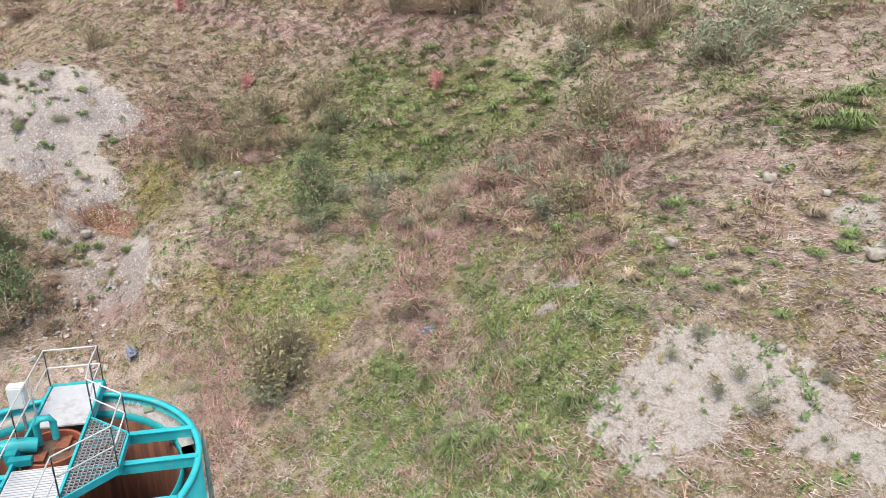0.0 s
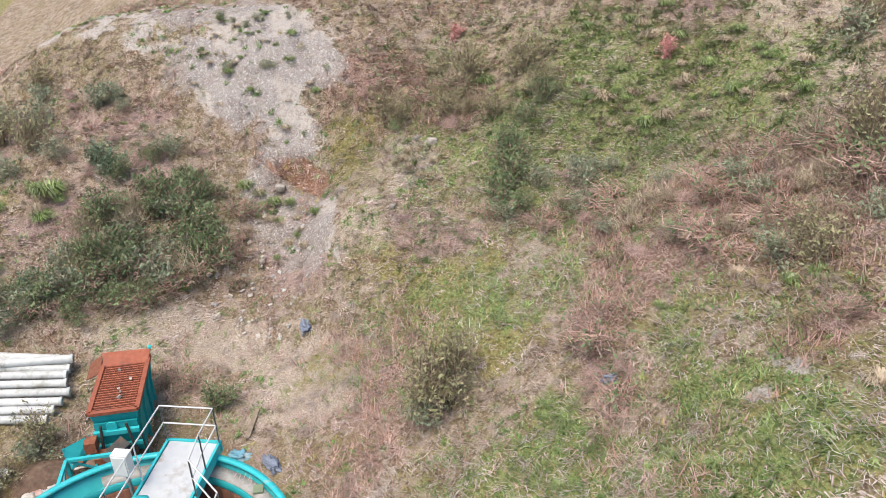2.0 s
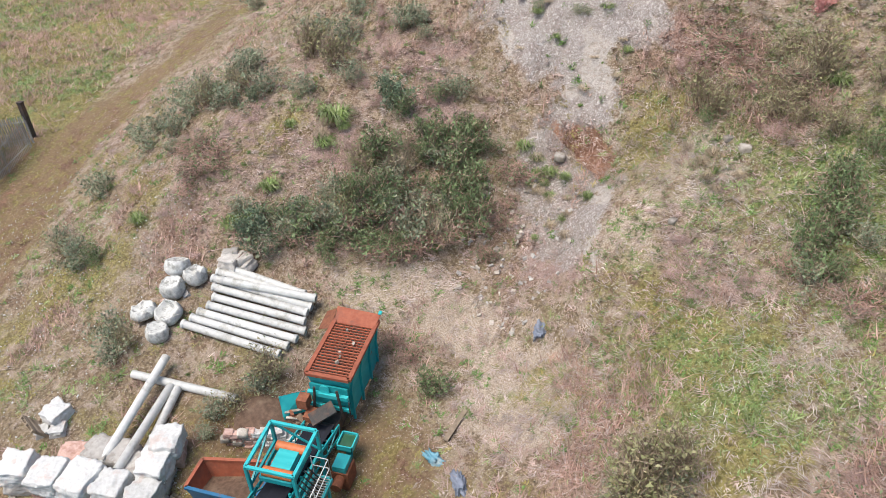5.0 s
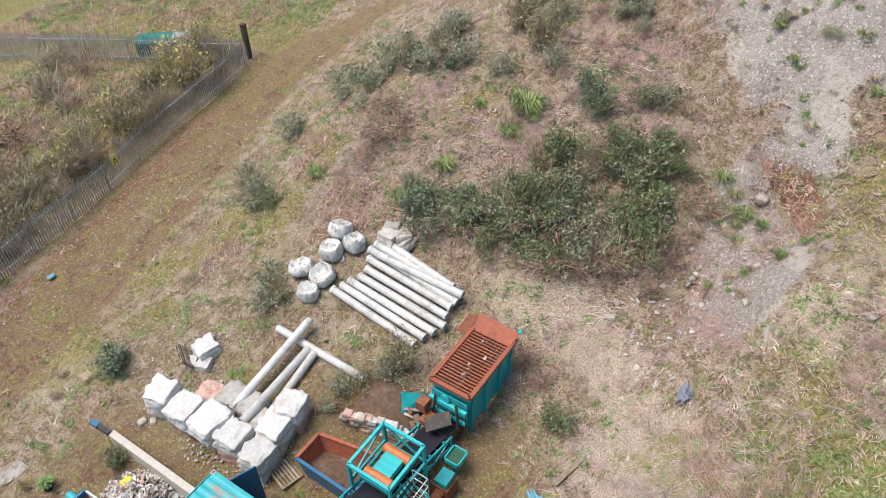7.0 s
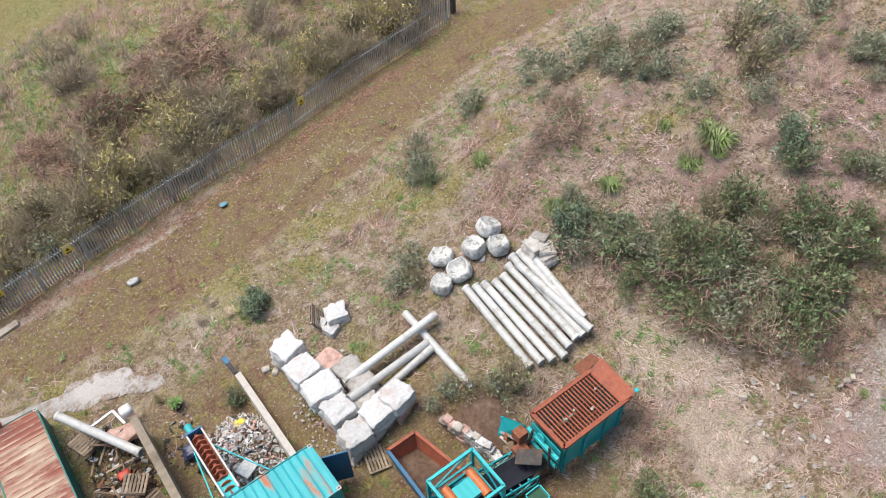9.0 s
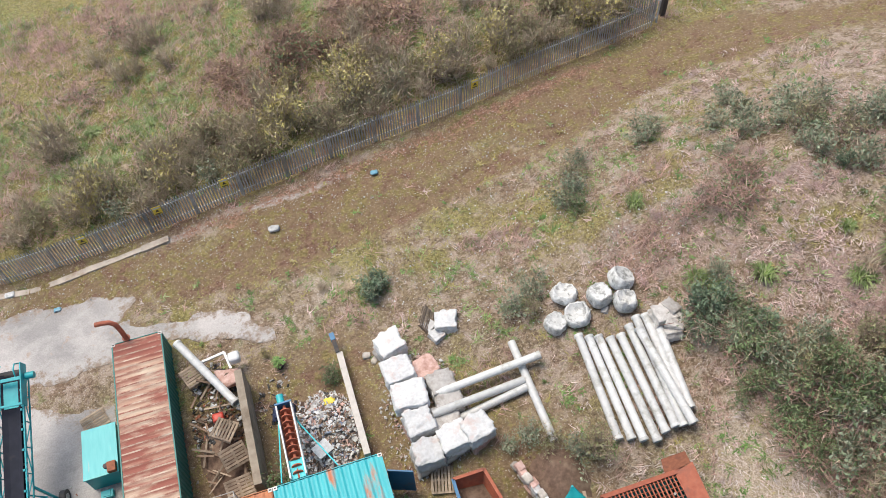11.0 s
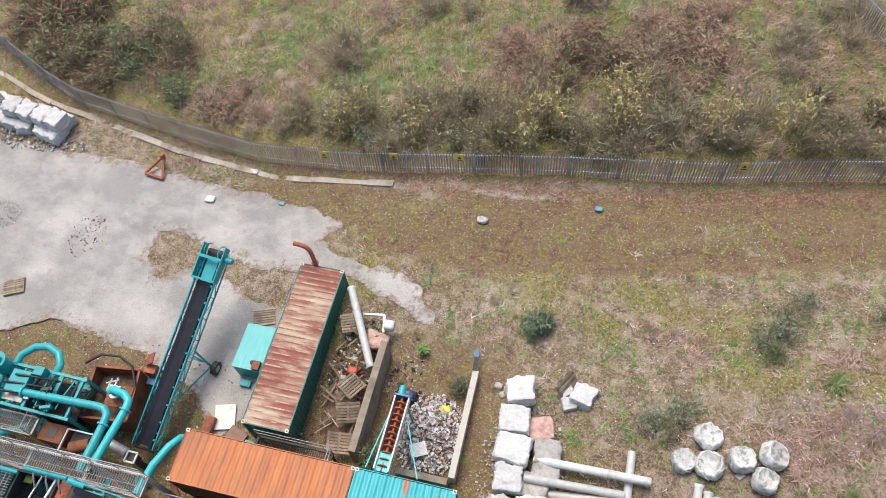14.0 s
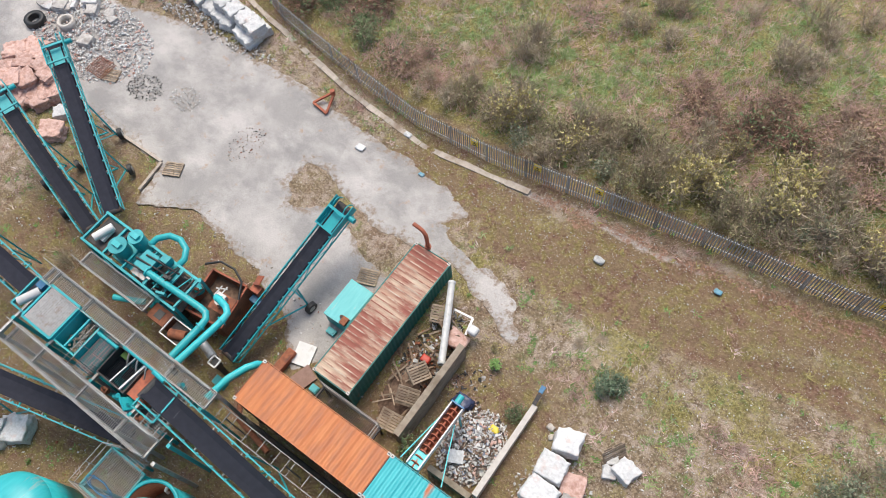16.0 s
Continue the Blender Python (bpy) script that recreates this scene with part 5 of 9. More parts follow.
# ---- sand and cyclone unit
cu = thing("cyclone_unit", "turquoise sand-washing unit with motors, drums and pipework on a skid", "washing plant", (-12, -0.8, gz(-12, -0.8)))
for y in (-1.75, 0.3):
    part("skid_beam", Mesh().beam((-16.0, y, 0.25), (-8.2, y - 0.1, 0.25), 0.2, 0.35), TEAL, cu)
    part("top_beam", Mesh().beam((-16.0, y, 3.0), (-8.2, y - 0.1, 3.0), 0.14, 0.2), TEAL, cu)
    for x in (-15.9, -14.2, -12.6, -10.8, -8.4):
        part("post", Mesh().span(x - 0.08, x + 0.08, y - 0.08, y + 0.08, 0.0, 3.0), TEAL, cu)
    for x in (-15.9, -12.6):
        part("brace", Mesh().beam((x, y, 0.4), (x + 1.7, y, 2.9), 0.07), TEAL, cu)
for x in (-15.9, -14.2, -12.6, -10.8, -9.6, -8.4):
    part("cross_beam", Mesh().beam((x, -1.75, 3.0), (x, 0.3, 3.0), 0.12, 0.16), TEAL, cu)
part("screen_deck", Mesh().span(-15.7, -13.9, -1.6, 0.15, 2.75, 2.9), DARK, cu)
part("vibrator_motor", Mesh().tube([(-15.1, -1.35, 3.4), (-14.7, -0.2, 3.4)], 0.24, 14).box((-14.9, -0.75, 3.1), (0.5, 0.9, 0.2)), WHITE, cu, "white electric motor")
for c, r, z in (((-13.3, -0.95), 0.5, 3.75), ((-12.75, 0.0), 0.42, 3.85)):
    part("cyclone", Mesh().tube([(c[0], c[1], 1.8), (c[0], c[1], 2.9), (c[0], c[1], z)], [r * 0.3, r, r], 24), CYAN, cu)
    part("cyclone_cap", Mesh().tube([(c[0], c[1], z), (c[0], c[1], z + 0.08)], [r * 1.1, r * 1.1], 24), TEAL, cu)
part("underflow_box", Mesh().span(-13.9, -12.2, -1.5, 0.2, 2.0, 2.6), TEAL, cu)
part("pump", Mesh().tube([(-11.4, -1.2, 1.2), (-11.4, -0.4, 1.2)], 0.55, 20), TEAL, cu)
part("pump_motor", Mesh().tube([(-10.2, -0.4, 1.3), (-9.2, -0.4, 1.3)], 0.35, 16), TEAL, cu)
part("pump_motor", Mesh().tube([(-9.5, 0.2, 1.7), (-8.6, -0.1, 1.7)], 0.3, 16), TEAL, cu)
part("sump", Mesh().span(-12.2, -9.0, -1.6, 0.2, 0.1, 1.0), DARK, cu)
part("belt_guard", Mesh().beam((-11.3, -1.3, 2.4), (-9.6, -1.0, 2.2), 0.3, 0.9), DARK, cu)
part("hopper_box", Mesh().span(-11.9, -10.9, -1.2, -0.1, 2.9, 3.5), TEAL, cu)
part("control_box", Mesh().span(-10.8, -10.3, -0.2, 0.25, 3.0, 3.6), TEAL, cu)
part("bend_pipe", Mesh().tube([(-12.3, 0.3, 3.0), (-12.2, 0.75, 3.1), (-11.7, 1.3, 3.1), (-11.0, 1.45, 3.1), (-10.3, 1.2, 3.1), (-10.0, 0.7, 3.0), (-10.1, 0.1, 2.9), (-10.2, -0.3, 2.4)], 0.19, 14), CYAN, cu)
for y0, x0 in ((-1.35, -12.4), (-0.85, -12.0), (-0.4, -11.6)):
    part("hose", Mesh().tube([(x0, y0, 3.6), (x0 + 0.9, y0 + 0.1, 3.5), (x0 + 2.0, y0 + 0.25, 3.1), (x0 + 2.7, y0 + 0.2, 2.3)], 0.06, 8), BLACK, cu)
for i in range(34):
    x, y = -12.2 + 3.9 * rng.rand(), -1.65 + 1.9 * rng.rand()
    part("bracket", Mesh().box((x, y, 1.6 + 1.9 * rng.rand()), (0.1 + 0.55 * rng.rand(), 0.06 + 0.12 * rng.rand(), 0.1 + 0.25 * rng.rand()), Euler((0, 0, rng.rand() * 0.4)).to_matrix()), (TEAL, TEAL, DARK, CYAN, BLACK, RUSTY)[i % 6], cu)
for i in range(9):
    x = -12.0 + 0.42 * i
    part("small_pipe", Mesh().tube([(x, -1.6 + 0.2 * rng.rand(), 2.2 + rng.rand()), (x + 0.1 * rng.randn(), -0.9, 2.7 + 0.8 * rng.rand()), (x + 0.3 * rng.randn(), 0.1, 2.3 + 0.9 * rng.rand())], 0.035 + 0.03 * rng.rand(), 8), (BLACK, TEAL, DARK)[i % 3], cu)
for x, y, z in ((-13.3, -0.95, 3.84), (-12.75, 0.0, 3.94)):
    part("inlet_box", Mesh().box((x, y, z + 0.08), (0.55, 0.3, 0.16)), CYAN, cu)
for x in (-11.6, -10.9, -10.2, -9.5):
    part("deck_bar", Mesh().beam((x, -1.7, 3.02), (x, 0.25, 3.02), 0.07, 0.1), TEAL, cu)
part("mid_platform", Mesh().span(-12.2, -8.5, -1.65, 0.2, 1.86, 1.9), DARK, cu)
part("slatted_guard", Mesh().span(-11.95, -10.9, -1.6, -0.7, 3.1, 3.16), STEEL, cu)
part("white_tag", Mesh().box((-10.7, -1.3, 3.25), (0.25, 0.18, 0.1)), WHITE, cu)
ud = thing("service_walkway", "grey grating service walkway with handrails beside the washing unit", "platform", (-12.5, -2.4, gz(-12.5, -2.4)))
part("deck", grating(-15.2, -10.0, -2.85, -2.0, 2.6), GRATE, ud)
part("frame", frame_rect(-15.2, -10.0, -2.85, -2.0, 2.5), STEEL, ud)
railing(ud, [(-15.2, -2.85, 2.6), (-10.0, -2.85, 2.6), (-10.0, -2.0, 2.6)])
for x in (-15.0, -12.6, -10.2):
    part("leg", Mesh().span(x - 0.05, x + 0.05, -2.8, -2.7, gz(x, -2.75) - 0.1, 2.5), STEEL, ud)

# sump tank with pump
sm = thing("sump_tank", "rusty open steel sump tank with a pump across it", "tank", (-7.6, 0.2, gz(-7.6, 0.2)))
z0, z1 = gz(-7.6, 0.2) - 0.1, 1.7
for a, b in (((-9.0, 1.4), (-6.6, 1.7)), ((-6.6, 1.7), (-6.1, -1.0)), ((-6.1, -1.0), (-8.6, -1.3)), ((-8.6, -1.3), (-9.0, 1.4))):
    part("wall", Mesh().beam((a[0], a[1], (z0 + z1) / 2), (b[0], b[1], (z0 + z1) / 2), 0.06, z1 - z0), RUSTY, sm)
    part("lip", Mesh().beam((a[0], a[1], z1), (b[0], b[1], z1), 0.12, 0.06), RED_RUST, sm)
part("silt", Mesh().add([(-9, 1.4, 0.8), (-8.6, -1.3, 0.8), (-6.1, -1.0, 0.8), (-6.6, 1.7, 0.8)], [(0, 1, 2, 3)]), SOIL, sm)
part("pump_plate", Mesh().box((-7.0, 0.1, 1.78), (1.3, 1.1, 0.06), Euler((0, 0, 0.1)).to_matrix()), RUSTY, sm)
part("pump_head", Mesh().tube([(-7.0, 0.1, 1.8), (-7.0, 0.1, 2.3)], 0.3, 14).box((-7.2, 0.4, 2.0), (0.6, 0.25, 0.35)), STEEL, sm)
part("valve_frame", Mesh().beam((-7.9, 0.6, 1.9), (-7.3, 0.9, 1.9), 0.06).beam((-7.7, 0.2, 1.9), (-7.7, 0.9, 1.9), 0.06).beam((-7.4, 0.4, 1.9), (-7.4, 1.0, 1.9), 0.06), WHITE, sm)
part("hose", Mesh().tube([(-9.3, 1.3, 2.2), (-8.6, 1.9, 2.3), (-7.6, 2.0, 2.3), (-6.9, 1.7, 2.0), (-6.4, 0.8, 1.8)], 0.07, 8), BLACK, sm)
wn_ = thing("hand_winch", "red steel winch frame on blue legs by the sump", "winch", (-6.1, 1.9, gz(-6.1, 1.9)))
part("drum_frame", Mesh().span(-6.5, -5.9, 1.7, 2.2, 0.9, 1.5), RED_RUST, wn_)
part("cover", Mesh().beam((-6.5, 2.3, 1.6), (-6.0, 2.4, 2.0), 0.6, 0.06), RED_RUST, wn_)
part("stand", Mesh().span(-6.5, -6.4, 1.7, 1.8, 0, 0.9).span(-6.0, -5.9, 1.7, 1.8, 0, 0.9).span(-6.5, -6.4, 2.1, 2.2, 0, 0.9).span(-6.0, -5.9, 2.1, 2.2, 0, 0.9).span(-6.4, -5.7, 1.3, 1.7, 0.2, 0.9), BLUE, wn_)


def pipe_run(label, pts, r, material, flange=()):
    root = thing("pipe", label, "pipe", (pts[0][0], pts[0][1], gz(pts[0][0], pts[0][1])))
    part("run", Mesh().tube(pts, r, 14), material, root)
    P = [Vector(p) for p in pts]
    for i in flange:
        d = (P[i + 1] - P[i]).normalized()
        part("flange", Mesh().tube([P[i], P[i] + d * 0.08], r * 1.45, 14), material, root)
    return root


pipe_run("turquoise steel delivery pipe bending down to the tower", [(-11.0, -1.1, 3.3), (-7.0, -0.95, 3.3), (-6.55, -1.0, 3.3), (-6.3, -1.25, 3.3), (-6.25, -1.7, 3.3), (-6.35, -4.0, 3.3)], 0.2, CYAN, (0, 4))
pipe_run("turquoise steel delivery pipe bending down to the sump", [(-7.0, 0.1, 2.2), (-6.9, 0.05, 2.9), (-6.5, 0.0, 3.25), (-5.9, -0.1, 3.3), (-5.55, -0.35, 3.3), (-5.5, -0.8, 3.3), (-5.9, -4.0, 3.3)], 0.2, CYAN, (0, 5))
pipe_run("tall turquoise pipe looping over to the tower", [(-2.2, -1.3, 1.0), (-2.2, -1.3, 2.8), (-2.3, -1.5, 3.2), (-2.6, -2.0, 3.35), (-3.0, -3.0, 3.35), (-3.2, -4.4, 3.35)], 0.2, CYAN, (0,))
pipe_run("rusty steel waste pipe on the ground", [(-2.6, -3.2, 1.6), (-1.8, -4.2, 1.6), (0.6, -4.6, 1.6)], 0.16, RUSTY)
pipe_run("turquoise vertical pipe at the cyclone unit", [(-10.6, -2.2, 0.3), (-10.6, -2.2, 1.3), (-10.4, -1.9, 1.6)], 0.2, CYAN)
pipe_run("turquoise drain pipe running under the tower", [(-12.2, -3.2, 2.2), (-10.5, -2.4, 2.2)], 0.18, CYAN)
dk = thing("discharge_chute", "rust-brown discharge chute with a white-framed opening", "chute", (-9.0, -2.6, 1.0))
part("chute_box", Mesh().span(-9.9, -8.6, -2.9, -2.0, 1.4, 2.2), RUSTY, dk)
part("chute_mouth", Mesh().span(-9.5, -9.0, -2.7, -2.2, 2.2, 2.22), BLACK, dk)
part("white_frame", frame_rect(-8.5, -6.9, -3.2, -2.1, 2.2, 0.07, 0.1), WHITE, dk)
part("pit", Mesh().span(-8.45, -6.95, -3.15, -2.15, 1.4, 1.7), DARK, dk)
part("screw", Mesh().tube([(-8.2, -2.9, 1.8), (-7.3, -2.5, 1.8)], 0.3, 12), RUSTY, dk)
ad = thing("air_duct", "grey steel duct with a square white-rimmed mouth", "duct", (-5.4, -2.4, gz(-5.4, -2.4)))
part("duct", Mesh().tube([(-6.5, -2.2, 1.6), (-5.3, -2.5, 1.7)], 0.25, 14), STEEL, ad)
part("mouth", frame_rect(-5.2, -4.7, -2.9, -2.4, 1.9, 0.08, 0.1), WHITE, ad)
part("mouth_floor", Mesh().span(-5.15, -4.75, -2.85, -2.45, 1.2, 1.8), BLACK, ad)
part("support", Mesh().span(-6.0, -5.9, -2.5, -2.2, gz(-6, -2.3), 1.4).span(-5.0, -4.9, -2.8, -2.5, gz(-5, -2.6), 1.3), DARK, ad)
solo("motor_cover", Mesh().span(-5.1, -4.4, -3.5, -3.0, gz(-4.8, -3.2), gz(-4.8, -3.2) + 0.7).span(-5.0, -4.5, -3.45, -3.05, gz(-4.8, -3.2) + 0.7, gz(-4.8, -3.2) + 0.76), CYAN, "turquoise motor cover beside the tower", "cover", (-4.8, -3.2, gz(-4.8, -3.2)))
# service pipes and light walkway between conveyor and orange container
sw = thing("cable_walkway", "light steel cable walkway along the feed conveyor", "walkway", (3, -4.6, gz(3, -4.6)))
for y in (-5.0, -4.2):
    part("stringer", Mesh().beam((-2.0, y, 4.2), (10.5, y, 3.6), 0.05), GRATE, sw)
for i in range(14):
    x = -1.8 + i * 0.94
    part("rung", Mesh().beam((x, -5.0, 4.2 - 0.045 * i), (x, -4.2, 4.2 - 0.045 * i), 0.04), GRATE, sw)
for x in (-1.5, 2.5, 6.5, 10.0):
    part("leg", Mesh().beam((x, -4.6, gz(x, -4.6)), (x, -4.6, 3.8), 0.08).beam((x, -5.0, 3.75), (x, -4.2, 3.75), 0.06), GRATE, sw)
pipe_run("dark water pipe along the ground by the container", [(-2.0, -4.0, 0.9), (4, -4.0, 1.0), (11, -4.1, 1.9)], 0.14, DARK)

# ---- thickener tank
TC, TR, TZ = (3.9, -11.4), 3.45, 12.55
tz0 = gz(*TC)
TA, TB = math.cos(radians(-17)), math.sin(radians(-17))


def tp(u, v, z=0.0):
    """A point by its run along the bridge and its distance across it."""
    return (TC[0] + u * TA - v * TB, TC[1] + u * TB + v * TA, TZ + z)


def spun(m):
    m.v = [tp(x, y, z) for x, y, z in m.v]
    return m


th = thing("thickener_tank", "tall turquoise steel thickener tank with a bridge platform and rusty inside", "tank", (*TC, tz0))
RUSTWALL = mat("streaked_rust", (0.13, 0.045, 0.03), (0.24, 0.10, 0.055), 3, 0.85, c3=(0.08, 0.035, 0.025), s3=1.6, at=0.52, soft=0.1, stretch=(2.5, 2.5, 0.25), bump=0.1)
part("shell", Mesh().ring(TC, TR - 0.04, TR, tz0 - 0.6, TZ, 72), CYAN, th)
part("rim", Mesh().ring(TC, TR - 0.1, TR + 0.04, TZ, TZ + 0.1, 72), CYAN, th)
part("launder_floor", Mesh().ring(TC, TR - 0.42, TR - 0.1, TZ - 0.55, TZ - 0.5, 72), RUSTWALL, th)
part("launder_wall", Mesh().ring(TC, TR - 0.46, TR - 0.42, TZ - 0.6, TZ - 0.2, 72), TEAL, th)
part("launder_silt", Mesh().ring(TC, TR - 0.42, TR - 0.11, TZ - 0.5, TZ - 0.14, 72, -1.6, 0.35), GREYBALE, th, "dried silt in the launder")
part("lining", Mesh().ring(TC, TR - 0.52, TR - 0.47, TZ - 4.5, TZ - 0.4, 72), RUSTWALL, th, "rust-streaked inner wall")
part("settled_silt", Mesh().disc((*TC, TZ - 3.2), TR - 0.5, 72), SOIL, th)
for u in (1.24, 0.06, -1.4):
    hw = math.sqrt((TR - 0.05) ** 2 - u ** 2)
    part("cross_beam", spun(Mesh().beam((u, -hw, -0.05), (u, -0.6, -0.05), 0.08, 0.26).beam((u, 0.6, -0.05), (u, hw, -0.05), 0.08, 0.26)), CYAN, th)
    part("beam_flange", spun(Mesh().span(u - 0.08, u + 0.08, -hw, -0.6, 0.1, 0.12).span(u - 0.08, u + 0.08, 0.6, hw, 0.1, 0.12)), CYAN, th)
for u0, u1 in ((1.68, 3.62), (-3.62, 0.0)):
    part("bridge_deck", spun(Mesh().span(u0, u1, -0.6, 0.6, 0.24, 0.28)), mat("deck_plate", (0.54, 0.55, 0.55), (0.62, 0.62, 0.61), 4, 0.55, 0.2, c3=(0.34, 0.28, 0.22), s3=1.3, at=0.62, bump=0.25), th, "grey steel deck plate")
    rb_ = Mesh()
    if u0 > 0:
        continue
    for i in range(int((u1 - u0) / 0.09)):
        rb_.span(u0 + 0.05 + i * 0.09, u0 + 0.065 + i * 0.09, -0.57, 0.57, 0.28, 0.288)
    tagged(part("tread_rib", spun(rb_), STEEL, th), kind="stuff")
for v in (-0.65, 0.65):
    part("bridge_girder", spun(Mesh().beam((-3.62, v, 0.17), (3.62, v, 0.17), 0.06, 0.3)), CYAN, th)
for u in (-3.62, 3.62):
    part("end_plate", spun(Mesh().beam((u, -0.7, 0.2), (u, 0.7, 0.17), 0.06, 0.3)), CYAN, th)
g_ = Mesh()
for i in range(27):
    u = -1.15 + i * 0.115
    v0 = -1.68 if -0.3 < u < 1.04 else -0.7 - 0.98 * (1 - min(1, max((-0.3 - u) / 0.9, (u - 1.04) / 0.86)))
    g_.span(u, u + 0.02, v0, -0.7, 0.24, 0.28)
for i in range(10):
    v = -0.76 - i * 0.098
    c_ = (-0.7 - v) / 0.98
    g_.span(-1.2 + 0.9 * c_, 1.9 - 0.86 * c_, v - 0.02, v, 0.24, 0.28)
part("side_grating", spun(g_), STEEL, th, "expanded metal side platform")
part("side_frame", spun(Mesh().beam((1.9, -0.7, 0.2), (1.04, -1.72, 0.2), 0.05, 0.18).beam((1.04, -1.72, 0.2), (-0.3, -1.72, 0.2), 0.05, 0.18).beam((-0.3, -1.72, 0.2), (-1.2, -0.7, 0.2), 0.05, 0.18)), CYAN, th)


def eccentric(m):
    m.v = [(x + 0.93, y, z) for x, y, z in m.v]
    return spun(m)


part("drive_well", eccentric(Mesh().tube([(0, 0, -1.0), (0, 0, 0.2)], 0.72, 30, False).tube([(0, 0, 0.2), (0, 0, -1.0)], 0.66, 30, False).ring((0, 0), 0.66, 0.72, 0.18, 0.2, 30)), RED_RUST, th, "rust-red centre well")
part("well_cap", eccentric(Mesh().tube([(0, 0, -0.2), (0, 0, 0.02)], [0.64, 0.6], 24)), SOIL, th)
part("well_silt", eccentric(Mesh().box((0.25, -0.2, 0.06), (0.5, 0.3, 0.14)).box((-0.2, 0.25, 0.05), (0.4, 0.3, 0.12))), RUSTY, th)
part("feed_pipe", eccentric(Mesh().tube([(-0.35, 3.6, 0.25), (-0.25, 1.6, 0.38), (-0.1, 0.75, 0.42), (0.0, 0.3, 0.3)], 0.18, 14)), CYAN, th)
part("elbow", eccentric(Mesh().tube([(0.3, 0.35, 0.1), (0.3, 0.35, 0.65), (0.32, 0.25, 0.8), (0.34, 0.05, 0.8), (0.35, -0.02, 0.65), (0.35, -0.02, 0.2)], 0.085, 12)), CYAN, th)
part("valve_block", eccentric(Mesh().box((-0.3, 0.75, 0.3), (0.4, 0.25, 0.25)).box((-0.6, 0.5, 0.3), (0.2, 0.5, 0.16))), TEAL, th)
for run in ([(0.85, 0.66), (3.6, 0.66), (3.6, -0.66), (2.7, -0.66)], [(-3.6, 0.66), (0.85, 0.66)], [(2.7, -0.66), (1.9, -0.75), (1.04, -1.72), (-0.3, -1.72), (-1.2, -0.7), (-3.6, -0.66)]):
    railing(th, [tp(u, v, 0.28) for u, v in run], 1.1, WHITE)
sb_ = part("switch_box", spun(Mesh().span(1.95, 2.2, 0.74, 1.1, 0.7, 1.3)), WHITE, th, "white electrical box")
part("box_door", spun(Mesh().span(1.93, 1.95, 0.77, 1.07, 0.74, 1.26)), WHITE, sb_)
part("box_post", spun(Mesh().span(2.05, 2.11, 0.86, 0.92, 0.0, 0.7)), STEEL, th)
wd = Mesh()
for i in range(90):
    a = radians(-62 + 70 * rng.rand() - 17)
    r_ = TR - 0.15 - 0.25 * rng.rand()
    x, y = TC[0] + r_ * math.cos(a), TC[1] + r_ * math.sin(a)
    s = 0.1 + 0.14 * rng.rand()
    wd.add([(x, y, TZ - 0.24), (x + 0.03, y + 0.03, TZ - 0.24), (x + s * rng.randn() * 0.6, y + s * rng.randn() * 0.6, TZ - 0.2 + s)], [(0, 1, 2)])
tagged(part("launder_weed", wd, PINKST, th, "dry weeds growing in the launder"), kind="stuff")
part("weed_clump", Mesh().box((*tp(2.6, -1.9)[:2], TZ - 0.12), (0.25, 0.22, 0.08)), LEAF_G, th)
part("ladder_rail", Mesh().tube([(3.4, -14.95, tz0), (3.4, -14.95, TZ + 0.2)], 0.03, 6).tube([(3.85, -14.95, tz0), (3.85, -14.95, TZ + 0.2)], 0.03, 6), STEEL, th)

# ---- feed hopper
hx0, hx1, hy0, hy1, hz = 18.8, 22.5, -8.0, -6.1, 5.2
gh = gz(20.5, -7) - 0.15
fh = thing("feed_hopper", "turquoise feed hopper with a rusty bar grid on top", "hopper", (20.6, -7.05, gh))
bx0, bx1, by0, by1 = 19.0, 22.3, -7.85, -6.25
m = Mesh()
top = [(hx0, hy0, hz - 0.1), (hx1, hy0, hz - 0.1), (hx1, hy1, hz - 0.1), (hx0, hy1, hz - 0.1)]
mid = [(bx0, by0, hz - 1.0), (bx1, by0, hz - 1.0), (bx1, by1, hz - 1.0), (bx0, by1, hz - 1.0)]
low = [(bx0, by0, gh + 0.3), (bx1, by0, gh + 0.3), (bx1, by1, gh + 0.3), (bx0, by1, gh + 0.3)]
m.add(top + mid + low, [(i, (i + 1) % 4, 4 + (i + 1) % 4, 4 + i) for i in range(4)] + [(4 + i, 4 + (i + 1) % 4, 8 + (i + 1) % 4, 8 + i) for i in range(4)])
part("body", m, TEAL, fh)
for x in (19.1, 20.2, 21.3, 22.2):
    part("stiffener", Mesh().beam((x, hy0 - 0.03, hz - 0.1), (x, by0 - 0.05, hz - 1.0), 0.08).beam((x, by0 - 0.05, hz - 1.0), (x, by0 - 0.05, gh), 0.1), TEAL, fh)
    part("stiffener", Mesh().beam((x, by1 + 0.05, hz - 1.0), (x, by1 + 0.05, gh), 0.1), TEAL, fh)
part("top_rim", frame_rect(hx0, hx1, hy0, hy1, hz, 0.18, 0.14), RED_RUST, fh)
for i in range(19):
    x = hx0 + 0.2 + i * 0.165
    part("grid_bar", Mesh().span(x, x + 0.05, hy0 + 0.08, hy1 - 0.08, hz - 0.06, hz + 0.02), RED_RUST, fh)
for i in range(9):
    y = hy0 + 0.2 + i * 0.19
    part("cross_bar", Mesh().span(hx0 + 0.1, hx0 + 3.2, y, y + 0.035, hz - 0.08, hz - 0.02), RUSTY, fh)
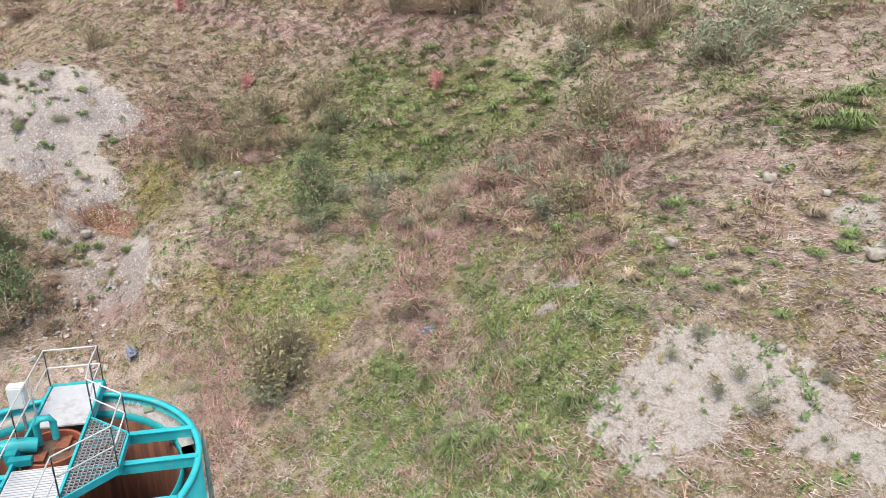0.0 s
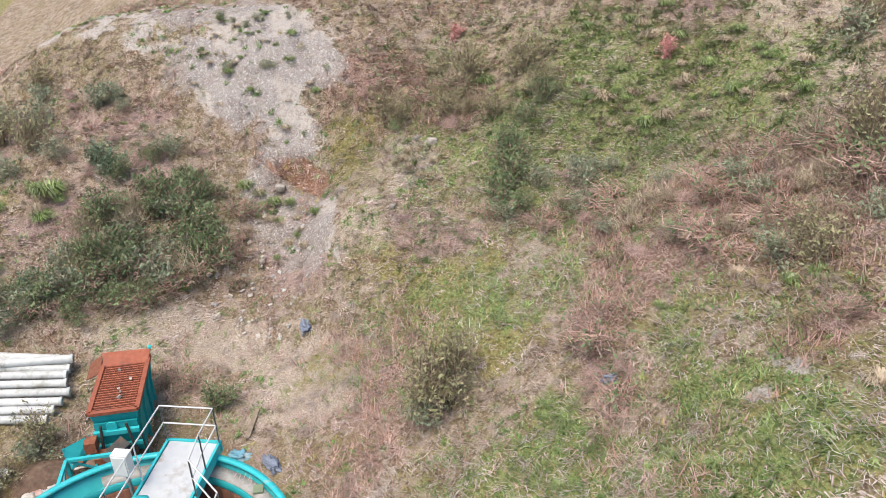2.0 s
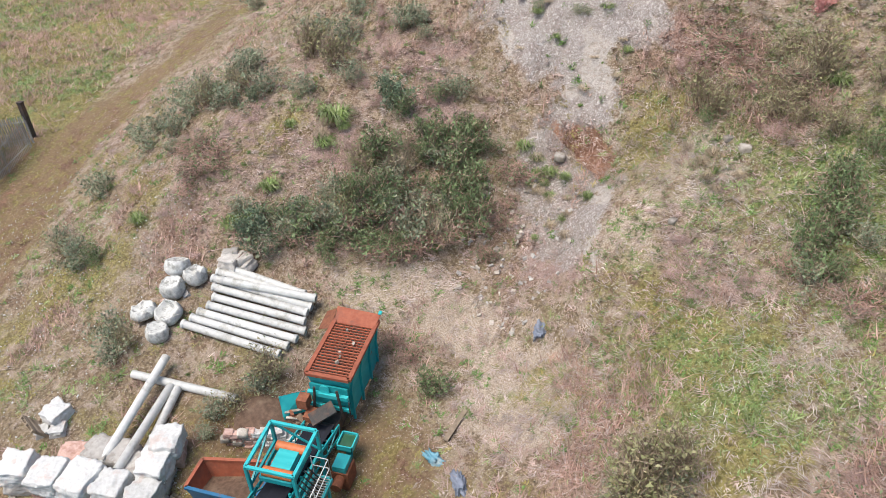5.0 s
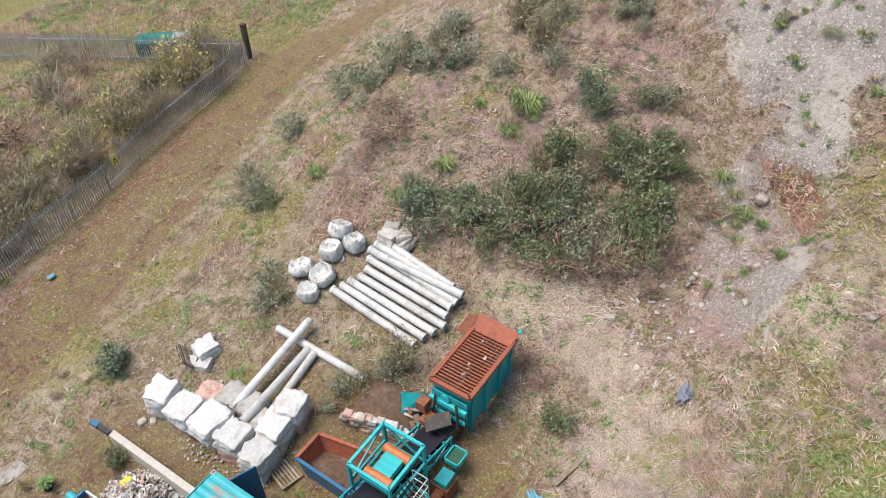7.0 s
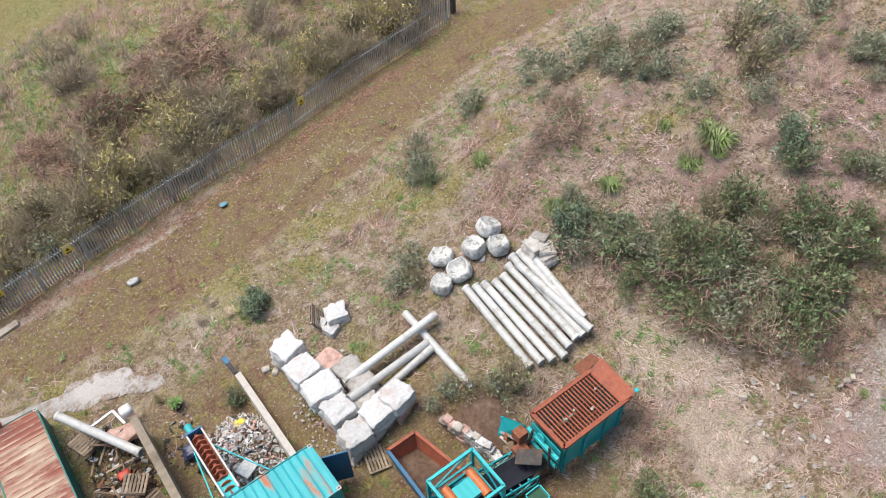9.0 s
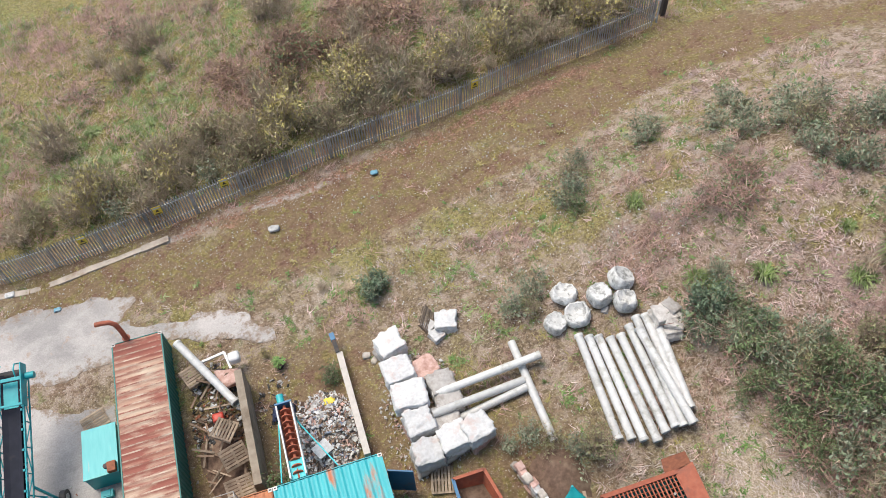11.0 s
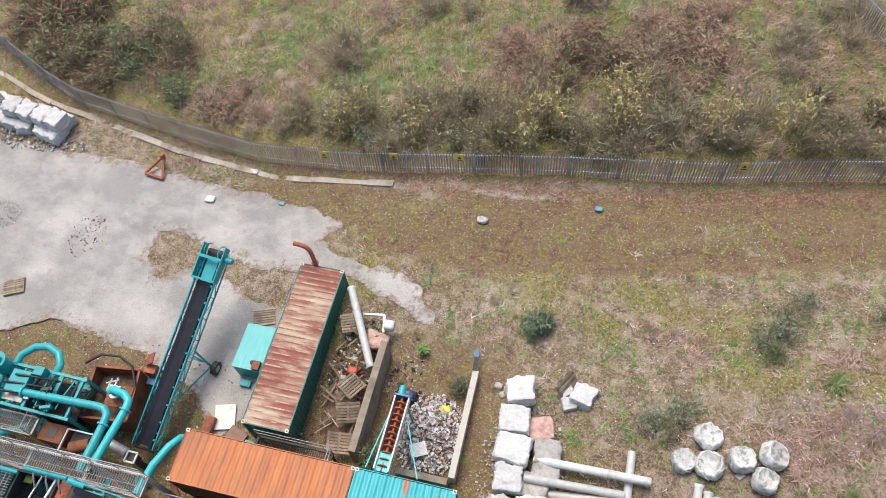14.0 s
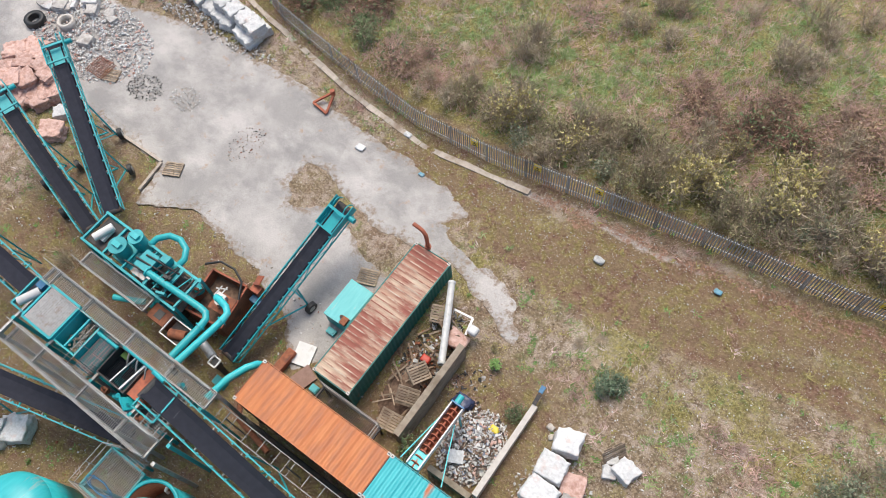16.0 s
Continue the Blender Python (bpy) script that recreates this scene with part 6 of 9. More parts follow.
part("apron_plate", Mesh().add([(22.0, hy0 + 0.02, hz + 0.03), (22.65, hy0 - 0.1, hz + 0.28), (22.75, hy1 + 0.1, hz + 0.28), (22.0, hy1 - 0.02, hz + 0.03)], [(0, 1, 2, 3)]).add([(22.0, hy0 + 0.02, hz), (22.65, hy0 - 0.1, hz + 0.25), (22.75, hy1 + 0.1, hz + 0.25), (22.0, hy1 - 0.02, hz)], [(3, 2, 1, 0)]), RED_RUST, fh)
part("side_flap", Mesh().add([(21.6, hy1 + 0.05, hz), (22.7, hy1 + 0.1, hz + 0.2), (22.9, hy1 + 0.75, hz - 0.3), (21.9, hy1 + 0.8, hz - 0.5)], [(0, 1, 2, 3)]).add([(21.6, hy1 + 0.05, hz - 0.03), (22.7, hy1 + 0.1, hz + 0.17), (22.9, hy1 + 0.75, hz - 0.33), (21.9, hy1 + 0.8, hz - 0.53)], [(3, 2, 1, 0)]), RUSTY, fh)
part("corner_tip", Mesh().box((22.72, hy0 - 0.05, hz + 0.3), (0.18, 0.14, 0.1)), CYAN, fh)
for i in range(7):
    x, y = hx0 + 0.5 + 2.6 * rng.rand(), hy0 + 0.4 + 1.1 * rng.rand()
    s = 0.08 + 0.08 * rng.rand()
    part("caught_stone", Mesh().box((x, y, hz + 0.05), (s, s, s * 0.8), Euler(rng.rand(3) * 3).to_matrix()), STONE, fh)
part("front_panel", Mesh().span(18.72, 18.8, -7.9, -6.2, hz - 1.5, hz - 0.5), TEAL, fh)
part("front_beam", Mesh().beam((18.6, -7.95, hz - 0.9), (18.6, -6.15, hz - 0.9), 0.16, 0.2).beam((18.6, -7.95, hz - 1.6), (18.6, -6.15, hz - 1.6), 0.12, 0.16), CYAN, fh)
for ya, yb in ((-7.5, -7.7), (-6.5, -6.4)):
    part("ram", Mesh().tube([(18.55, ya, hz - 0.5), (18.4, yb, hz - 1.95)], 0.06, 8), DARK, fh)
part("drive_wheel", Mesh().tube([(18.66, -6.9, hz - 0.62), (18.6, -6.9, hz - 0.62)], 0.22, 16), CYAN, fh)
part("belt_feeder", Mesh().span(17.6, 22.0, -7.6, -6.5, gh + 0.2, gh + 0.75), DARK, fh)
part("gearbox", Mesh().span(18.0, 18.5, -6.3, -5.85, gh + 1.3, gh + 1.8).span(17.7, 18.3, -6.7, -6.2, gh + 0.8, gh + 1.2), RUSTY, fh)
part("motor_plate", Mesh().beam((18.3, -7.4, gh + 1.5), (17.6, -6.6, gh + 1.2), 0.7, 0.06), DARK, fh)
part("wing_plate", Mesh().add([(18.6, -6.0, hz - 0.9), (18.2, -5.0, hz - 1.1), (17.8, -5.2, hz - 1.9), (18.4, -6.1, hz - 1.9)], [(0, 1, 2, 3)]).add([(18.64, -6.0, hz - 0.9), (18.24, -5.0, hz - 1.1), (17.84, -5.2, hz - 1.9), (18.44, -6.1, hz - 1.9)], [(3, 2, 1, 0)]).beam((18.2, -5.0, hz - 1.1), (18.1, -5.1, gh), 0.08), TEAL, fh)
part("side_chain", Mesh().tube([(18.5, -8.0, hz - 1.0), (18.3, -8.1, hz - 1.8), (18.2, -8.0, gh + 0.6)], 0.03, 6), DARK, fh)
# bin and drive on the hopper's other side
bn = thing("drip_tray", "turquoise steel tray with green water in it", "tray", (17.3, -8.3, gz(17.3, -8.3)))
zb = 3.1
part("tray", Mesh().span(16.9, 17.7, -8.65, -7.95, zb, zb + 0.05).span(16.9, 16.95, -8.65, -7.95, zb, zb + 0.3).span(17.65, 17.7, -8.65, -7.95, zb, zb + 0.3).span(16.9, 17.7, -8.65, -8.6, zb, zb + 0.3).span(16.9, 17.7, -8.0, -7.95, zb, zb + 0.3), CYAN, bn)
part("water", Mesh().span(16.95, 17.65, -8.6, -8.0, zb + 0.05, zb + 0.18), mat("green_water", (0.03, 0.09, 0.05), (0.04, 0.11, 0.06), 2, 0.15), bn)
part("stand", Mesh().span(17.2, 17.4, -8.4, -8.2, gz(17.3, -8.3) - 0.1, zb), TEAL, bn)
dv = thing("drive_unit", "turquoise and rust drive unit beside the feed conveyor", "drive", (16.3, -8.4, gz(16.3, -8.4)))
zd = gz(16.3, -8.4) - 0.1
part("housing", Mesh().span(15.9, 16.7, -8.8, -8.1, zd, zd + 1.0), RUSTY, dv)
part("cover", Mesh().span(15.95, 16.65, -8.7, -8.15, zd + 1.0, zd + 1.3), TEAL, dv)
part("motor", Mesh().tube([(15.9, -8.45, zd + 0.7), (15.4, -8.45, zd + 0.7)], 0.22, 14), RUSTY, dv)

# overband gantry
gt = thing("magnet_gantry", "turquoise steel gantry holding a belt magnet over the conveyor", "gantry", (14.8, -6.9, gz(14.8, -6.9)))
gx0, gx1, gy0, gy1, gtop = 13.7, 15.85, -7.85, -5.95, 5.5
for x in (gx0, gx1):
    for y in (gy0, gy1):
        part("post", Mesh().span(x - 0.06, x + 0.06, y - 0.06, y + 0.06, gz(x, y) - 0.1, gtop), TEAL, gt)
part("top_frame", frame_rect(gx0, gx1, gy0, gy1, gtop, 0.12, 0.12), CYAN, gt)
for y in (gy0, gy1):
    part("mid_rail", Mesh().beam((gx0, y, 4.4), (gx1, y, 4.4), 0.09), TEAL, gt)
part("diagonal", Mesh().beam((gx0, gy1, 4.4), (gx1, gy1, gtop), 0.07).beam((gx0, gy0, gtop), (gx0, gy1, gtop - 0.02), 0.07).beam((gx1, gy0, 4.4), (gx1, gy1, gtop), 0.07), TEAL, gt)
mg = part("magnet", Mesh().span(14.1, 15.5, -7.3, -6.5, 4.55, 4.85), CYAN, gt)
for x in (14.2, 15.4):
    part("magnet_roller", Mesh().tube([(x, -7.5, 4.75), (x, -6.3, 4.75)], 0.2, 16), mat("orange_roller", (0.5, 0.13, 0.04), (0.6, 0.18, 0.06), 5, 0.5), mg)
part("magnet_frame", frame_rect(13.95, 15.65, -7.55, -6.25, 4.6, 0.08, 0.2), TEAL, gt)
for a in range(5):
    part("hose", Mesh().tube([(14.0 + 0.2 * a, -7.8, 4.6), (13.9 + 0.25 * a, -8.3, 4.2 - 0.1 * a), (14.2 + 0.2 * a, -8.4, 3.2), (14.4 + 0.2 * a, -8.1, 2.6)], 0.03, 6), BLACK, gt)
wk = thing("conveyor_walkway", "white railed grating walkway along the feed conveyor", "walkway", (12.5, -8.3, gz(12.5, -8.3)))
part("deck", grating(9.5, 15.0, -8.6, -7.9, 4.0), STEEL, wk)
part("frame", frame_rect(9.5, 15.0, -8.6, -7.9, 3.9), TEAL, wk)
railing(wk, [(9.5, -8.6, 4.0), (15.0, -8.6, 4.0), (15.0, -7.9, 4.0)], 1.1, WHITE)
for x in (9.8, 12.3, 14.8):
    part("leg", Mesh().span(x - 0.05, x + 0.05, -8.55, -8.45, gz(x, -8.5) - 0.1, 3.85), TEAL, wk)

# ---- skip with rusty inside
sk = thing("waste_skip", "blue steel skip with a rusty inside and some soil", "skip", (14.8, -4.4, gz(14.8, -4.4)))
zs = 1.95
tp = [(13.7, -5.75, 3.15), (15.75, -6.0, 3.15), (15.15, -2.85, 3.15), (13.75, -2.85, 3.15)]
bt = [(13.85, -5.4, zs), (15.5, -5.6, zs), (15.0, -3.2, zs), (13.85, -3.2, zs)]
for i, nm in enumerate(("end_wall", "side_wall", "end_wall", "side_wall")):
    j = (i + 1) % 4
    a, b, c, d = Vector(tp[i]), Vector(tp[j]), Vector(bt[j]), Vector(bt[i])
    n_ = (b - a).cross(d - a).normalized() * -0.03
    part(nm, Mesh().add([a + n_, b + n_, c + n_, d + n_], [(0, 1, 2, 3)]), BLUE, sk)
    part(nm + "_inside", Mesh().add([a - n_, b - n_, c - n_, d - n_], [(3, 2, 1, 0)]), RED_RUST, sk)
    part("rim", Mesh().beam(a, b, 0.14, 0.1), BLUE if i in (0, 3) else RED_RUST, sk)
part("floor", Mesh().add(bt, [(3, 2, 1, 0)]), BLUE, sk)
part("soil", Mesh().add([(13.8, -5.4, zs + 0.35), (15.5, -5.6, zs + 0.45), (15.05, -3.1, zs + 0.3), (13.85, -3.1, zs + 0.5), (14.5, -4.6, zs + 0.6)], [(0, 1, 4), (1, 2, 4), (2, 3, 4), (3, 0, 4)]), SOIL, sk)

# ---- bales, bags, stones


def lump(name, seed, s, material, rough=0.12, cuts=5, flat=0.8):
    """A rounded, dented block: s = width, depth, height."""
    bm = bmesh.new()
    bmesh.ops.create_cube(bm, size=1)
    bmesh.ops.subdivide_edges(bm, edges=bm.edges[:], cuts=cuts, use_grid_fill=True)
    off = Vector((seed * 7.3, seed * 3.1, seed * 1.7))
    for v in bm.verts:
        c = v.co.copy()
        ball = c.normalized() * 0.62
        p = c.lerp(ball, 1 - flat)
        k = noise.noise(c * 2.6 + off) * rough + noise.noise(c * 6.5 + off) * rough * 0.55 + noise.noise(c * 15 + off) * rough * 0.6
        p *= 1 + k
        v.co = Vector((p.x * s[0], p.y * s[1], (p.z + 0.5) * s[2]))
    for f in bm.faces:
        f.smooth = True
    me_ = bpy.data.meshes.new(name)
    bm.to_mesh(me_)
    bm.free()
    me_.materials.append(material)
    return me_


def strapped_bale(me_, x, y, z, rot, label, group, scale=1.0, strap=True, s=(1.15, 1.0, 0.85)):
    ob = new("bale", me_)
    ob.matrix_basis = pose(x, y, z, 0, 0, rot) @ Matrix.Scale(scale, 4)
    return tagged(ob, label, "bale", group)


wb = [lump("bale", i + 1, (1.3, 1.2, 0.82), BALE, 0.16, 13, 0.91) for i in range(4)]
wbig = [lump("bale", 71, (1.4, 1.25, 0.84), BALE, 0.13, 14, 0.93), lump("bale", 73, (1.6, 1.35, 0.86), BALE, 0.13, 14, 0.92)]
pb = [lump("bale", i + 11, (1.2, 1.12, 0.78), PINK, 0.11, 12, 0.95) for i in range(3)]
pbig = [lump("bale", i + 31, (1.55, 1.3, 0.85), PINK, 0.22, 14, 0.9) for i in range(3)]
gb = [lump("bale", i + 21, (1.3, 1.1, 0.85), GREYBALE, 0.16, 10, 0.92) for i in range(3)]
WL, PL, GL_ = "white compressed bale with crumbling edges", "pink compressed bale with crumbling edges", "grey-white compressed bale breaking apart"
GRP = "bales stacked by the container"
STACK = [(12.95, 4.3, 2, 15, 'w'), (14.2, 2.75, 1.6, 20, 'p'), (12.95, 2.8, 2, 5, 'W'), (13.1, 1.45, 2, -4, 'V'), (13.15, 0.1, 2, 6, 'w'), (13.1, -1.3, 2, 0, 'w'), (14.35, -1.1, 2, 6, 'w'), (14.35, 0.15, 1, 4, 'g'), (15.45, -1.1, 2, 14, 'w'), (14.7, 1.75, 1, 8, 'g'), (14.75, 0.75, 1, -6, 'g')]
for i, (x, y, tall, a, k) in enumerate(STACK):
    g0 = gz(x, y) - 0.08
    if tall == 2:
        strapped_bale((pb if i in (2, 3, 8, 4) else gb)[i % 3], x, y, g0, a + 6, PL if i in (2, 3, 8, 4) else GL_, GRP)
        g0 += 0.66
    strapped_bale({'w': wb, 'p': pb, 'g': gb, 'W': wbig, 'V': wbig[1:] * 3}[k][0 if k == 'W' else i % 3], x, y, g0, a, {'w': WL, 'p': PL, 'g': GL_, 'W': WL, 'V': WL}[k], GRP, 0.97)
for i, (x, y, k) in enumerate([(15.9, 4.75, 'h'), (15.3, 4.3, 'h'), (-11.6, -11.6, 'w'), (-12.4, -12.55, 'w'), (15.1, 4.95, 'w')]):
    strapped_bale(wb[i % 3], x, y, gz(x, y) - 0.08, (-15 + 40 * i if k == 'h' else 35), "dirty white broken bale overgrown with lichen" if k == 'h' else WL, "broken bales", 0.5 if i == 1 else 0.8 if k == 'h' else 0.45 if i == 4 else 1.2)
# bale wall by the fence
for i in range(24):
    f = (i // 2) / 11.5
    x, y = -33.2 + 13.6 * f + 0.15 * rng.randn(), 18.9 - 2.2 * f + (0.5 if i % 2 else -0.45)
    strapped_bale(wb[i % 4], x, y, gz(x, y) - 0.05, 8 * rng.randn() + 80, WL, "bale wall along the fence", 0.95)
    if i % 2 and i % 5:
        strapped_bale(wb[(i + 1) % 4], x + 0.1, y - 0.4, gz(x, y) + 0.68, 8 * rng.randn() + 80, WL, "bale wall along the fence", 0.95)
pr = np.random.RandomState(19)
for i in range(30):
    a, d = pr.rand() * 6.28, math.sqrt(pr.rand())
    x, y = -31.5 + 2.7 * d * math.cos(a), 5.4 + 2.4 * d * math.sin(a)
    strapped_bale(pbig[i % 3], x, y, gz(x, y) - 0.1 + (0.62 if i > 17 and d < 0.75 else 0), 360 * pr.rand(), PL, "heap of pink bales", 0.8 + 0.3 * pr.rand())
strapped_bale(pbig[1], -26.2, 2.9, gz(-26.2, 2.9) - 0.06, 33, PL, "heap of pink bales")
for i in range(26):
    x, y = -36.5 + 6.8 * pr.rand(), 8.6 + 4.6 * pr.rand()
    if y < 9.2 and x > -33 or math.hypot(x + 33.1, y - 10.1) < 1.2 or math.hypot(x + 35.4, y - 9) < 1.4:
        continue
    ob = strapped_bale((wb if i % 3 else gb)[i % 3], x, y, gz(x, y) - 0.15, 360 * pr.rand(), WL if i % 3 else GL_, "broken bales at the yard end", 0.55 + 0.45 * pr.rand())
strapped_bale(wb[0], -27.0, 4.4, gz(-27, 4.4) - 0.06, 47, WL, "broken bales at the yard end", 0.8)
st_me = [lump("stone", i + 41, (0.5, 0.42, 0.35), STONE, 0.2, 3, 0.6) for i in range(3)]
BAGTOP = mat("stained_bag_top", (0.48, 0.48, 0.46), (0.64, 0.64, 0.61), 4, 0.85, c3=(0.25, 0.25, 0.23), s3=3.2, at=0.57, soft=0.06, bump=0.5)


def bulk_bag(x, y, r, h, tilt, turn, torn, label):
    """A slumped bulk bag: folded sides, a rolled rim and a sunken, stained top."""
    root = thing("bulk_bag", label, "bag", (x, y, gz(x, y)), "heap of bulk bags")
    n = 36
    prof = [(0.80, -0.12), (0.97, 0.06), (1.06, 0.30), (1.05, 0.55), (0.99, 0.80), (0.93, 0.95), (0.86, 1.0), (0.80, 0.96)]
    m = Euler((radians(tilt), radians(tilt * 0.4), radians(turn))).to_matrix()

    def at(k, q, z):
        a = 2 * math.pi * k / n
        fold = 1 + 0.05 * math.sin(4 * a + turn) + 0.035 * math.sin(11 * a + 2 * turn) * (0.4 + z) + 0.05 * noise.noise(Vector((x + math.cos(a) * 2, y + math.sin(a) * 2, z * 3)))
        rag = torn * 0.28 * noise.noise(Vector((x * 3 + math.cos(a) * 2.5, math.sin(a) * 2.5, 4.0))) if z > 0.7 else 0
        p = m @ Vector((r * q * fold * math.cos(a), r * q * fold * math.sin(a), h * (z + rag)))
        return p + Vector((x, y, gz(x, y)))
    side = Mesh()
    side.add([at(k, q, z) for q, z in prof for k in range(n)], [(i * n + k, i * n + (k + 1) % n, (i + 1) * n + (k + 1) % n, (i + 1) * n + k) for i in range(len(prof) - 1) for k in range(n)], True)
    part("sack", side, BAG, root)
    cap = Mesh()
    inner = [(0.81, 0.95), (0.60, 0.94 - 0.25 * torn), (0.32, 0.92 - 0.35 * torn), (0.08, 0.94 - 0.3 * torn)]
    cap.add([at(k, q, z + 0.05 * noise.noise(Vector((k * 0.6, q * 9, x)))) for q, z in inner for k in range(n)], [(i * n + k, i * n + (k + 1) % n, (i + 1) * n + (k + 1) % n, (i + 1) * n + k) for i in range(3) for k in range(n)] + [tuple(3 * n + k for k in range(n))], True)
    part("sunken_top", cap, BAGTOP, root, "grey stained bag top")
    for k in range(4):
        a, b, c = at(k * 9, 0.95, 0.9), at(k * 9 + 2, 1.08, 0.72), at(k * 9 + 3, 1.12, 0.4)
        part("lifting_loop", Mesh().tube([a, b, c], 0.022, 6), BAG, root)
    return root


FULL, OPEN_ = "white woven bulk bag with a stained flat top", "torn white bulk bag slumped open on the grass"
for x, y, r, h, tilt, turn, torn, lb in [(20.55, 2.35, 0.56, 0.62, 4, 10, 0.1, FULL), (21.68, 2.28, 0.66, 0.55, -14, 60, 1.0, OPEN_), (21.46, 3.5, 0.66, 0.5, 16, 130, 0.9, OPEN_), (22.85, 2.65, 0.60, 0.72, 3, 200, 0.05, FULL), (23.9, 3.0, 0.62, 0.66, 24, 80, 0.2, "white woven bulk bag leaning on its neighbour"), (23.7, 1.85, 0.56, 0.66, -10, 290, 0.6, OPEN_)]:
    bulk_bag(x, y, 0.92 * r, h, tilt, turn, torn, lb)
for j, (x, y, k) in enumerate([(24.9, 0.55, 0.8), (25.15, 0.1, 0.7), (25.3, 0.7, 0.6), (25.0, -0.4, 0.6), (22.95, 2.0, 0.28)]):
    o = tagged(new("bale", gb[j % 3]), "grey broken bale overgrown with lichen beside the pipes", "bale", "broken bales")
    o.matrix_basis = pose(x, y, gz(x, y) - 0.12, 8 * j, 5, 57 * j) @ Matrix.Scale(k, 4)

# ---- white pipes


def white_pipe(label, a, b, r, group, flange=True):
    a, b = Vector(a), Vector(b)
    d = (b - a).normalized()
    root = thing("pipe", label, "pipe", ((a.x + b.x) / 2, (a.y + b.y) / 2, min(a.z, b.z) - r), group)
    m = Mesh()
    m.tube([a, b], r, 18, False)
    m.tube([b, a], r * 0.84, 18, False)
    part("barrel", m, PVC, root)
    for e, s in ((a, 1), (b, -1)):
        u = Vector((0, 0, 1))
        y = u.cross(d).normalized()
        z_ = d.cross(y)
        ring_ = [e + (y * math.cos(t * math.pi / 9) + z_ * math.sin(t * math.pi / 9)) * q for q in (r * 0.84, r) for t in range(18)]
        part("end_face", Mesh().add(ring_, [(t, (t + 1) % 18, 18 + (t + 1) % 18, 18 + t) for t in range(18)]), PVC, root)
        if flange:
            part("collar", Mesh().tube([e + d * s * 0.01, e + d * s * 0.14], r * 1.16, 18, False), PVC, root)
    return root


PR = 0.19
near = [(21.28, 1.42), (21.67, 1.16), (22.05, 0.98), (22.48, 0.68), (22.94, 0.62), (23.43, 0.85), (23.86, 1.08), (24.25, 0.98), (24.6, 0.85)]
farr = [(21.05, -3.6), (21.55, -3.8), (22.0, -4.05), (22.5, -4.3), (22.95, -4.1), (23.4, -4.05), (23.72, -4.15), (24.05, -4.05), (24.25, -3.6)]
for (a, b), (c, d) in zip(near, farr):
    white_pipe("white flanged plastic pipe lying in a row on the ground", (a, b, gz(a, b) + PR + 0.05), (c, d, gz(c, d) + PR + 0.1), PR, "row of white pipes")
white_pipe("white flanged plastic pipe lying on the row of pipes", (23.65, 0.4, gz(23.6, 0.4) + 3 * PR), (24.0, -4.3, gz(24, -4.3) + 3 * PR), PR, "row of white pipes")
for a, b, dz in (((18.4, 2.43), (18.5, -2.6), 0), ((14.15, 1.28), (19.3, 1.1), 0.4), ((13.85, 0.32), (18.3, 0.45), 0), ((14.0, -0.1), (18.3, 0.1), -0.02), ((14.4, 1.75), (15.1, 1.7), 0)):
    white_pipe("white plastic pipe lying across the bales", (*a, max(gz(*a) + PR + dz + 0.05, 3.05 if a[0] < 14.3 and dz == 0 else 0)), (*b, gz(*b) + PR + dz + 0.05), PR, "crossed white pipes", False)
white_pipe("long white pipe leaning over the timber heap", (3.0, 8.4, 2.2), (5.36, 4.15, 2.3), 0.2, "", True)
white_pipe("white pipe lying along the bale wall", (-32, 18.2, 0.1), (-26.8, 16.7, 0.1), 0.2, "", False)

# ---- walls of the dump bays
w1 = thing("bay_wall", "old rough concrete bay wall beside the timber heap", "wall", (5.75, 2.6, gz(5.75, 2.6)))
part("wall_block", Mesh().add([(5.5, -0.2, 0), (5.95, -0.2, 0), (5.95, 5.5, 0), (5.5, 5.5, 0), (5.55, -0.2, 2.75), (5.9, -0.2, 2.75), (5.95, 5.5, 2.95), (5.6, 5.5, 2.95)], [(4, 5, 6, 7), (0, 1, 5, 4), (1, 2, 6, 5), (2, 3, 7, 6), (3, 0, 4, 7)]), WALLC, w1)
w2 = thing("bay_wall", "pale concrete beam wall beside the rubble heap", "wall", (10.55, 2.4, gz(10.55, 2.4)))
part("beam", Mesh().span(10.42, 10.72, -0.3, 5.1, gz(10.5, 2) - 0.3, 2.5), PALEBEAM, w2)
part("post", Mesh().beam((10.5, 5.1, 2.5), (10.45, 6.0, 2.6), 0.2), DARK, w2, "dark steel post")
part("blue_cap", Mesh().beam((10.45, 5.75, 2.58), (10.43, 6.15, 2.62), 0.24), BLUE, w2)
w3 = thing("bay_wall", "low rough concrete wall closing the rubble bay", "wall", (9.2, -0.45, gz(9.2, -0.45)))
part("wall_block", Mesh().span(7.9, 10.4, -0.6, -0.3, gz(9, -0.4) - 0.3, 2.2), WALLC, w3)
bw_ = thing("rubble_wall", "low wall of crumbling white and pink blocks by the spoil mound", "wall", (17.0, -4.4, gz(17.0, -4.4)))
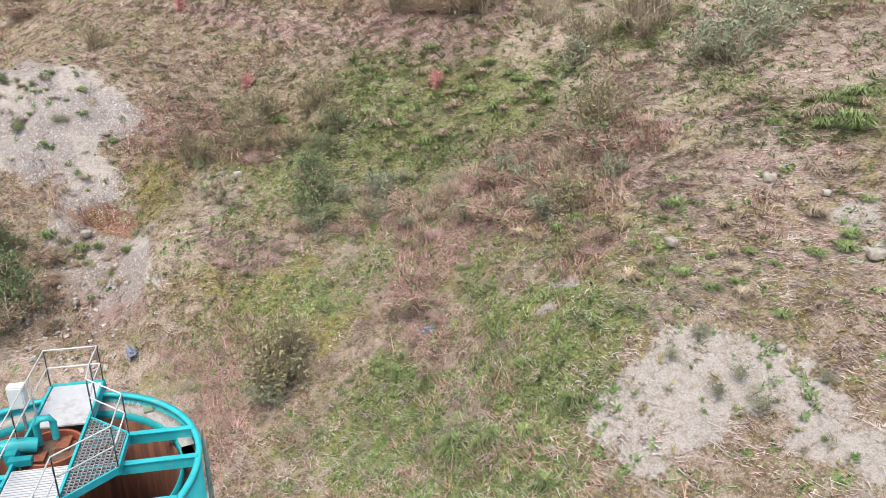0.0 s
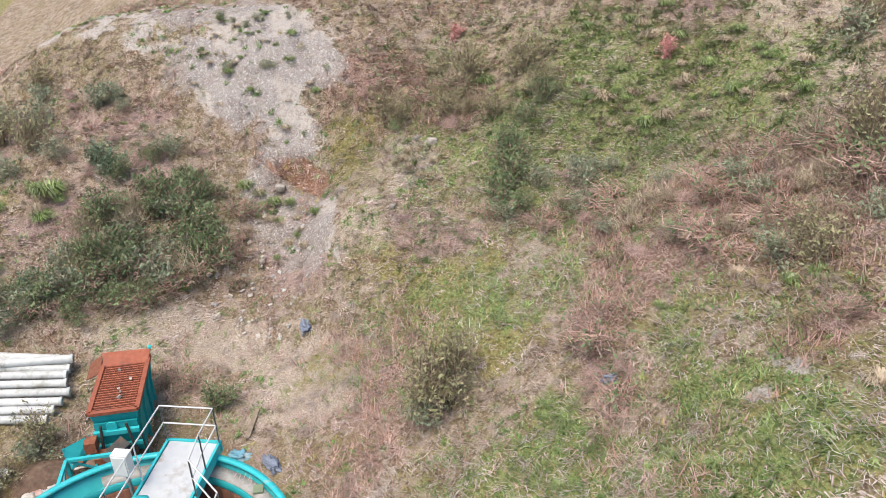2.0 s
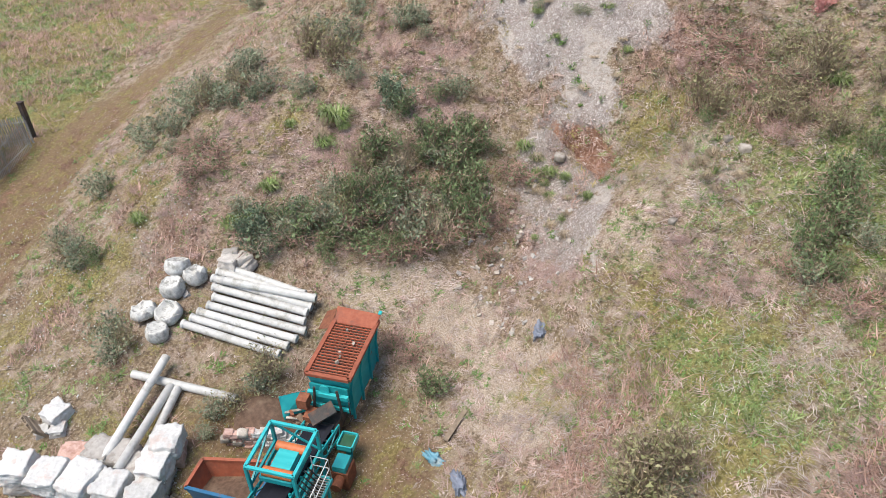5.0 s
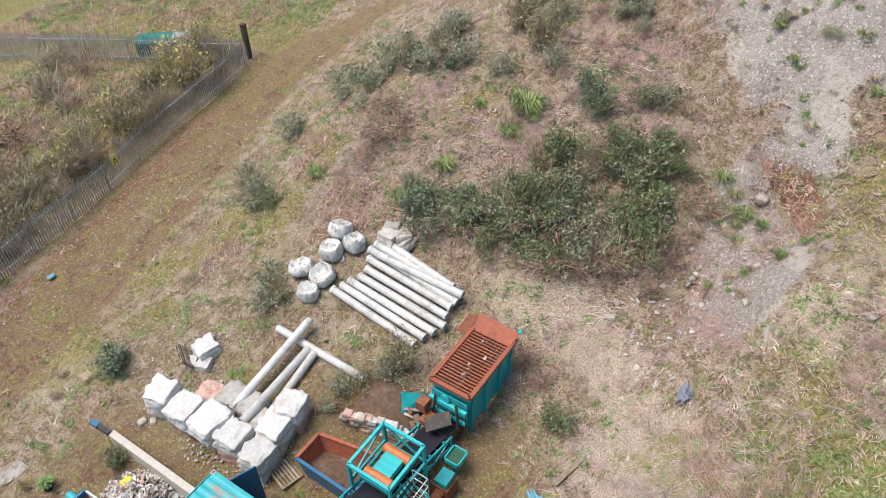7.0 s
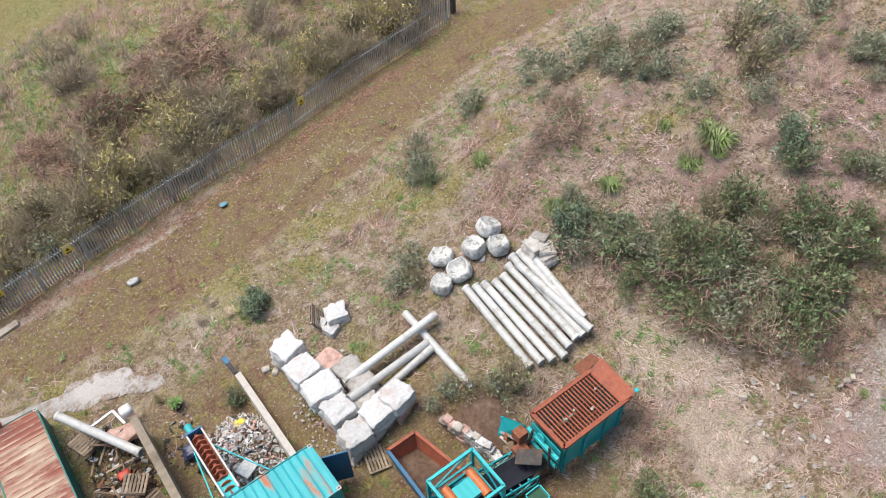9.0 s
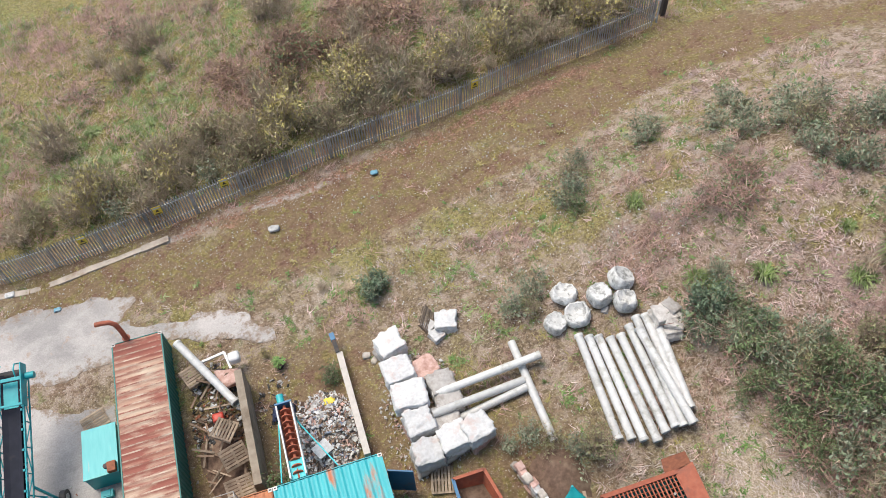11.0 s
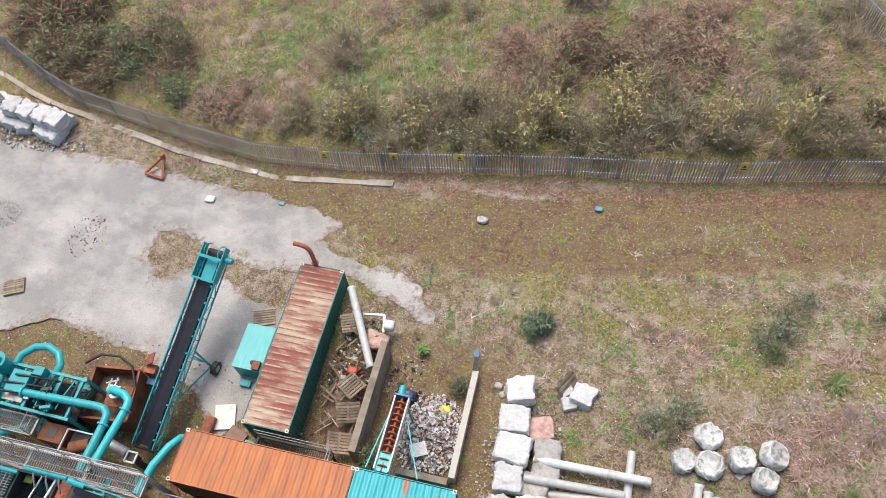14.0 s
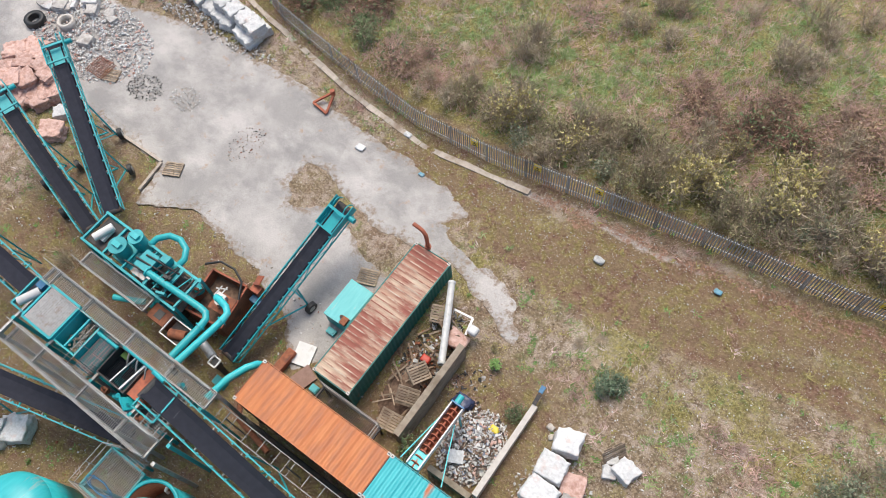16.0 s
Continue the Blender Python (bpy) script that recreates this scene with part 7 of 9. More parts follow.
for row in range(4):
    for i in range(11 - row):
        f = (i + 0.5 * (row % 2)) / 10
        x, y = 16.62 + 0.85 * f + 0.03 * rng.randn(), -3.05 - 2.85 * f
        o = new("block", ((pb[0], pb[1], st_me[1]) if f < 0.45 else (wb[0], wb[1], st_me[0]))[(i + row) % 3])
        o.parent = bw_
        s = (0.78 if (i + row) % 3 == 2 else 0.29) * (0.9 + 0.25 * rng.rand())
        o.matrix_basis = pose(x - 17.0, y + 4.4, -0.15 + 0.24 * row, 5 * rng.randn(), 5 * rng.randn(), -73 + 8 * rng.randn()) @ Matrix.Scale(s, 4)


def heap(name, c, rx, ry, h, material, label, category, n=26, rough=0.25, seed=3):
    g = np.linspace(-1.15, 1.15, n)
    X, Y = np.meshgrid(g, g)
    d = np.hypot(X, Y)
    Z = h * np.clip(1 - d ** 1.6, -0.3, 1) * (1 + rough * (fbm(X * 6, Y * 6, 2, seed) - 0.5) * 2) + 0.12 * (fbm(X * 9, Y * 9, 1.0, seed + 9) - 0.5) * (d < 1)
    P = [(c[0] + rx * x, c[1] + ry * y, gz(c[0] + rx * x, c[1] + ry * y) + z - 0.05) for x, y, z in zip(X.ravel(), Y.ravel(), Z.ravel())]
    k = np.arange(n * n).reshape(n, n)
    q = np.stack([k[:-1, :-1], k[:-1, 1:], k[1:, 1:], k[1:, :-1]], -1).reshape(-1, 4)
    return solo(name, Mesh().add(P, q.tolist(), True), material, label, category, (c[0], c[1], gz(*c)))


heap("spoil_mound", (18.1, -4.3), 1.35, 1.7, 0.55, SOIL, "brown heap of spilled gravel beside the hopper", "heap")
heap("earth_mound", (4.2, 2.6), 1.3, 2.4, 0.5, SOIL, "dark earth heap between container and bay wall", "heap", seed=5)
heap("rubble_mound", (9.0, 1.6), 1.7, 2.0, 0.8, mat("rubble", (0.16, 0.13, 0.11), (0.32, 0.28, 0.25), 9, 0.9, c3=(0.16, 0.13, 0.11), s3=2.5, at=0.55, bump=0.8), "grey rubble and rubbish heap in the bay", "heap", seed=6)


def litter(name, n, spot, size, mats, label, flat=0.25, seed=1):
    """Loose scraps strewn over a spot, one part for each colour."""
    r = np.random.RandomState(seed)
    root = thing(name, label, "rubbish", (spot[0], spot[1], gz(spot[0], spot[1])), kind="stuff")
    for q, mt in enumerate(mats):
        m = Mesh()
        for i in range(n // len(mats)):
            a, d = r.rand() * 6.28, math.sqrt(r.rand())
            x, y = spot[0] + spot[2] * d * math.cos(a), spot[1] + spot[3] * d * math.sin(a)
            s = size * (0.4 + 1.3 * r.rand())
            m.box((x, y, gz(x, y) + spot[4] * (1 - d ** 1.6) + 0.04 + 0.05 * r.rand()), (s, s * (0.15 + 0.6 * r.rand()), s * flat), Euler((r.randn() * 0.4, r.randn() * 0.4, r.rand() * 6)).to_matrix())
        tagged(part("scrap", m, mt, root), kind="stuff")
    return root


OLDWOOD = mat("dark_wood", (0.15, 0.10, 0.07), (0.27, 0.19, 0.13), 6, 0.9, c3=(0.09, 0.06, 0.045), s3=1.5, at=0.6, vary=0.35)
GREYSC = mat("grey_scrap", (0.28, 0.27, 0.26), (0.42, 0.41, 0.39), 8, 0.8)
litter("rubbish", 1600, (9.0, 1.7, 1.7, 2.1, 0.8), 0.15, (GREYSC, DARK, SOIL, OLDWOOD, WHITE, STONE, WOOD, BAG, GREYBALE, SOIL, BAG, WHITE, WHITE, GREYSHEET, PINK), "mixed plastic and rubble scraps on the heap", 0.16, seed=2)
litter("rubbish", 420, (4.2, 4.4, 1.3, 3.0, 0.5), 0.17, (DARK, BLACK, SOIL, WOOD, GREYSC, RUSTY, DARK, BAG), "small scraps among the broken timber", seed=3)
litter("rubbish", 90, (7.2, 4.0, 1.0, 1.6, 0.0), 0.12, (DARK, GREYSC, BLACK, STONE), "scraps lying in the grass", seed=4)
litter("rubbish", 420, (-24.0, 9.2, 1.5, 1.1, 0.06), 0.085, (DARK, GREYSC, GREYBALE), "dark burnt scraps on the yard", seed=5)
litter("rubbish", 260, (-20.8, 10.1, 1.3, 1.0, 0.02), 0.07, (GREYSC, SLAB, WHITE), "crushed rubble smeared on the yard", seed=6)
litter("rubbish", 160, (-14.6, 9.6, 1.2, 1.6, 0.02), 0.07, (DARK, SLAB, RUSTY), "brick crumbs smeared on the yard", seed=7)
litter("rubbish", 500, (-24, 15.8, 6.5, 0.8, 0.05), 0.12, (GREYBALE, BALE, STONE), "crumbs of broken bales along the bale wall", 0.6, seed=8)
litter("rubbish", 2400, (-30.6, 10.2, 5.4, 3.4, 0.15), 0.12, (GREYBALE, BALE, BALE, BALE, BAG, PINK), "crumbs of broken bales at the yard end", 0.6, seed=9)
litter("rubbish", 500, (13.6, 0.8, 2.0, 3.4, 0.0), 0.1, (BALE, PINK, GREYBALE), "crumbs of broken bales round the stack", 0.5, seed=10)
litter("rubbish", 1100, (12, 15.2, 20, 2.0, 0.0), 0.05, (STONE, BALE, BAG, GREYBALE), "stones and litter along the track", 0.6, seed=11)
litter("rubbish", 1300, (-8, -4.5, 17, 8.5, 0.0), 0.085, (STONE, BAG, BALE, GREYSC, RUSTY), "stones and scraps lying round the plant", 0.6, seed=12)
litter("rubbish", 1300, (22, 7.5, 9, 5, 0.0), 0.05, (STONE, GREYBALE, BALE), "pale stones on the bare mound", 0.6, seed=13)
litter("rubbish", 160, (29, -13, 5, 3, 0.0), 0.16, (STONE, GREYBALE), "pale stones below the clay slope", 0.6, seed=14)

# timber heap
solo("panel_board", Mesh().box((8.7, 0.75, gz(8.7, 0.75) + 0.85), (0.8, 0.65, 0.06), Euler((0.2, 0.15, 0.5)).to_matrix()), BALE, "white board lying on the rubbish heap", "board", (8.7, 0.75, gz(8.7, 0.75)))
o = tagged(new("yellow_cloth", lump("yellow_cloth", 97, (0.45, 0.3, 0.18), YELLOW, 0.4, 5, 0.5)), "yellow cloth scrap on the rubbish heap", "cloth")
o.location = (9.5, 3.0, gz(9.5, 3.0) + 0.35)
o = tagged(new("dark_bag", lump("dark_bag", 98, (0.9, 0.6, 0.4), mat("navy_plastic", (0.03, 0.04, 0.09), (0.06, 0.07, 0.13), 4, 0.4), 0.4, 6, 0.5)), "dark blue plastic bag by the screw conveyor", "bag")
o.location = (7.3, 3.4, gz(7.3, 3.4) + 0.05)
for i in range(44):
    x, y = 3.2 + 2.1 * rng.rand(), 0.8 + 6.4 * rng.rand()
    L, a = 0.5 + 1.0 * rng.rand(), 1.05 + 1.5708 * (i % 2) + 0.35 * rng.randn()
    zz = gz(x, y) + 0.25 + 0.55 * rng.rand()
    d = Vector((math.cos(a), math.sin(a), 0.25 * rng.randn())) * L / 2
    solo("plank", Mesh().beam(Vector((x, y, zz)) - d, Vector((x, y, zz)) + d, 0.06 + 0.05 * rng.rand(), 0.03), OLDWOOD if i % 3 else WOOD, "broken grey plank in the timber heap", "plank", (x, y, gz(x, y)), "timber heap")
wf = thing("window_frame", "white window frame thrown on the timber heap", "frame", (4.6, 6.9, gz(4.6, 6.9)))
part("bar", Mesh().beam((3.9, 7.3, 1.6), (5.1, 7.4, 1.75), 0.12, 0.08).beam((5.1, 7.4, 1.75), (5.3, 6.4, 1.75), 0.12, 0.08).beam((3.9, 7.3, 1.6), (4.1, 6.4, 1.6), 0.08, 0.06), WHITE, wf)
o = tagged(new("plastic_tub", lump("plastic_tub", 91, (0.55, 0.5, 0.45), WHITE, 0.05, 3, 0.6)), "white plastic tub on the heap", "tub")
o.location = (5.6, 6.7, gz(5.6, 6.7) + 0.7)
o = tagged(new("red_crate", lump("red_crate", 92, (0.5, 0.4, 0.3), REDP, 0.15, 3, 0.8)), "red plastic crate in the rubbish", "crate")
o.location = (4.3, 4.1, gz(4.3, 4.1) + 0.55)
o = tagged(new("pink_sheet", lump("pink_sheet", 93, (1.1, 0.9, 0.3), PINK, 0.3, 5, 0.7)), "pink insulation sheet crumpled on the heap", "sheet")
o.location = (5.1, 5.9, gz(5.1, 5.9) + 0.5)
bu = thing("plant_pot", "black plastic pot with a green plant", "pot", (7.6, 5.9, gz(7.6, 5.9)))
zq = gz(7.6, 5.9)
part("pot", Mesh().tube([(7.6, 5.9, zq), (7.6, 5.9, zq + 0.35)], [0.2, 0.27], 16), BLACK, bu)
part("potting_soil", Mesh().disc((7.6, 5.9, zq + 0.354), 0.23, 16), SOIL, bu)
pot_r = np.random.RandomState(8)
leaf_m = Mesh()
for i in range(90):
    a, d, h = pot_r.rand() * 6.28, 0.05 + 0.27 * pot_r.rand(), 0.36 + 0.3 * pot_r.rand()
    c = Vector((7.6 + d * math.cos(a), 5.9 + d * math.sin(a), zq + h))
    e = Vector((math.cos(a), math.sin(a), 0.4 * pot_r.randn())) * 0.09
    f = Vector((-math.sin(a), math.cos(a), 0.3)) * 0.04
    leaf_m.add([tuple(c - e), tuple(c + f), tuple(c + e), tuple(c - f)], [(0, 1, 2, 3)])
part("foliage", leaf_m, LEAF_B, bu, "bright green leaves")

for i in range(26):
    x, y = 17.7 + 1.0 * rng.rand(), -6.7 + 1.3 * rng.rand()
    L, a = 0.4 + 0.7 * rng.rand(), 0.9 + 0.5 * rng.randn()
    zz = gz(x, y) + 0.5 + 0.8 * rng.rand()
    d = Vector((math.cos(a), math.sin(a), 0.5 * rng.randn())) * L / 2
    solo("board", Mesh().beam(Vector((x, y, zz)) - d, Vector((x, y, zz)) + d, 0.08 + 0.22 * rng.rand(), 0.03), (OLDWOOD, WOOD, STONE, RUSTY)[i % 4], "broken grey board collapsed beside the feed hopper", "board", (x, y, gz(x, y)), "boards by the hopper")

# screw conveyor over the rubble bay
sc = thing("screw_conveyor", "turquoise open screw conveyor trough with a rusty auger", "conveyor", (7.6, 1.0, gz(7.6, 1.0)))
sa_, sb2 = Vector((7.6, 2.55, 3.7)), Vector((7.65, -1.15, 4.25))
for t in (-0.33, 0.33):
    part("trough_side", Mesh().beam(sa_ + Vector((t, 0, 0)), sb2 + Vector((t, 0, 0)), 0.07, 0.45), WHITE, sc, "pale trough side")
part("trough_floor", Mesh().beam(sa_ - Vector((0, 0, 0.25)), sb2 - Vector((0, 0, 0.25)), 0.6, 0.05), RUSTY, sc)
part("auger_shaft", Mesh().tube([sa_, sb2], 0.07, 10), RED_RUST, sc)
for i in range(11):
    c = sa_.lerp(sb2, 0.08 + i * 0.085)
    part("auger_flight", Mesh().tube([c, c + Vector((0, -0.05, 0.01))], 0.24, 14), RED_RUST, sc)
part("end_plate", Mesh().box(sa_ + Vector((0, 0.05, 0)), (0.75, 0.08, 0.55)), BLUE, sc)
part("drive_motor", Mesh().tube([sa_ + Vector((-0.1, 0.1, 0.05)), sa_ + Vector((-0.1, 0.55, 0.05))], 0.17, 12), CYAN, sc)
part("cover", Mesh().beam(sb2 + Vector((0, 0.9, -0.1)), sb2, 0.74, 0.1), CYAN, sc)
part("stay", Mesh().beam(sa_ + Vector((-0.4, -0.6, -0.2)), (6.9, -1.1, 4.2), 0.05).beam(sa_ + Vector((0.4, -0.8, -0.2)), (9.3, -1.1, 4.2), 0.05), CYAN, sc)
part("leg", Mesh().beam(sa_ + Vector((-0.3, -0.3, -0.2)), (7.2, 2.2, gz(7.2, 2.2)), 0.08).beam(sa_ + Vector((0.3, -0.3, -0.2)), (8.0, 2.2, gz(8, 2.2)), 0.08), TEAL, sc)

# ---- small things on the yard and the slope
ty = thing("tyre", "large black tyre lying at the yard end", "tyre", (-35.4, 9.0, gz(-35.4, 9)))
part("tread", Mesh().tube([(-35.4, 9.0, gz(-35.4, 9)), (-35.4, 9.0, gz(-35.4, 9) + 0.5)], 0.75, 26, False).tube([(-35.4, 9.0, gz(-35.4, 9) + 0.5), (-35.4, 9.0, gz(-35.4, 9))], 0.4, 26, False).ring((-35.4, 9.0), 0.4, 0.75, gz(-35.4, 9) + 0.48, gz(-35.4, 9) + 0.5, 26), BLACK, ty)
cr = thing("concrete_ring", "white concrete manhole ring on the yard", "ring", (-33.1, 10.1, gz(-33, 10)))
part("ring", Mesh().ring((-33.1, 10.1), 0.45, 0.62, gz(-33, 10), gz(-33, 10) + 0.6, 26), PALEBEAM, cr)
rf = thing("towing_frame", "red steel A-frame lying at the yard edge", "frame", (-12.1, 14.9, gz(-12.1, 14.9)))
zr = gz(-12.1, 14.9) + 0.2
part("bar", Mesh().beam((-12.9, 14.5, zr), (-11.6, 14.3, zr), 0.16, 0.12), RED_RUST, rf)
part("bar", Mesh().beam((-12.9, 14.5, zr), (-12.1, 15.6, zr + 0.4), 0.14, 0.12), RED_RUST, rf)
part("bar", Mesh().beam((-11.6, 14.3, zr), (-11.9, 15.6, zr + 0.45), 0.14, 0.12), RED_RUST, rf)
part("hitch", Mesh().tube([(-12.0, 15.6, zr + 0.3), (-12.0, 15.6, zr + 0.75)], 0.16, 12), RED_RUST, rf)
rg = thing("rusty_grid", "rusty steel reinforcement grid lying on the yard", "grid", (-27.8, 8.6, gz(-27.8, 8.6)))
for i in range(9):
    part("bar", Mesh().beam((-28.6 + i * 0.2, 7.9, -0.2), (-28.6 + i * 0.2, 9.4, -0.2), 0.03), RUSTY, rg)
    part("bar", Mesh().beam((-28.7, 7.95 + i * 0.17, -0.18), (-26.9, 7.95 + i * 0.17, -0.18), 0.03), RUSTY, rg)
for i, (x, y, s, mt, lb) in enumerate([(-8.0, 13.45, 0.6, WHITE, "white sack lying on the yard"), (-6.0, 15.9, 0.5, BAG, "white plastic scrap by the fence"), (-3.4, 13.9, 0.35, BLUEP, "blue plastic scrap on the yard edge"), (8.9, 14.3, 0.55, BAG, "pale sheet scrap on the track"), (15.2, 16.0, 0.4, BLUEP, "blue plastic scrap on the track")]):
    o = tagged(new("sack", lump("sack", 100 + i, (s, s * 0.7, s * 0.25), mt, 0.25, 4, 0.5)), lb, "sack")
    o.location = (x, y, gz(x, y) + 0.06)
for i, (x, y, s, mt, lb) in enumerate([(24.2, -15.0, 0.9, GREYSHEET, "crumpled blue-grey plastic sheet on bare soil"), (16.4, -13.2, 0.9, GREYSHEET, "crumpled pale blue plastic sheet in the grass"), (17.5, -11.9, 0.7, BLUEP, "torn pale blue plastic sheet in the grass"), (12.1, -25.5, 0.4, GREYSHEET, "blue plastic scrap in the grass")]):
    o = tagged(new("plastic_sheet", lump("plastic_sheet", 110 + i, (s, s * 0.45, 0.28), mt, 0.8, 9, 0.5)), lb, "sheet")
    o.matrix_basis = pose(x, y, gz(x, y) - 0.02, 0, 0, 30 * i)
a, b = Vector((20.0, -12.6, gz(20, -12.6) + 0.12)), Vector((18.4, -12.15, gz(18.4, -12.15) + 0.12))
solo("plank", Mesh().beam(a, b, 0.22, 0.07), WOOD, "grey weathered plank lying in the grass", "plank", (19.2, -12.4, gz(19.2, -12.4)))
for i, (x, y, s) in enumerate([(6.1, -32.4, 1.1), (6.3, -37.4, 1.2), (30.9, -22.7, 1.3), (27.6, -20.0, 0.9), (4.2, -38.0, 0.8), (0.2, -31.4, 0.7), (31.8, -22.0, 1.0), (11.8, 4.7, 1.0), (12.1, 4.3, 0.9), (33.7, -14.3, 1.4), (29.7, -13.0, 0.8), (28.7, -11.0, 0.7), (1.0, -36.5, 1.2), (0.0, -37.6, 1.1), (29, -12, 0.9)]):
    o = tagged(new("rock", st_me[i % 3]), "pale rock lying in the grass", "rock", "rocks on the slope")
    o.matrix_basis = pose(x, y, gz(x, y) - 0.05, 0, 0, 50 * i) @ Matrix.Scale(s * 0.75, 4)
cabin = thing("site_cabin", "low dark teal cabin with a grey roof patch beyond the fence", "shed", (33.6, 27.0, gz(33.6, 27.0)))
zc = gz(33.6, 27.0)
part("wall", Mesh().beam((32.3, 28.6, zc + 0.3), (34.9, 25.6, zc + 0.3), 1.5, 1.4), DTEAL, cabin)
part("roof", Mesh().beam((32.25, 28.66, zc + 1.05), (34.95, 25.54, zc + 1.05), 1.64, 0.1), DTEAL, cabin)
part("roof_patch", Mesh().beam((33.9, 26.75, zc + 1.11), (34.85, 25.65, zc + 1.11), 1.4, 0.02), STEEL, cabin)

# kerb of the soil strip at the yard corner
kb = thing("kerb", "low broken concrete kerb at the yard corner", "kerb", (-17.4, 4.6, gz(-17.4, 4.6)))
for a, b in (((-24.1, 5.45), (-21.2, 5.45)), ((-21.15, 5.45), (-18.35, 5.42)), ((-18.3, 5.36), (-17.95, 3.05))):
    part("kerb_stone", Mesh().beam((*a, gz(*a) + 0.08), (*b, gz(*b) + 0.08), 0.18, 0.2), SLAB, kb)

# ---- vegetation


def quick(name, verts, tris, material, label, category="plants", root=None):
    me_ = bpy.data.meshes.new(name)
    me_.vertices.add(len(verts))
    me_.vertices.foreach_set("co", np.asarray(verts, np.float32).ravel())
    t = np.asarray(tris, np.int32)
    me_.loops.add(t.size)
    me_.loops.foreach_set("vertex_index", t.ravel())
    me_.polygons.add(len(t))
    me_.polygons.foreach_set("loop_start", np.arange(len(t), dtype=np.int32) * t.shape[1])
    me_.polygons.foreach_set("loop_total", np.full(len(t), t.shape[1], np.int32))
    me_.update(calc_edges=True)
    me_.materials.append(material)
    ob = new(name, me_)
    if root:
        ob.parent = root
        return ob
    return tagged(ob, label, category, kind="stuff")


CELL = 0.25
bx, by = np.meshgrid(np.arange(-36, 80, CELL), np.arange(-52, 42, CELL))
bz = zlook(bx, by)
thin = np.clip(1.15 - np.maximum(bx - 38, 0) / 60, 0.35, 1)


def blades(name, n, chance, length, width, lie, material, label, seed, swirl=0.0, clump=1, spread=0.12):
    """Loose blades, a thin leaning triangle each, sown in tufts where the map of chances allows."""
    r = np.random.RandomState(seed)
    p = (np.clip(chance, 0, 1) * thin).ravel()
    c = np.repeat(r.choice(p.size, n // clump, p=p / p.sum()), clump)
    k = len(c)
    tx, ty = np.repeat(r.rand(k // clump), clump) * CELL, np.repeat(r.rand(k // clump), clump) * CELL
    x = bx.ravel()[c] + tx + r.randn(k) * spread
    y = by.ravel()[c] + ty + r.randn(k) * spread
    z = land(x, y) + 0.35 * (fbm(x, y, 2.2, 5) - 0.5) + 0.25 * (fbm(x, y, 6, 8) - 0.5) + 0.22 * (fbm(x, y, 0.9, 19) - 0.5) - 0.02
    a = r.rand(k) * 2 * np.pi
    if swirl:
        a = swirl * 9 * fbm(x, y, 4.5, 91) + np.repeat(r.randn(k // clump), clump) * 0.5 + (1 - swirl) * r.randn(k) * 2
    L, w = length * (0.4 + r.rand(k) * np.repeat(0.5 + r.rand(k // clump), clump)), width * (0.6 + 0.8 * r.rand(k))
    up = np.clip(r.rand(k) * (1 - lie) + 0.12, 0.1, 0.98)
    flat = L * np.sqrt(1 - up ** 2)
    sx, sy = -np.sin(a) * w / 2, np.cos(a) * w / 2
    v = np.empty((k, 3, 3))
    v[:, 0] = np.stack([x - sx, y - sy, z], -1)
    v[:, 1] = np.stack([x + sx, y + sy, z + 0.3 * w], -1)
    v[:, 2] = np.stack([x + np.cos(a) * flat, y + np.sin(a) * flat, z + L * up], -1)
    return quick(name, v.reshape(-1, 3), (np.arange(k) * 3)[:, None] + np.array([[0, 1, 2]]), material, label)


# where things grow: little on the yard, the plant's ground and the wheel track
onplant = (bz[6] < -0.1) * np.clip(1 - 1.2 * bz[4], 0.03, 1) * (1 - 0.8 * np.exp(-(along(bx, by, TRACK) / 2.3) ** 2))
bare = onplant * (1 - 0.96 * smooth((bz[1] - 0.25) / 0.25))
tuft1, tuft2 = fbm(bx, by, 1.6, 201), fbm(bx, by, 0.8, 203)
field = smooth((by - 18.6 - 0.05 * bx) / 1.5)
low = smooth((by + 9) / 5) * smooth((30 - bx) / 5) * (1 - field)
turf = 1 - 0.96 * np.clip(low + np.exp(-(along(bx, by, TRACK) / 4) ** 2), 0, 1)
wide = (1 - 0.7 * bz[8]) * (1 - 0.6 * bz[9])
c_straw = (1 - 0.95 * field) * (0.1 + 0.9 * turf) * bare * wide * (0.12 + 0.12 * smooth((-by - 15) / 5) + 0.9 * bz[3] * smooth((tuft1 - 0.35) / 0.25) + 0.35 * (tuft2 > 0.55) + 0.6 * cover(bx, by, [GRASSY[0], GRASSY[2]], 1.5) * (tuft2 > 0.47))
c_green = bare * wide * (bz[0] * smooth((fbm(bx, by, 1.5, 211) - 0.34) / 0.2) * smooth((tuft2 - 0.34) / 0.12) + 0.02)
c_rust = bare * (bz[2] * smooth((fbm(bx, by, 2.0, 221) - 0.34) / 0.2) + 0.02)
c_rust = np.clip(c_rust + 0.2 * field * (fbm(bx, by, 2.5, 271) > 0.48), 0, 1)
c_olive = (bz[6] < -0.1) * (1 - 0.6 * bz[4]) * (1 - 0.92 * np.exp(-(along(bx, by, TRACK) / 2.4) ** 2)) * (0.15 * smooth((fbm(bx, by, 3, 231) - 0.45) / 0.2) + 0.25 * bz[0] + 0.7 * bz[5])
c_litter = (1 - 0.93 * field) * (0.2 + 0.8 * turf) * bare * wide * (0.12 + 0.9 * bz[7] + 0.4 * bz[2] * (fbm(bx, by, 1.4, 241) > 0.48) + 0.35 * (fbm(bx, by, 1.1, 243) > 0.58))
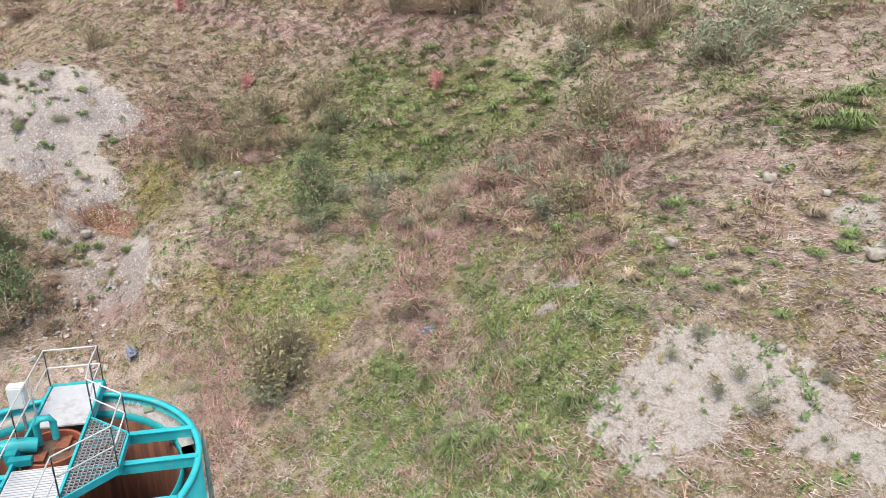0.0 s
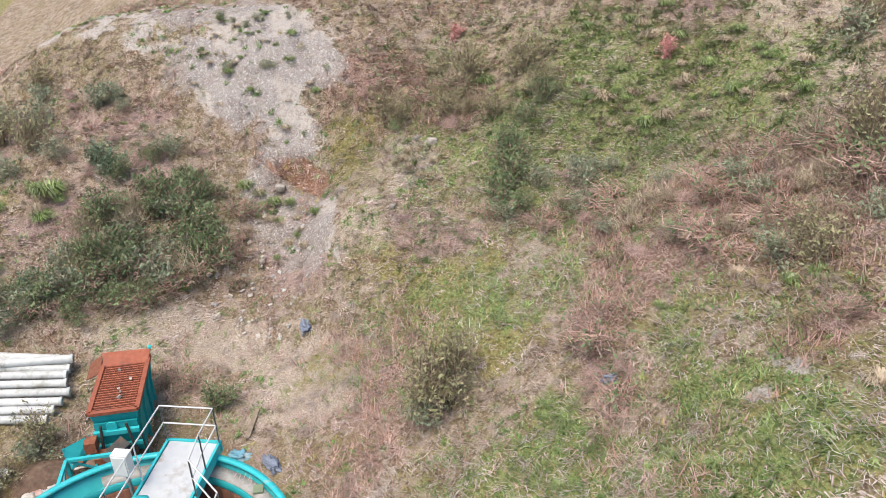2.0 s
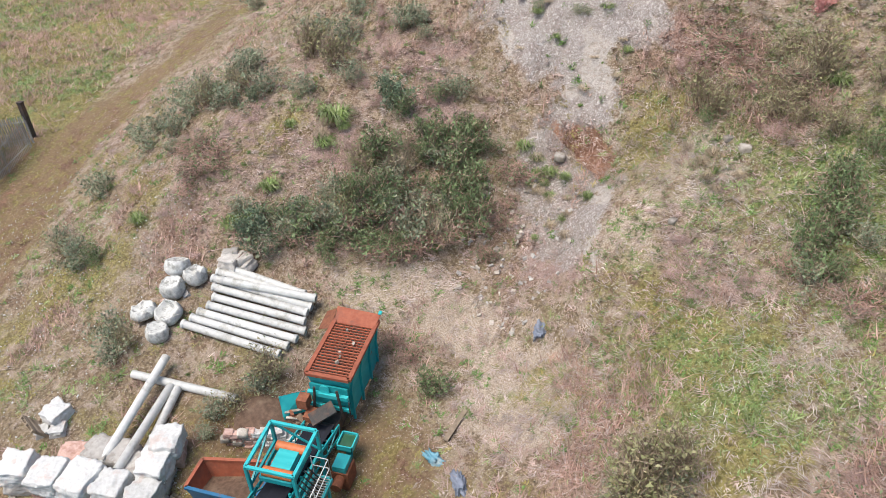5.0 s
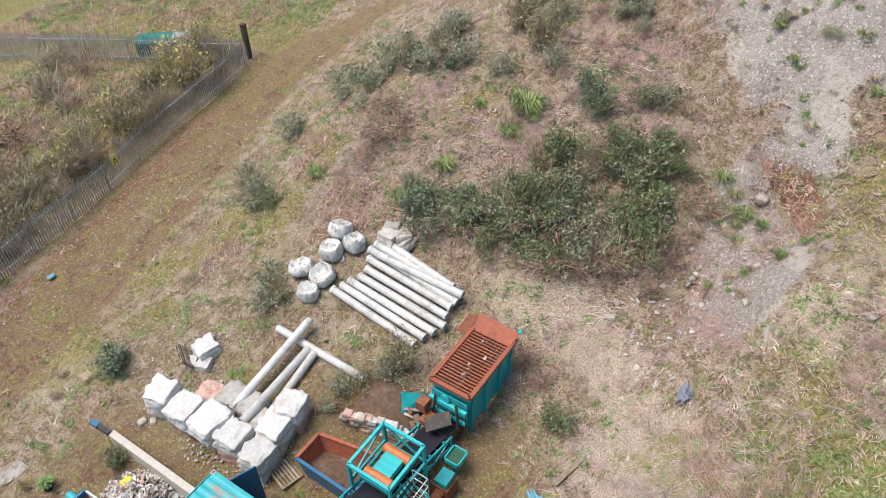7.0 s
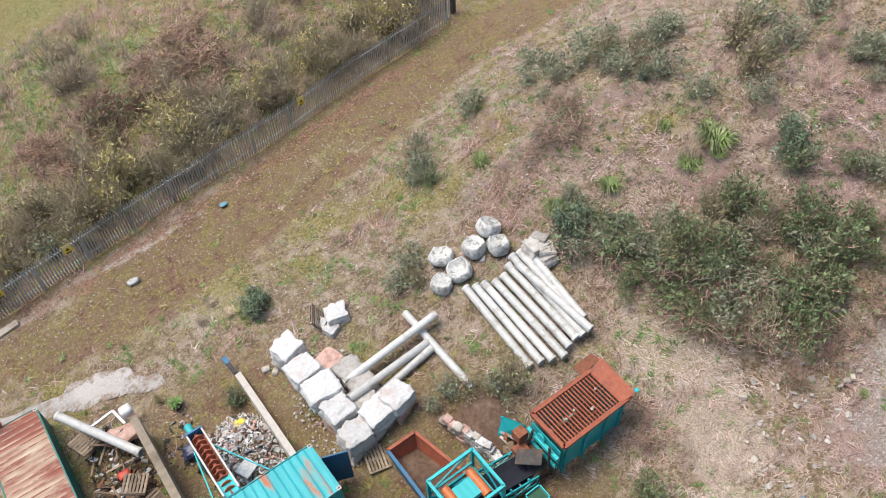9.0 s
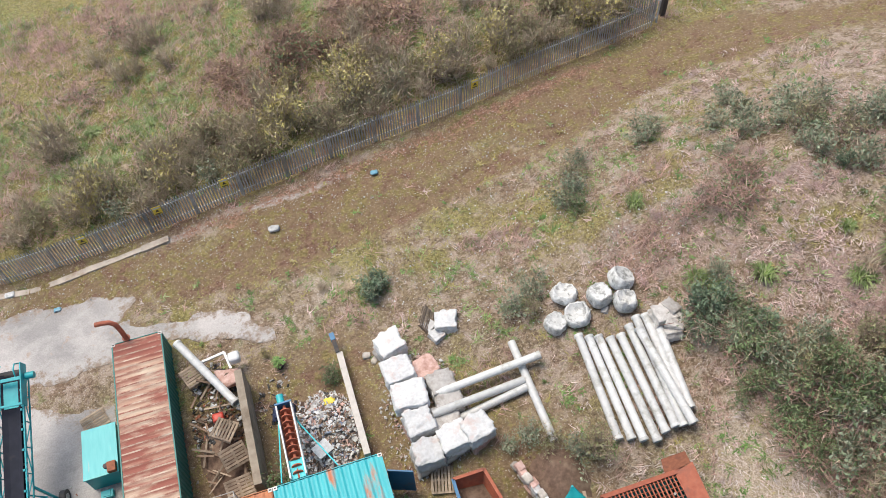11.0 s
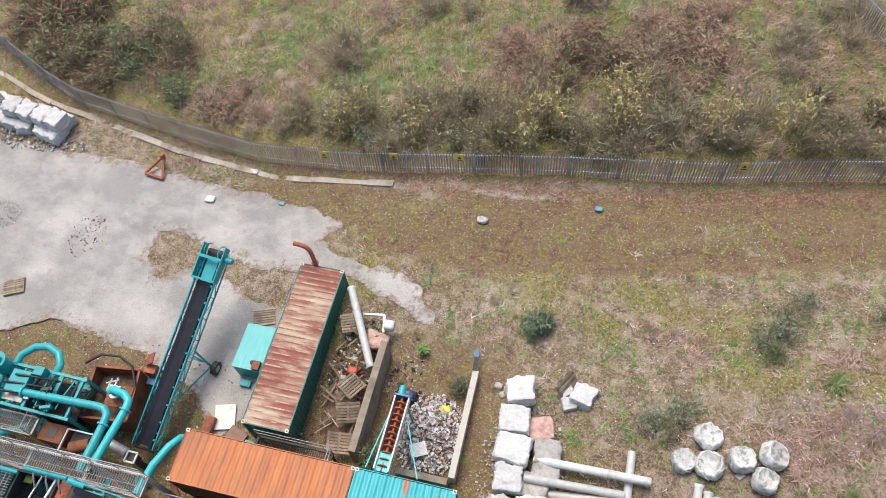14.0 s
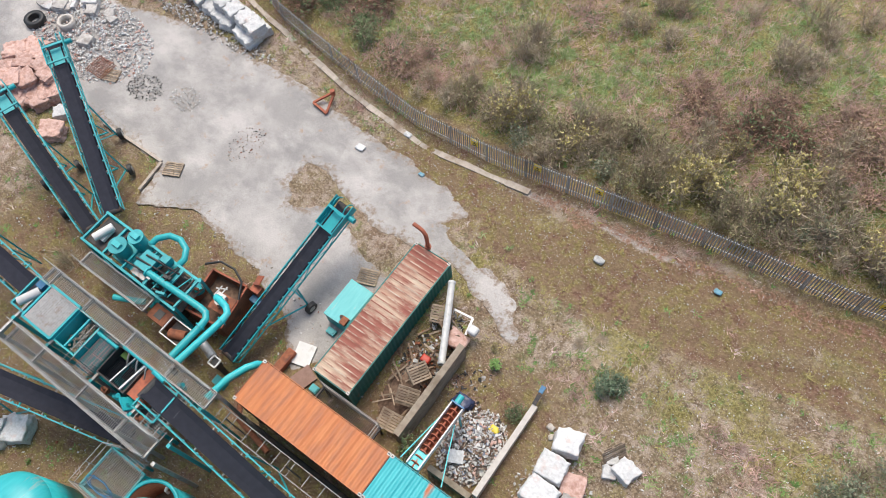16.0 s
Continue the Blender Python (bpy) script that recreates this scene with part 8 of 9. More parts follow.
c_weed = (bz[6] < -0.1) * (0.04 + 0.9 * (fbm(bx, by, 1.3, 251) > 0.63 - 0.06 * smooth((-by - 15) / 5))) * (1 - 0.7 * bz[4]) * (1 - 0.93 * np.exp(-(along(bx, by, TRACK) / 2.8) ** 2))
blades("dry_grass", 280000, c_straw + 0.4 * bare * (by < -33) * (tuft2 > 0.45), 0.32, 0.042, 0.7, STRAW, "dry straw-coloured grass", 301, 0.75, 10, 0.11)
blades("long_dry_grass", 60000, c_straw * turf * (1 - 0.8 * (by > -14)), 0.5, 0.026, 0.8, STRAW, "long flattened dead grass", 302, 0.8, 8, 0.10)
blades("green_grass", 270000, c_green, 0.30, 0.058, 0.4, GREEN, "green tufted grass", 303, 0.0, 12, 0.09)
blades("olive_grass", 180000, c_olive, 0.22, 0.055, 0.5, OLIVE, "dull olive grass and moss", 304, 0.3, 12, 0.10)
blades("dead_stems", 180000, c_rust, 0.55, 0.044, 0.2, RUSTST, "brown dead bramble and weed stems", 305, 0.2, 8, 0.12)
blades("pale_litter", 150000, c_litter, 0.40, 0.048, 0.75, PINKST, "pale pinkish dead stalks and litter", 306, 0.5, 10, 0.10)
blades("low_weeds", 110000, c_weed, 0.2, 0.075, 0.3, LEAF_B, "low green weeds in patches", 307, 0.0, 14, 0.09)


hill = smooth((-by - 15) / 5)
BLEACH = leafy("bleached_stalks", [(0.56, 0.50, 0.45), (0.66, 0.61, 0.56), (0.46, 0.39, 0.35), (0.60, 0.53, 0.48)])
blades("bleached_stalks", 70000, onplant * (1 - bz[1]) * (hill * (1 + 1.5 * (by < -35) + 2.0 * cover(bx, by, [GRASSY[2]], 1.5)) + 0.08 * (bx > 26) * (by < 8) + 0.06 * (by > 20)) * (fbm(bx, by, 2.2, 261) > 0.52), 0.62, 0.024, 0.8, BLEACH, "long bleached dead stalks lying on the slope", 308, 0.45, 6, 0.22)

SH = np.random.RandomState(77)


def shrub(name, label, r, h, leaves, twigs, leaf_mat, leaf=0.08, twig_mat=BARK, arch=0.15, stem=0.02, category="shrub"):
    """An open shrub: a few stems, many fine twigs fanning from them, and scattered leaves with gaps."""
    root = thing(name, label, category, (0, 0, 0), "")
    m = Mesh()
    tips = []
    for i in range(9):
        a, d = SH.rand() * 6.28, abs(SH.randn()) * 0.5 * r
        top = Vector((d * math.cos(a), d * math.sin(a), h * (0.55 + 0.45 * SH.rand()) * math.exp(-0.5 * (d / r) ** 2)))
        base = Vector((top.x * 0.3, top.y * 0.3, -0.05))
        mid_ = base.lerp(top, 0.5) + Vector((0.06 * SH.randn(), 0.06 * SH.randn(), h * arch))
        m.tube([base, mid_, top], [stem, stem * 0.7, stem * 0.3], 3, False)
        tips.append((base, mid_, top))
    trunk = new("branch", m.data("branch", twig_mat))
    trunk.parent = root
    tagged(trunk, kind="stuff")
    # fine twigs
    k = twigs
    ti = SH.randint(0, 9, k)
    B, M_, T = (np.array([tuple(t[j]) for t in tips])[ti] for j in range(3))
    f = SH.rand(k)[:, None]
    s = np.where(f < 0.5, B + (M_ - B) * f * 2, M_ + (T - M_) * (f * 2 - 1)) + SH.randn(k, 3) * np.array([0.16, 0.16, 0.02]) * r
    out = s * np.array([1, 1, 0]) / max(r, 0.3)
    e = s + out * 0.35 * r * SH.rand(k, 1) + SH.randn(k, 3) * np.array([0.2, 0.2, 0.1]) * r + np.array([0, 0, 0.42 * h]) * SH.rand(k, 1)
    e[:, 2] = np.maximum(e[:, 2], 0.05)
    s[:, 2] = np.maximum(s[:, 2], 0.0)
    w = np.cross(e - s, SH.randn(k, 3))
    w *= (stem * 0.55 / np.maximum(np.linalg.norm(w, axis=1), 1e-6))[:, None]
    v = np.stack([s - w, s + w, e], 1)
    tw = quick("twiggery", v.reshape(-1, 3), (np.arange(k) * 3)[:, None] + np.array([[0, 1, 2]]), twig_mat, "", root=root)
    tagged(tw, kind="stuff")
    if leaves:
        k2 = leaves
        ti = SH.randint(0, k, k2)
        c = s[ti] + (e[ti] - s[ti]) * (0.3 + 0.75 * SH.rand(k2, 1)) + SH.randn(k2, 3) * 0.05
        c[:, 2] = np.maximum(c[:, 2], 0.03)
        u = SH.randn(k2, 3)
        u /= np.linalg.norm(u, axis=1)[:, None]
        q = np.cross(u, SH.randn(k2, 3))
        q /= np.linalg.norm(q, axis=1)[:, None]
        z = (leaf * (0.5 + SH.rand(k2)))[:, None]
        v = np.stack([c - u * z * 0.7, c + q * z * 0.45, c + u * z * 0.7 - q * z * 0.2], 1)
        quick("foliage", v.reshape(-1, 3), (np.arange(k2) * 3)[:, None] + np.array([[0, 1, 2]]), leaf_mat, "", root=root)
    return root


def tussock(name, label, r, n, material, wide=0.012):
    """A fountain of long blades that bend outward from one root."""
    root = thing(name, label, "grass tuft", (0, 0, 0), "")
    a = SH.rand(n) * 6.28
    d = r * (0.45 + 0.55 * SH.rand(n))
    h = r * (0.25 + 0.5 * SH.rand(n))
    w = wide * (0.6 + SH.rand(n))
    sx, sy = -np.sin(a) * w, np.cos(a) * w
    bxx, byy = np.cos(a) * 0.1 * r + SH.randn(n) * 0.06, np.sin(a) * 0.1 * r + SH.randn(n) * 0.06
    v = np.empty((n, 5, 3))
    v[:, 0] = np.stack([bxx - sx, byy - sy, 0 * a], -1)
    v[:, 1] = np.stack([bxx + sx, byy + sy, 0 * a], -1)
    v[:, 2] = np.stack([bxx + np.cos(a) * d * 0.5 + sx, byy + np.sin(a) * d * 0.5 + sy, h], -1)
    v[:, 3] = np.stack([bxx + np.cos(a + 0.2) * d, byy + np.sin(a + 0.2) * d, h * 0.3 + 0.02], -1)
    v[:, 4] = np.stack([bxx + np.cos(a) * d * 0.5 - sx, byy + np.sin(a) * d * 0.5 - sy, h], -1)
    quick("blade_tuft", v.reshape(-1, 3), (np.arange(n) * 5)[:, None] + np.array([[0, 1, 2, 3, 4]]), material, "", root=root)
    return root


KINDS = {
    'd': [shrub("evergreen_shrub", "dark green open shrub on the slope", 1.35, 1.4, 1500, 300, LEAF_D, 0.11, RUSTST, 0.18, 0.022) for i in range(3)],
    'c': [shrub("blue_green_shrub", "dense blue-green upright shrub", 1.0, 1.8, 1250, 220, LEAF_C, 0.125, TWIG, 0.1, 0.022) for i in range(2)],
    'g': [shrub("grey_shrub", "grey-green feathery shrub in dry growth", 1.05, 1.3, 620, 300, LEAF_G, 0.11, TWIG, 0.1, 0.02) for i in range(3)],
    'w': [shrub("willow_shrub", "sprawling grey-brown willow with thin olive leaves", 1.3, 1.7, 480, 420, LEAF_W, 0.105, WITHY, 0.12, 0.024) for i in range(3)],
    'b': [shrub("low_green_plant", "bright green leafy plant clump", 0.55, 0.42, 420, 60, LEAF_B, 0.08, OLIVE) for i in range(2)],
    'o': [shrub("bramble_thicket", "low reddish-brown bramble thicket", 1.45, 0.8, 170, 480, LEAF_D, 0.12, RUSTST, 0.15, 0.028) for i in range(3)],
    't': [shrub("bare_shrub", "leafless twiggy brown shrub", 1.2, 1.7, 110, 330, LEAF_W, 0.10, TWIG, 0.12, 0.028) for i in range(3)],
    'r': [shrub("red_stemmed_shrub", "small shrub with red stems", 0.5, 0.9, 420, 200, LEAF_R, 0.08, LEAF_R) for i in range(2)],
    'y': [shrub("birch_sapling", "sapling with sparse yellow autumn leaves", 1.2, 2.2, 460, 300, LEAF_Y, 0.115, TWIG, 0.12, 0.026) for i in range(2)],
    'k': [shrub("dark_bramble", "dark reddish bramble thicket beyond the fence", 1.5, 0.9, 240, 430, LEAF_D, 0.12, DARKST, 0.2, 0.032) for i in range(2)],
    'q': [shrub("pink_bramble", "tangle of dead pinkish bramble stems", 1.3, 0.75, 60, 700, LEAF_O, 0.10, PINKBR, 0.15, 0.013) for i in range(3)],
    'n': [shrub("russet_bramble", "russet bramble thicket in the field", 1.5, 0.9, 480, 360, LEAF_O, 0.12, RUSTST, 0.2, 0.028) for i in range(2)],
    'f': [tussock("green_tussock", "tussock of green arching grass", 0.5, 140, GREEN) for i in range(2)],
    'p': [tussock("straw_tussock", "bleached tussock of dead arching grass", 0.5, 130, DULLSTRAW, 0.010) for i in range(2)],
}
first = {k: [True] * len(v) for k, v in KINDS.items()}


def plant(kind, x, y, s=1.0, tall=1.0):
    if float(along(np.array([x]), np.array([y]), FLINE)[0]) < 0.6 * s + 0.2 or float(inside(np.array([x]), np.array([y]), YARD)[0]) > 0.3:
        return
    j = SH.randint(len(KINDS[kind]))
    m = pose(x, y, gz(x, y) - 0.05, 0, 0, SH.rand() * 360) @ Matrix.Diagonal((s, s, s * tall, 1))
    if first[kind][j]:
        first[kind][j] = False
        KINDS[kind][j].matrix_basis = m
    else:
        copy_thing(KINDS[kind][j], m)


def grove(kind, x, y, r, n, s=1.0, tall=1.0):
    for i in range(n):
        a, d = SH.rand() * 6.28, math.sqrt(SH.rand()) * r
        plant(kind, x + d * math.cos(a), y + d * math.sin(a), s * (0.7 + 0.6 * SH.rand()), tall * (0.8 + 0.4 * SH.rand()))


def wood(kind, outline, n, s=1.0, tall=1.0):
    """Plants one kind all over an outline."""
    x0, x1, y0, y1 = min(p[0] for p in outline), max(p[0] for p in outline), min(p[1] for p in outline), max(p[1] for p in outline)
    k = 0
    while k < n:
        x, y = x0 + (x1 - x0) * SH.rand(), y0 + (y1 - y0) * SH.rand()
        if float(inside(np.array([x]), np.array([y]), outline)[0]) > 0.3:
            plant(kind, x, y, s * (0.7 + 0.6 * SH.rand()), tall * (0.8 + 0.4 * SH.rand()))
            k += 1


# the large thicket behind the pipes
THICKET = [(25.8, -3.4), (27.6, -2.8), (30.3, -2.8), (32.4, -5.0), (33.8, -6.5), (35.0, -9.4), (33.8, -10.8), (32.0, -11.4), (29.7, -11.2), (27.9, -9.0), (26.4, -5.5)]
wood('d', THICKET, 24, 0.95, 1.05)
wood('o', THICKET, 14, 1.05, 1.0)
wood('t', THICKET, 10, 0.95, 0.9)
wood('q', [(30, -1.5), (34, -1), (37, -5), (38, -9), (36, -12), (33, -5), (31, -2.5)], 20, 0.85, 0.75)
wood('q', MOUNDTOP[0], 16, 0.75, 0.6)
wood('b', MOUNDTOP[0], 16, 0.6, 1.0)
wood('g', [(29.5, 9.5), (33, 10), (40, 6), (38, 3), (33, 5)], 10, 0.9, 1.0)
wood('w', THICKET, 3, 0.9, 0.9)
wood('g', THICKET, 13, 1.0, 1.0)
wood('b', THICKET, 26, 1.1, 1.5)
wood('q', THICKET, 7, 0.9, 1.0)
BESIDE = [(25.4, 0.6), (27.9, 0.9), (29.0, -2.6), (26.2, -3.4)]
wood('c', BESIDE, 4, 0.8, 0.8)
wood('d', BESIDE, 4, 0.9, 0.9)
wood('g', BESIDE, 5, 0.9)
wood('o', BESIDE, 4, 0.8)
wood('o', [(27.6, -9.6), (29.6, -11.4), (34.0, -11.4), (34.6, -12.6), (29, -12.8), (27, -10.6)], 9, 0.8, 0.8)
# single shrubs on the mound and about the yard
for k, x, y, s in [('c', 35.0, -5.0, 1.15), ('c', 35.5, -4.3, 0.9), ('d', 34.7, -5.5, 0.8), ('g', 35.1, 8.1, 1.0), ('w', 34.4, 6.2, 1.0), ('g', 34.0, 4.3, 1.1), ('g', 35.0, 2.8, 1.1), ('w', 35.4, 4.4, 1.0), ('d', 34.6, 5.2, 0.7), ('g', 33.9, 7.2, 0.9), ('c', 34.2, 3.2, 0.6),
                   ('g', 29.1, 10.8, 1.0), ('b', 29.4, 10.4, 1.2), ('g', 29.8, 11.4, 0.8), ('g', 23.6, 8.6, 0.9), ('d', 24.1, 7.8, 0.7), ('w', 24.8, 10.3, 0.9), ('g', 24.5, 9.2, 0.9), ('g', 25.6, 11.2, 0.8), ('b', 24.2, 8.0, 1.0),
                   ('g', 36.3, -8.3, 0.9), ('d', 35.9, -7.4, 0.8), ('g', 35.0, 0.2, 0.9), ('w', 37.3, -0.5, 1.2), ('g', 36.3, -2.2, 0.9), ('g', 31.1, 7.0, 0.7), ('w', 38.8, 1.6, 1.2), ('g', 40, -0.7, 1.1), ('g', 41, 2, 1.2), ('w', 43.8, 0.2, 1.2),
                   ('b', 29.1, 3.6, 0.7), ('b', 25.4, 6.3, 0.9), ('b', 29.2, 0.1, 0.8), ('b', 26.6, 6.8, 0.8), ('c', 13.2, 8.2, 0.85), ('c', 12.9, 7.7, 0.7), ('c', 13.6, 8.6, 0.6), ('g', 19.2, 4.0, 0.9), ('g', 20.2, 4.5, 0.9), ('w', 19.8, 3.6, 0.7),
                   ('g', 17.6, -1.9, 0.8), ('w', 19.9, -3.7, 1.0), ('g', 19.4, -3.3, 0.8), ('w', 18.2, -2.4, 0.8), ('g', 16.6, -2.0, 0.6), ('d', 21.0, -10.9, 0.85), ('o', 22.7, -9.3, 1.0), ('o', 22.9, -8.3, 0.9), ('b', 10.1, 4.1, 1.1), ('d', 9.9, 4.3, 0.6), 
                   ('b', 19.1, 0.1, 0.6), ('d', 6.6, -0.2, 0.9), ('b', -3.2, -0.4, 0.9), ('t', -17.8, -3.0, 0.9), ('y', 7.0, 6.6, 0.35), ('b', 4.0, 8.6, 0.8), ('b', 4.8, 8.2, 0.7), ('b', 18.6, 11.4, 0.7), ('b', 20.2, 12.3, 0.6), ('b', -9.8, -12.4, 0.9), ('g', -21.0, -8.2, 1.0), ('b', 23.4, -12.6, 0.6),
                   ('g', 33.9, 11.1, 0.9), ('g', 33.5, 9.5, 0.9), ('b', 26.3, 6.6, 0.7), ('b', 43.0, 0.0, 0.9), ('g', 27.8, 1.2, 0.7)]:
    plant(k, x, y, s)
for x, y, s in [(32.1, -1.9, 1.5), (33.6, -2.1, 1.5), (33.8, -1.4, 1.0), (32.8, 0.3, 1.0), (27.4, 0.9, 1.1), (29.3, 0.2, 1.0), (26.9, 1.4, 1.0), (26.4, 6.6, 0.9), (33.2, -2.6, 1.0)]:
    plant('f', x, y, s)
for x, y, s in [(32.6, -1.6, 1.2), (33.2, -1.7, 1.1), (27.8, 1.3, 1.1), (26.9, 0.4, 1.1), (10.6, 9.4, 0.8), (11.9, 8.9, 0.8), (11.5, 10.2, 0.8), (36.5, -9.5, 1.0)]:
    plant('p', x, y, s)
# the hillside
for k, x, y, s in [('w', 33.7, -28.7, 1.3), ('w', 33.0, -28.0, 1.0), ('w', 34.2, -20.8, 1.1), ('w', 33.6, -21.4, 0.9), ('d', 33.4, -21.0, 0.6), ('w', 16.4, -37.2, 1.5), ('w', 15.6, -36.6, 1.2), ('d', 15.2, -36.0, 0.8), ('w', 11.8, -32.2, 1.3), ('w', 12.4, -32.6, 1.1), ('g', 12.6, -31.4, 0.9), ('w', 15.3, -19.5, 1.3),
                   ('w', 14.8, -20.4, 1.3), ('w', 16.0, -20.0, 1.2), ('w', 15.9, -21.0, 1.1), ('g', 14.6, -19.4, 0.9), ('g', 15.4, -20.6, 0.8), ('w', 23.0, -41.1, 1.3), ('g', 22.4, -40.4, 1.2), ('w', 48.2, -17.6, 1.2), ('d', 28.2, -26.1, 0.9), ('d', 26.4, -25.9, 1.0), ('d', 25.3, -25.1, 1.0), ('d', 24.1, -25.9, 0.8), ('d', 27.3, -26.2, 0.9),
                   ('b', 27.8, -25.6, 1.3), ('b', 26.0, -25.3, 1.4), ('b', 25.0, -25.8, 1.2), ('b', 28.6, -26.8, 1.2), ('b', 29.4, -27.6, 1.2), ('d', 29.4, -27.4, 0.8), ('d', 30.2, -28.6, 0.8), ('w', 31.4, -28.6, 1.0), ('w', 30.8, -26.2, 1.0), ('b', 42.7, -12.8, 0.9), ('b', 40.3, -13.2, 1.0), ('b', 13.0, -22.4, 0.7), ('b', 36.1, -14.9, 0.8), ('b', 25.2, -34.6, 0.9),
                   ('b', 24.3, -34.4, 1.0), ('b', 23.9, -36.0, 0.9), ('b', 27.0, -32.4, 0.9), ('r', 38.6, -25.6, 1.2), ('r', 28.6, -34.5, 1.1), ('r', 49.5, -23.9, 1.3), ('t', 23.5, -27.5, 0.8), ('w', 36.2, -24.2, 1.1), ('w', 35.2, -25.6, 1.0), ('t', 34.2, -24.8, 0.9), ('o', 22.8, -26.4, 0.8), ('o', 24.6, -24.4, 0.7)]:
    plant(k, x, y, s)
for o, n in zip(BRAMBLE, (11, 26, 7, 4, 12)):
    wood('o', o, (n + 1) // 2, 0.95, 0.9)
    wood('q', o, (n + 1) // 2, 1.05, 0.95)
wood('t', BRAMBLE[1], 9, 0.8, 0.7)
wood('w', BRAMBLE[0], 5, 0.9, 0.8)
wood('b', BRAMBLE[1], 8, 0.6, 0.9)
wood('g', BRAMBLE[1], 6, 0.7, 0.9)
wood('t', BRAMBLE[4], 10, 1.3)
wood('q', PINKISH[0], 7, 0.8, 0.7)
wood('g', [(20.5, -26.5), (22.5, -31), (25, -31), (27, -27), (24, -24.5)], 7, 0.8)
wood('b', [(20.5, -26.5), (22.5, -31), (25, -31), (27, -27), (24, -24.5)], 8, 0.9)
wood('q', [(20.5, -26.5), (22.5, -31), (25, -31), (27, -27), (24, -24.5)], 8, 0.8)
wood('b', LUSH[0], 16, 0.45)
wood('f', LUSH[0], 14, 0.8, 0.7)
wood('f', GRASSY[0], 22, 0.9, 0.7)
wood('p', GRASSY[0], 20, 1.0, 0.7)
wood('b', GRASSY[0], 12, 0.7)
wood('f', MOSSY[0], 14, 0.8, 0.6)
wood('p', MOSSY[0], 7, 0.9, 0.6)
wood('b', MOSSY[0], 12, 0.6)
wood('q', MOSSY[0], 5, 0.7, 0.6)
wood('p', LUSH[3], 8, 1.1, 0.7)
wood('f', LUSH[3], 8, 1.2, 0.8)
wood('b', CLAYEY[0], 9, 0.45)
wood('g', CLAYEY[0], 6, 0.35)
wood('b', CLAYEY[1], 5, 0.4)
wood('b', CLAYEY[2], 9, 0.42)
wood('g', CLAYEY[2], 8, 0.36)
wood('p', CLAYEY[2], 14, 0.7, 0.6)
wood('f', CLAYEY[2], 12, 0.6)
wood('b', SCREE[0], 6, 0.4)
wood('f', SCREE[0], 12, 0.7)
wood('p', SCREE[0], 8, 0.8)
wood('p', SCREE[1], 7, 0.8)
wood('g', [(37.5, -8), (41, -6), (44, 0), (40, 3), (37, -2)], 9, 0.8)
wood('q', [(36, -6), (41, -6), (44, 0), (40, 4), (36, 1)], 12, 0.9)
wood('o', [(27, 5), (33, 9), (33, 3), (29, 2)], 6, 0.7)
grove('t', 24.6, -44.2, 4.0, 8, 1.4)
grove('g', 16, -46, 3.0, 6, 1.2)
grove('o', 37, -42, 5.0, 12, 1.4)
grove('t', 46, -36, 6.0, 14, 1.4)
grove('g', 32, -46, 5.0, 10, 1.3)
for i in range(70):
    plant('bfp'[i % 3], 3 + 31 * SH.rand(), -41 + 20 * SH.rand(), 0.5 + 0.6 * SH.rand(), 0.7)
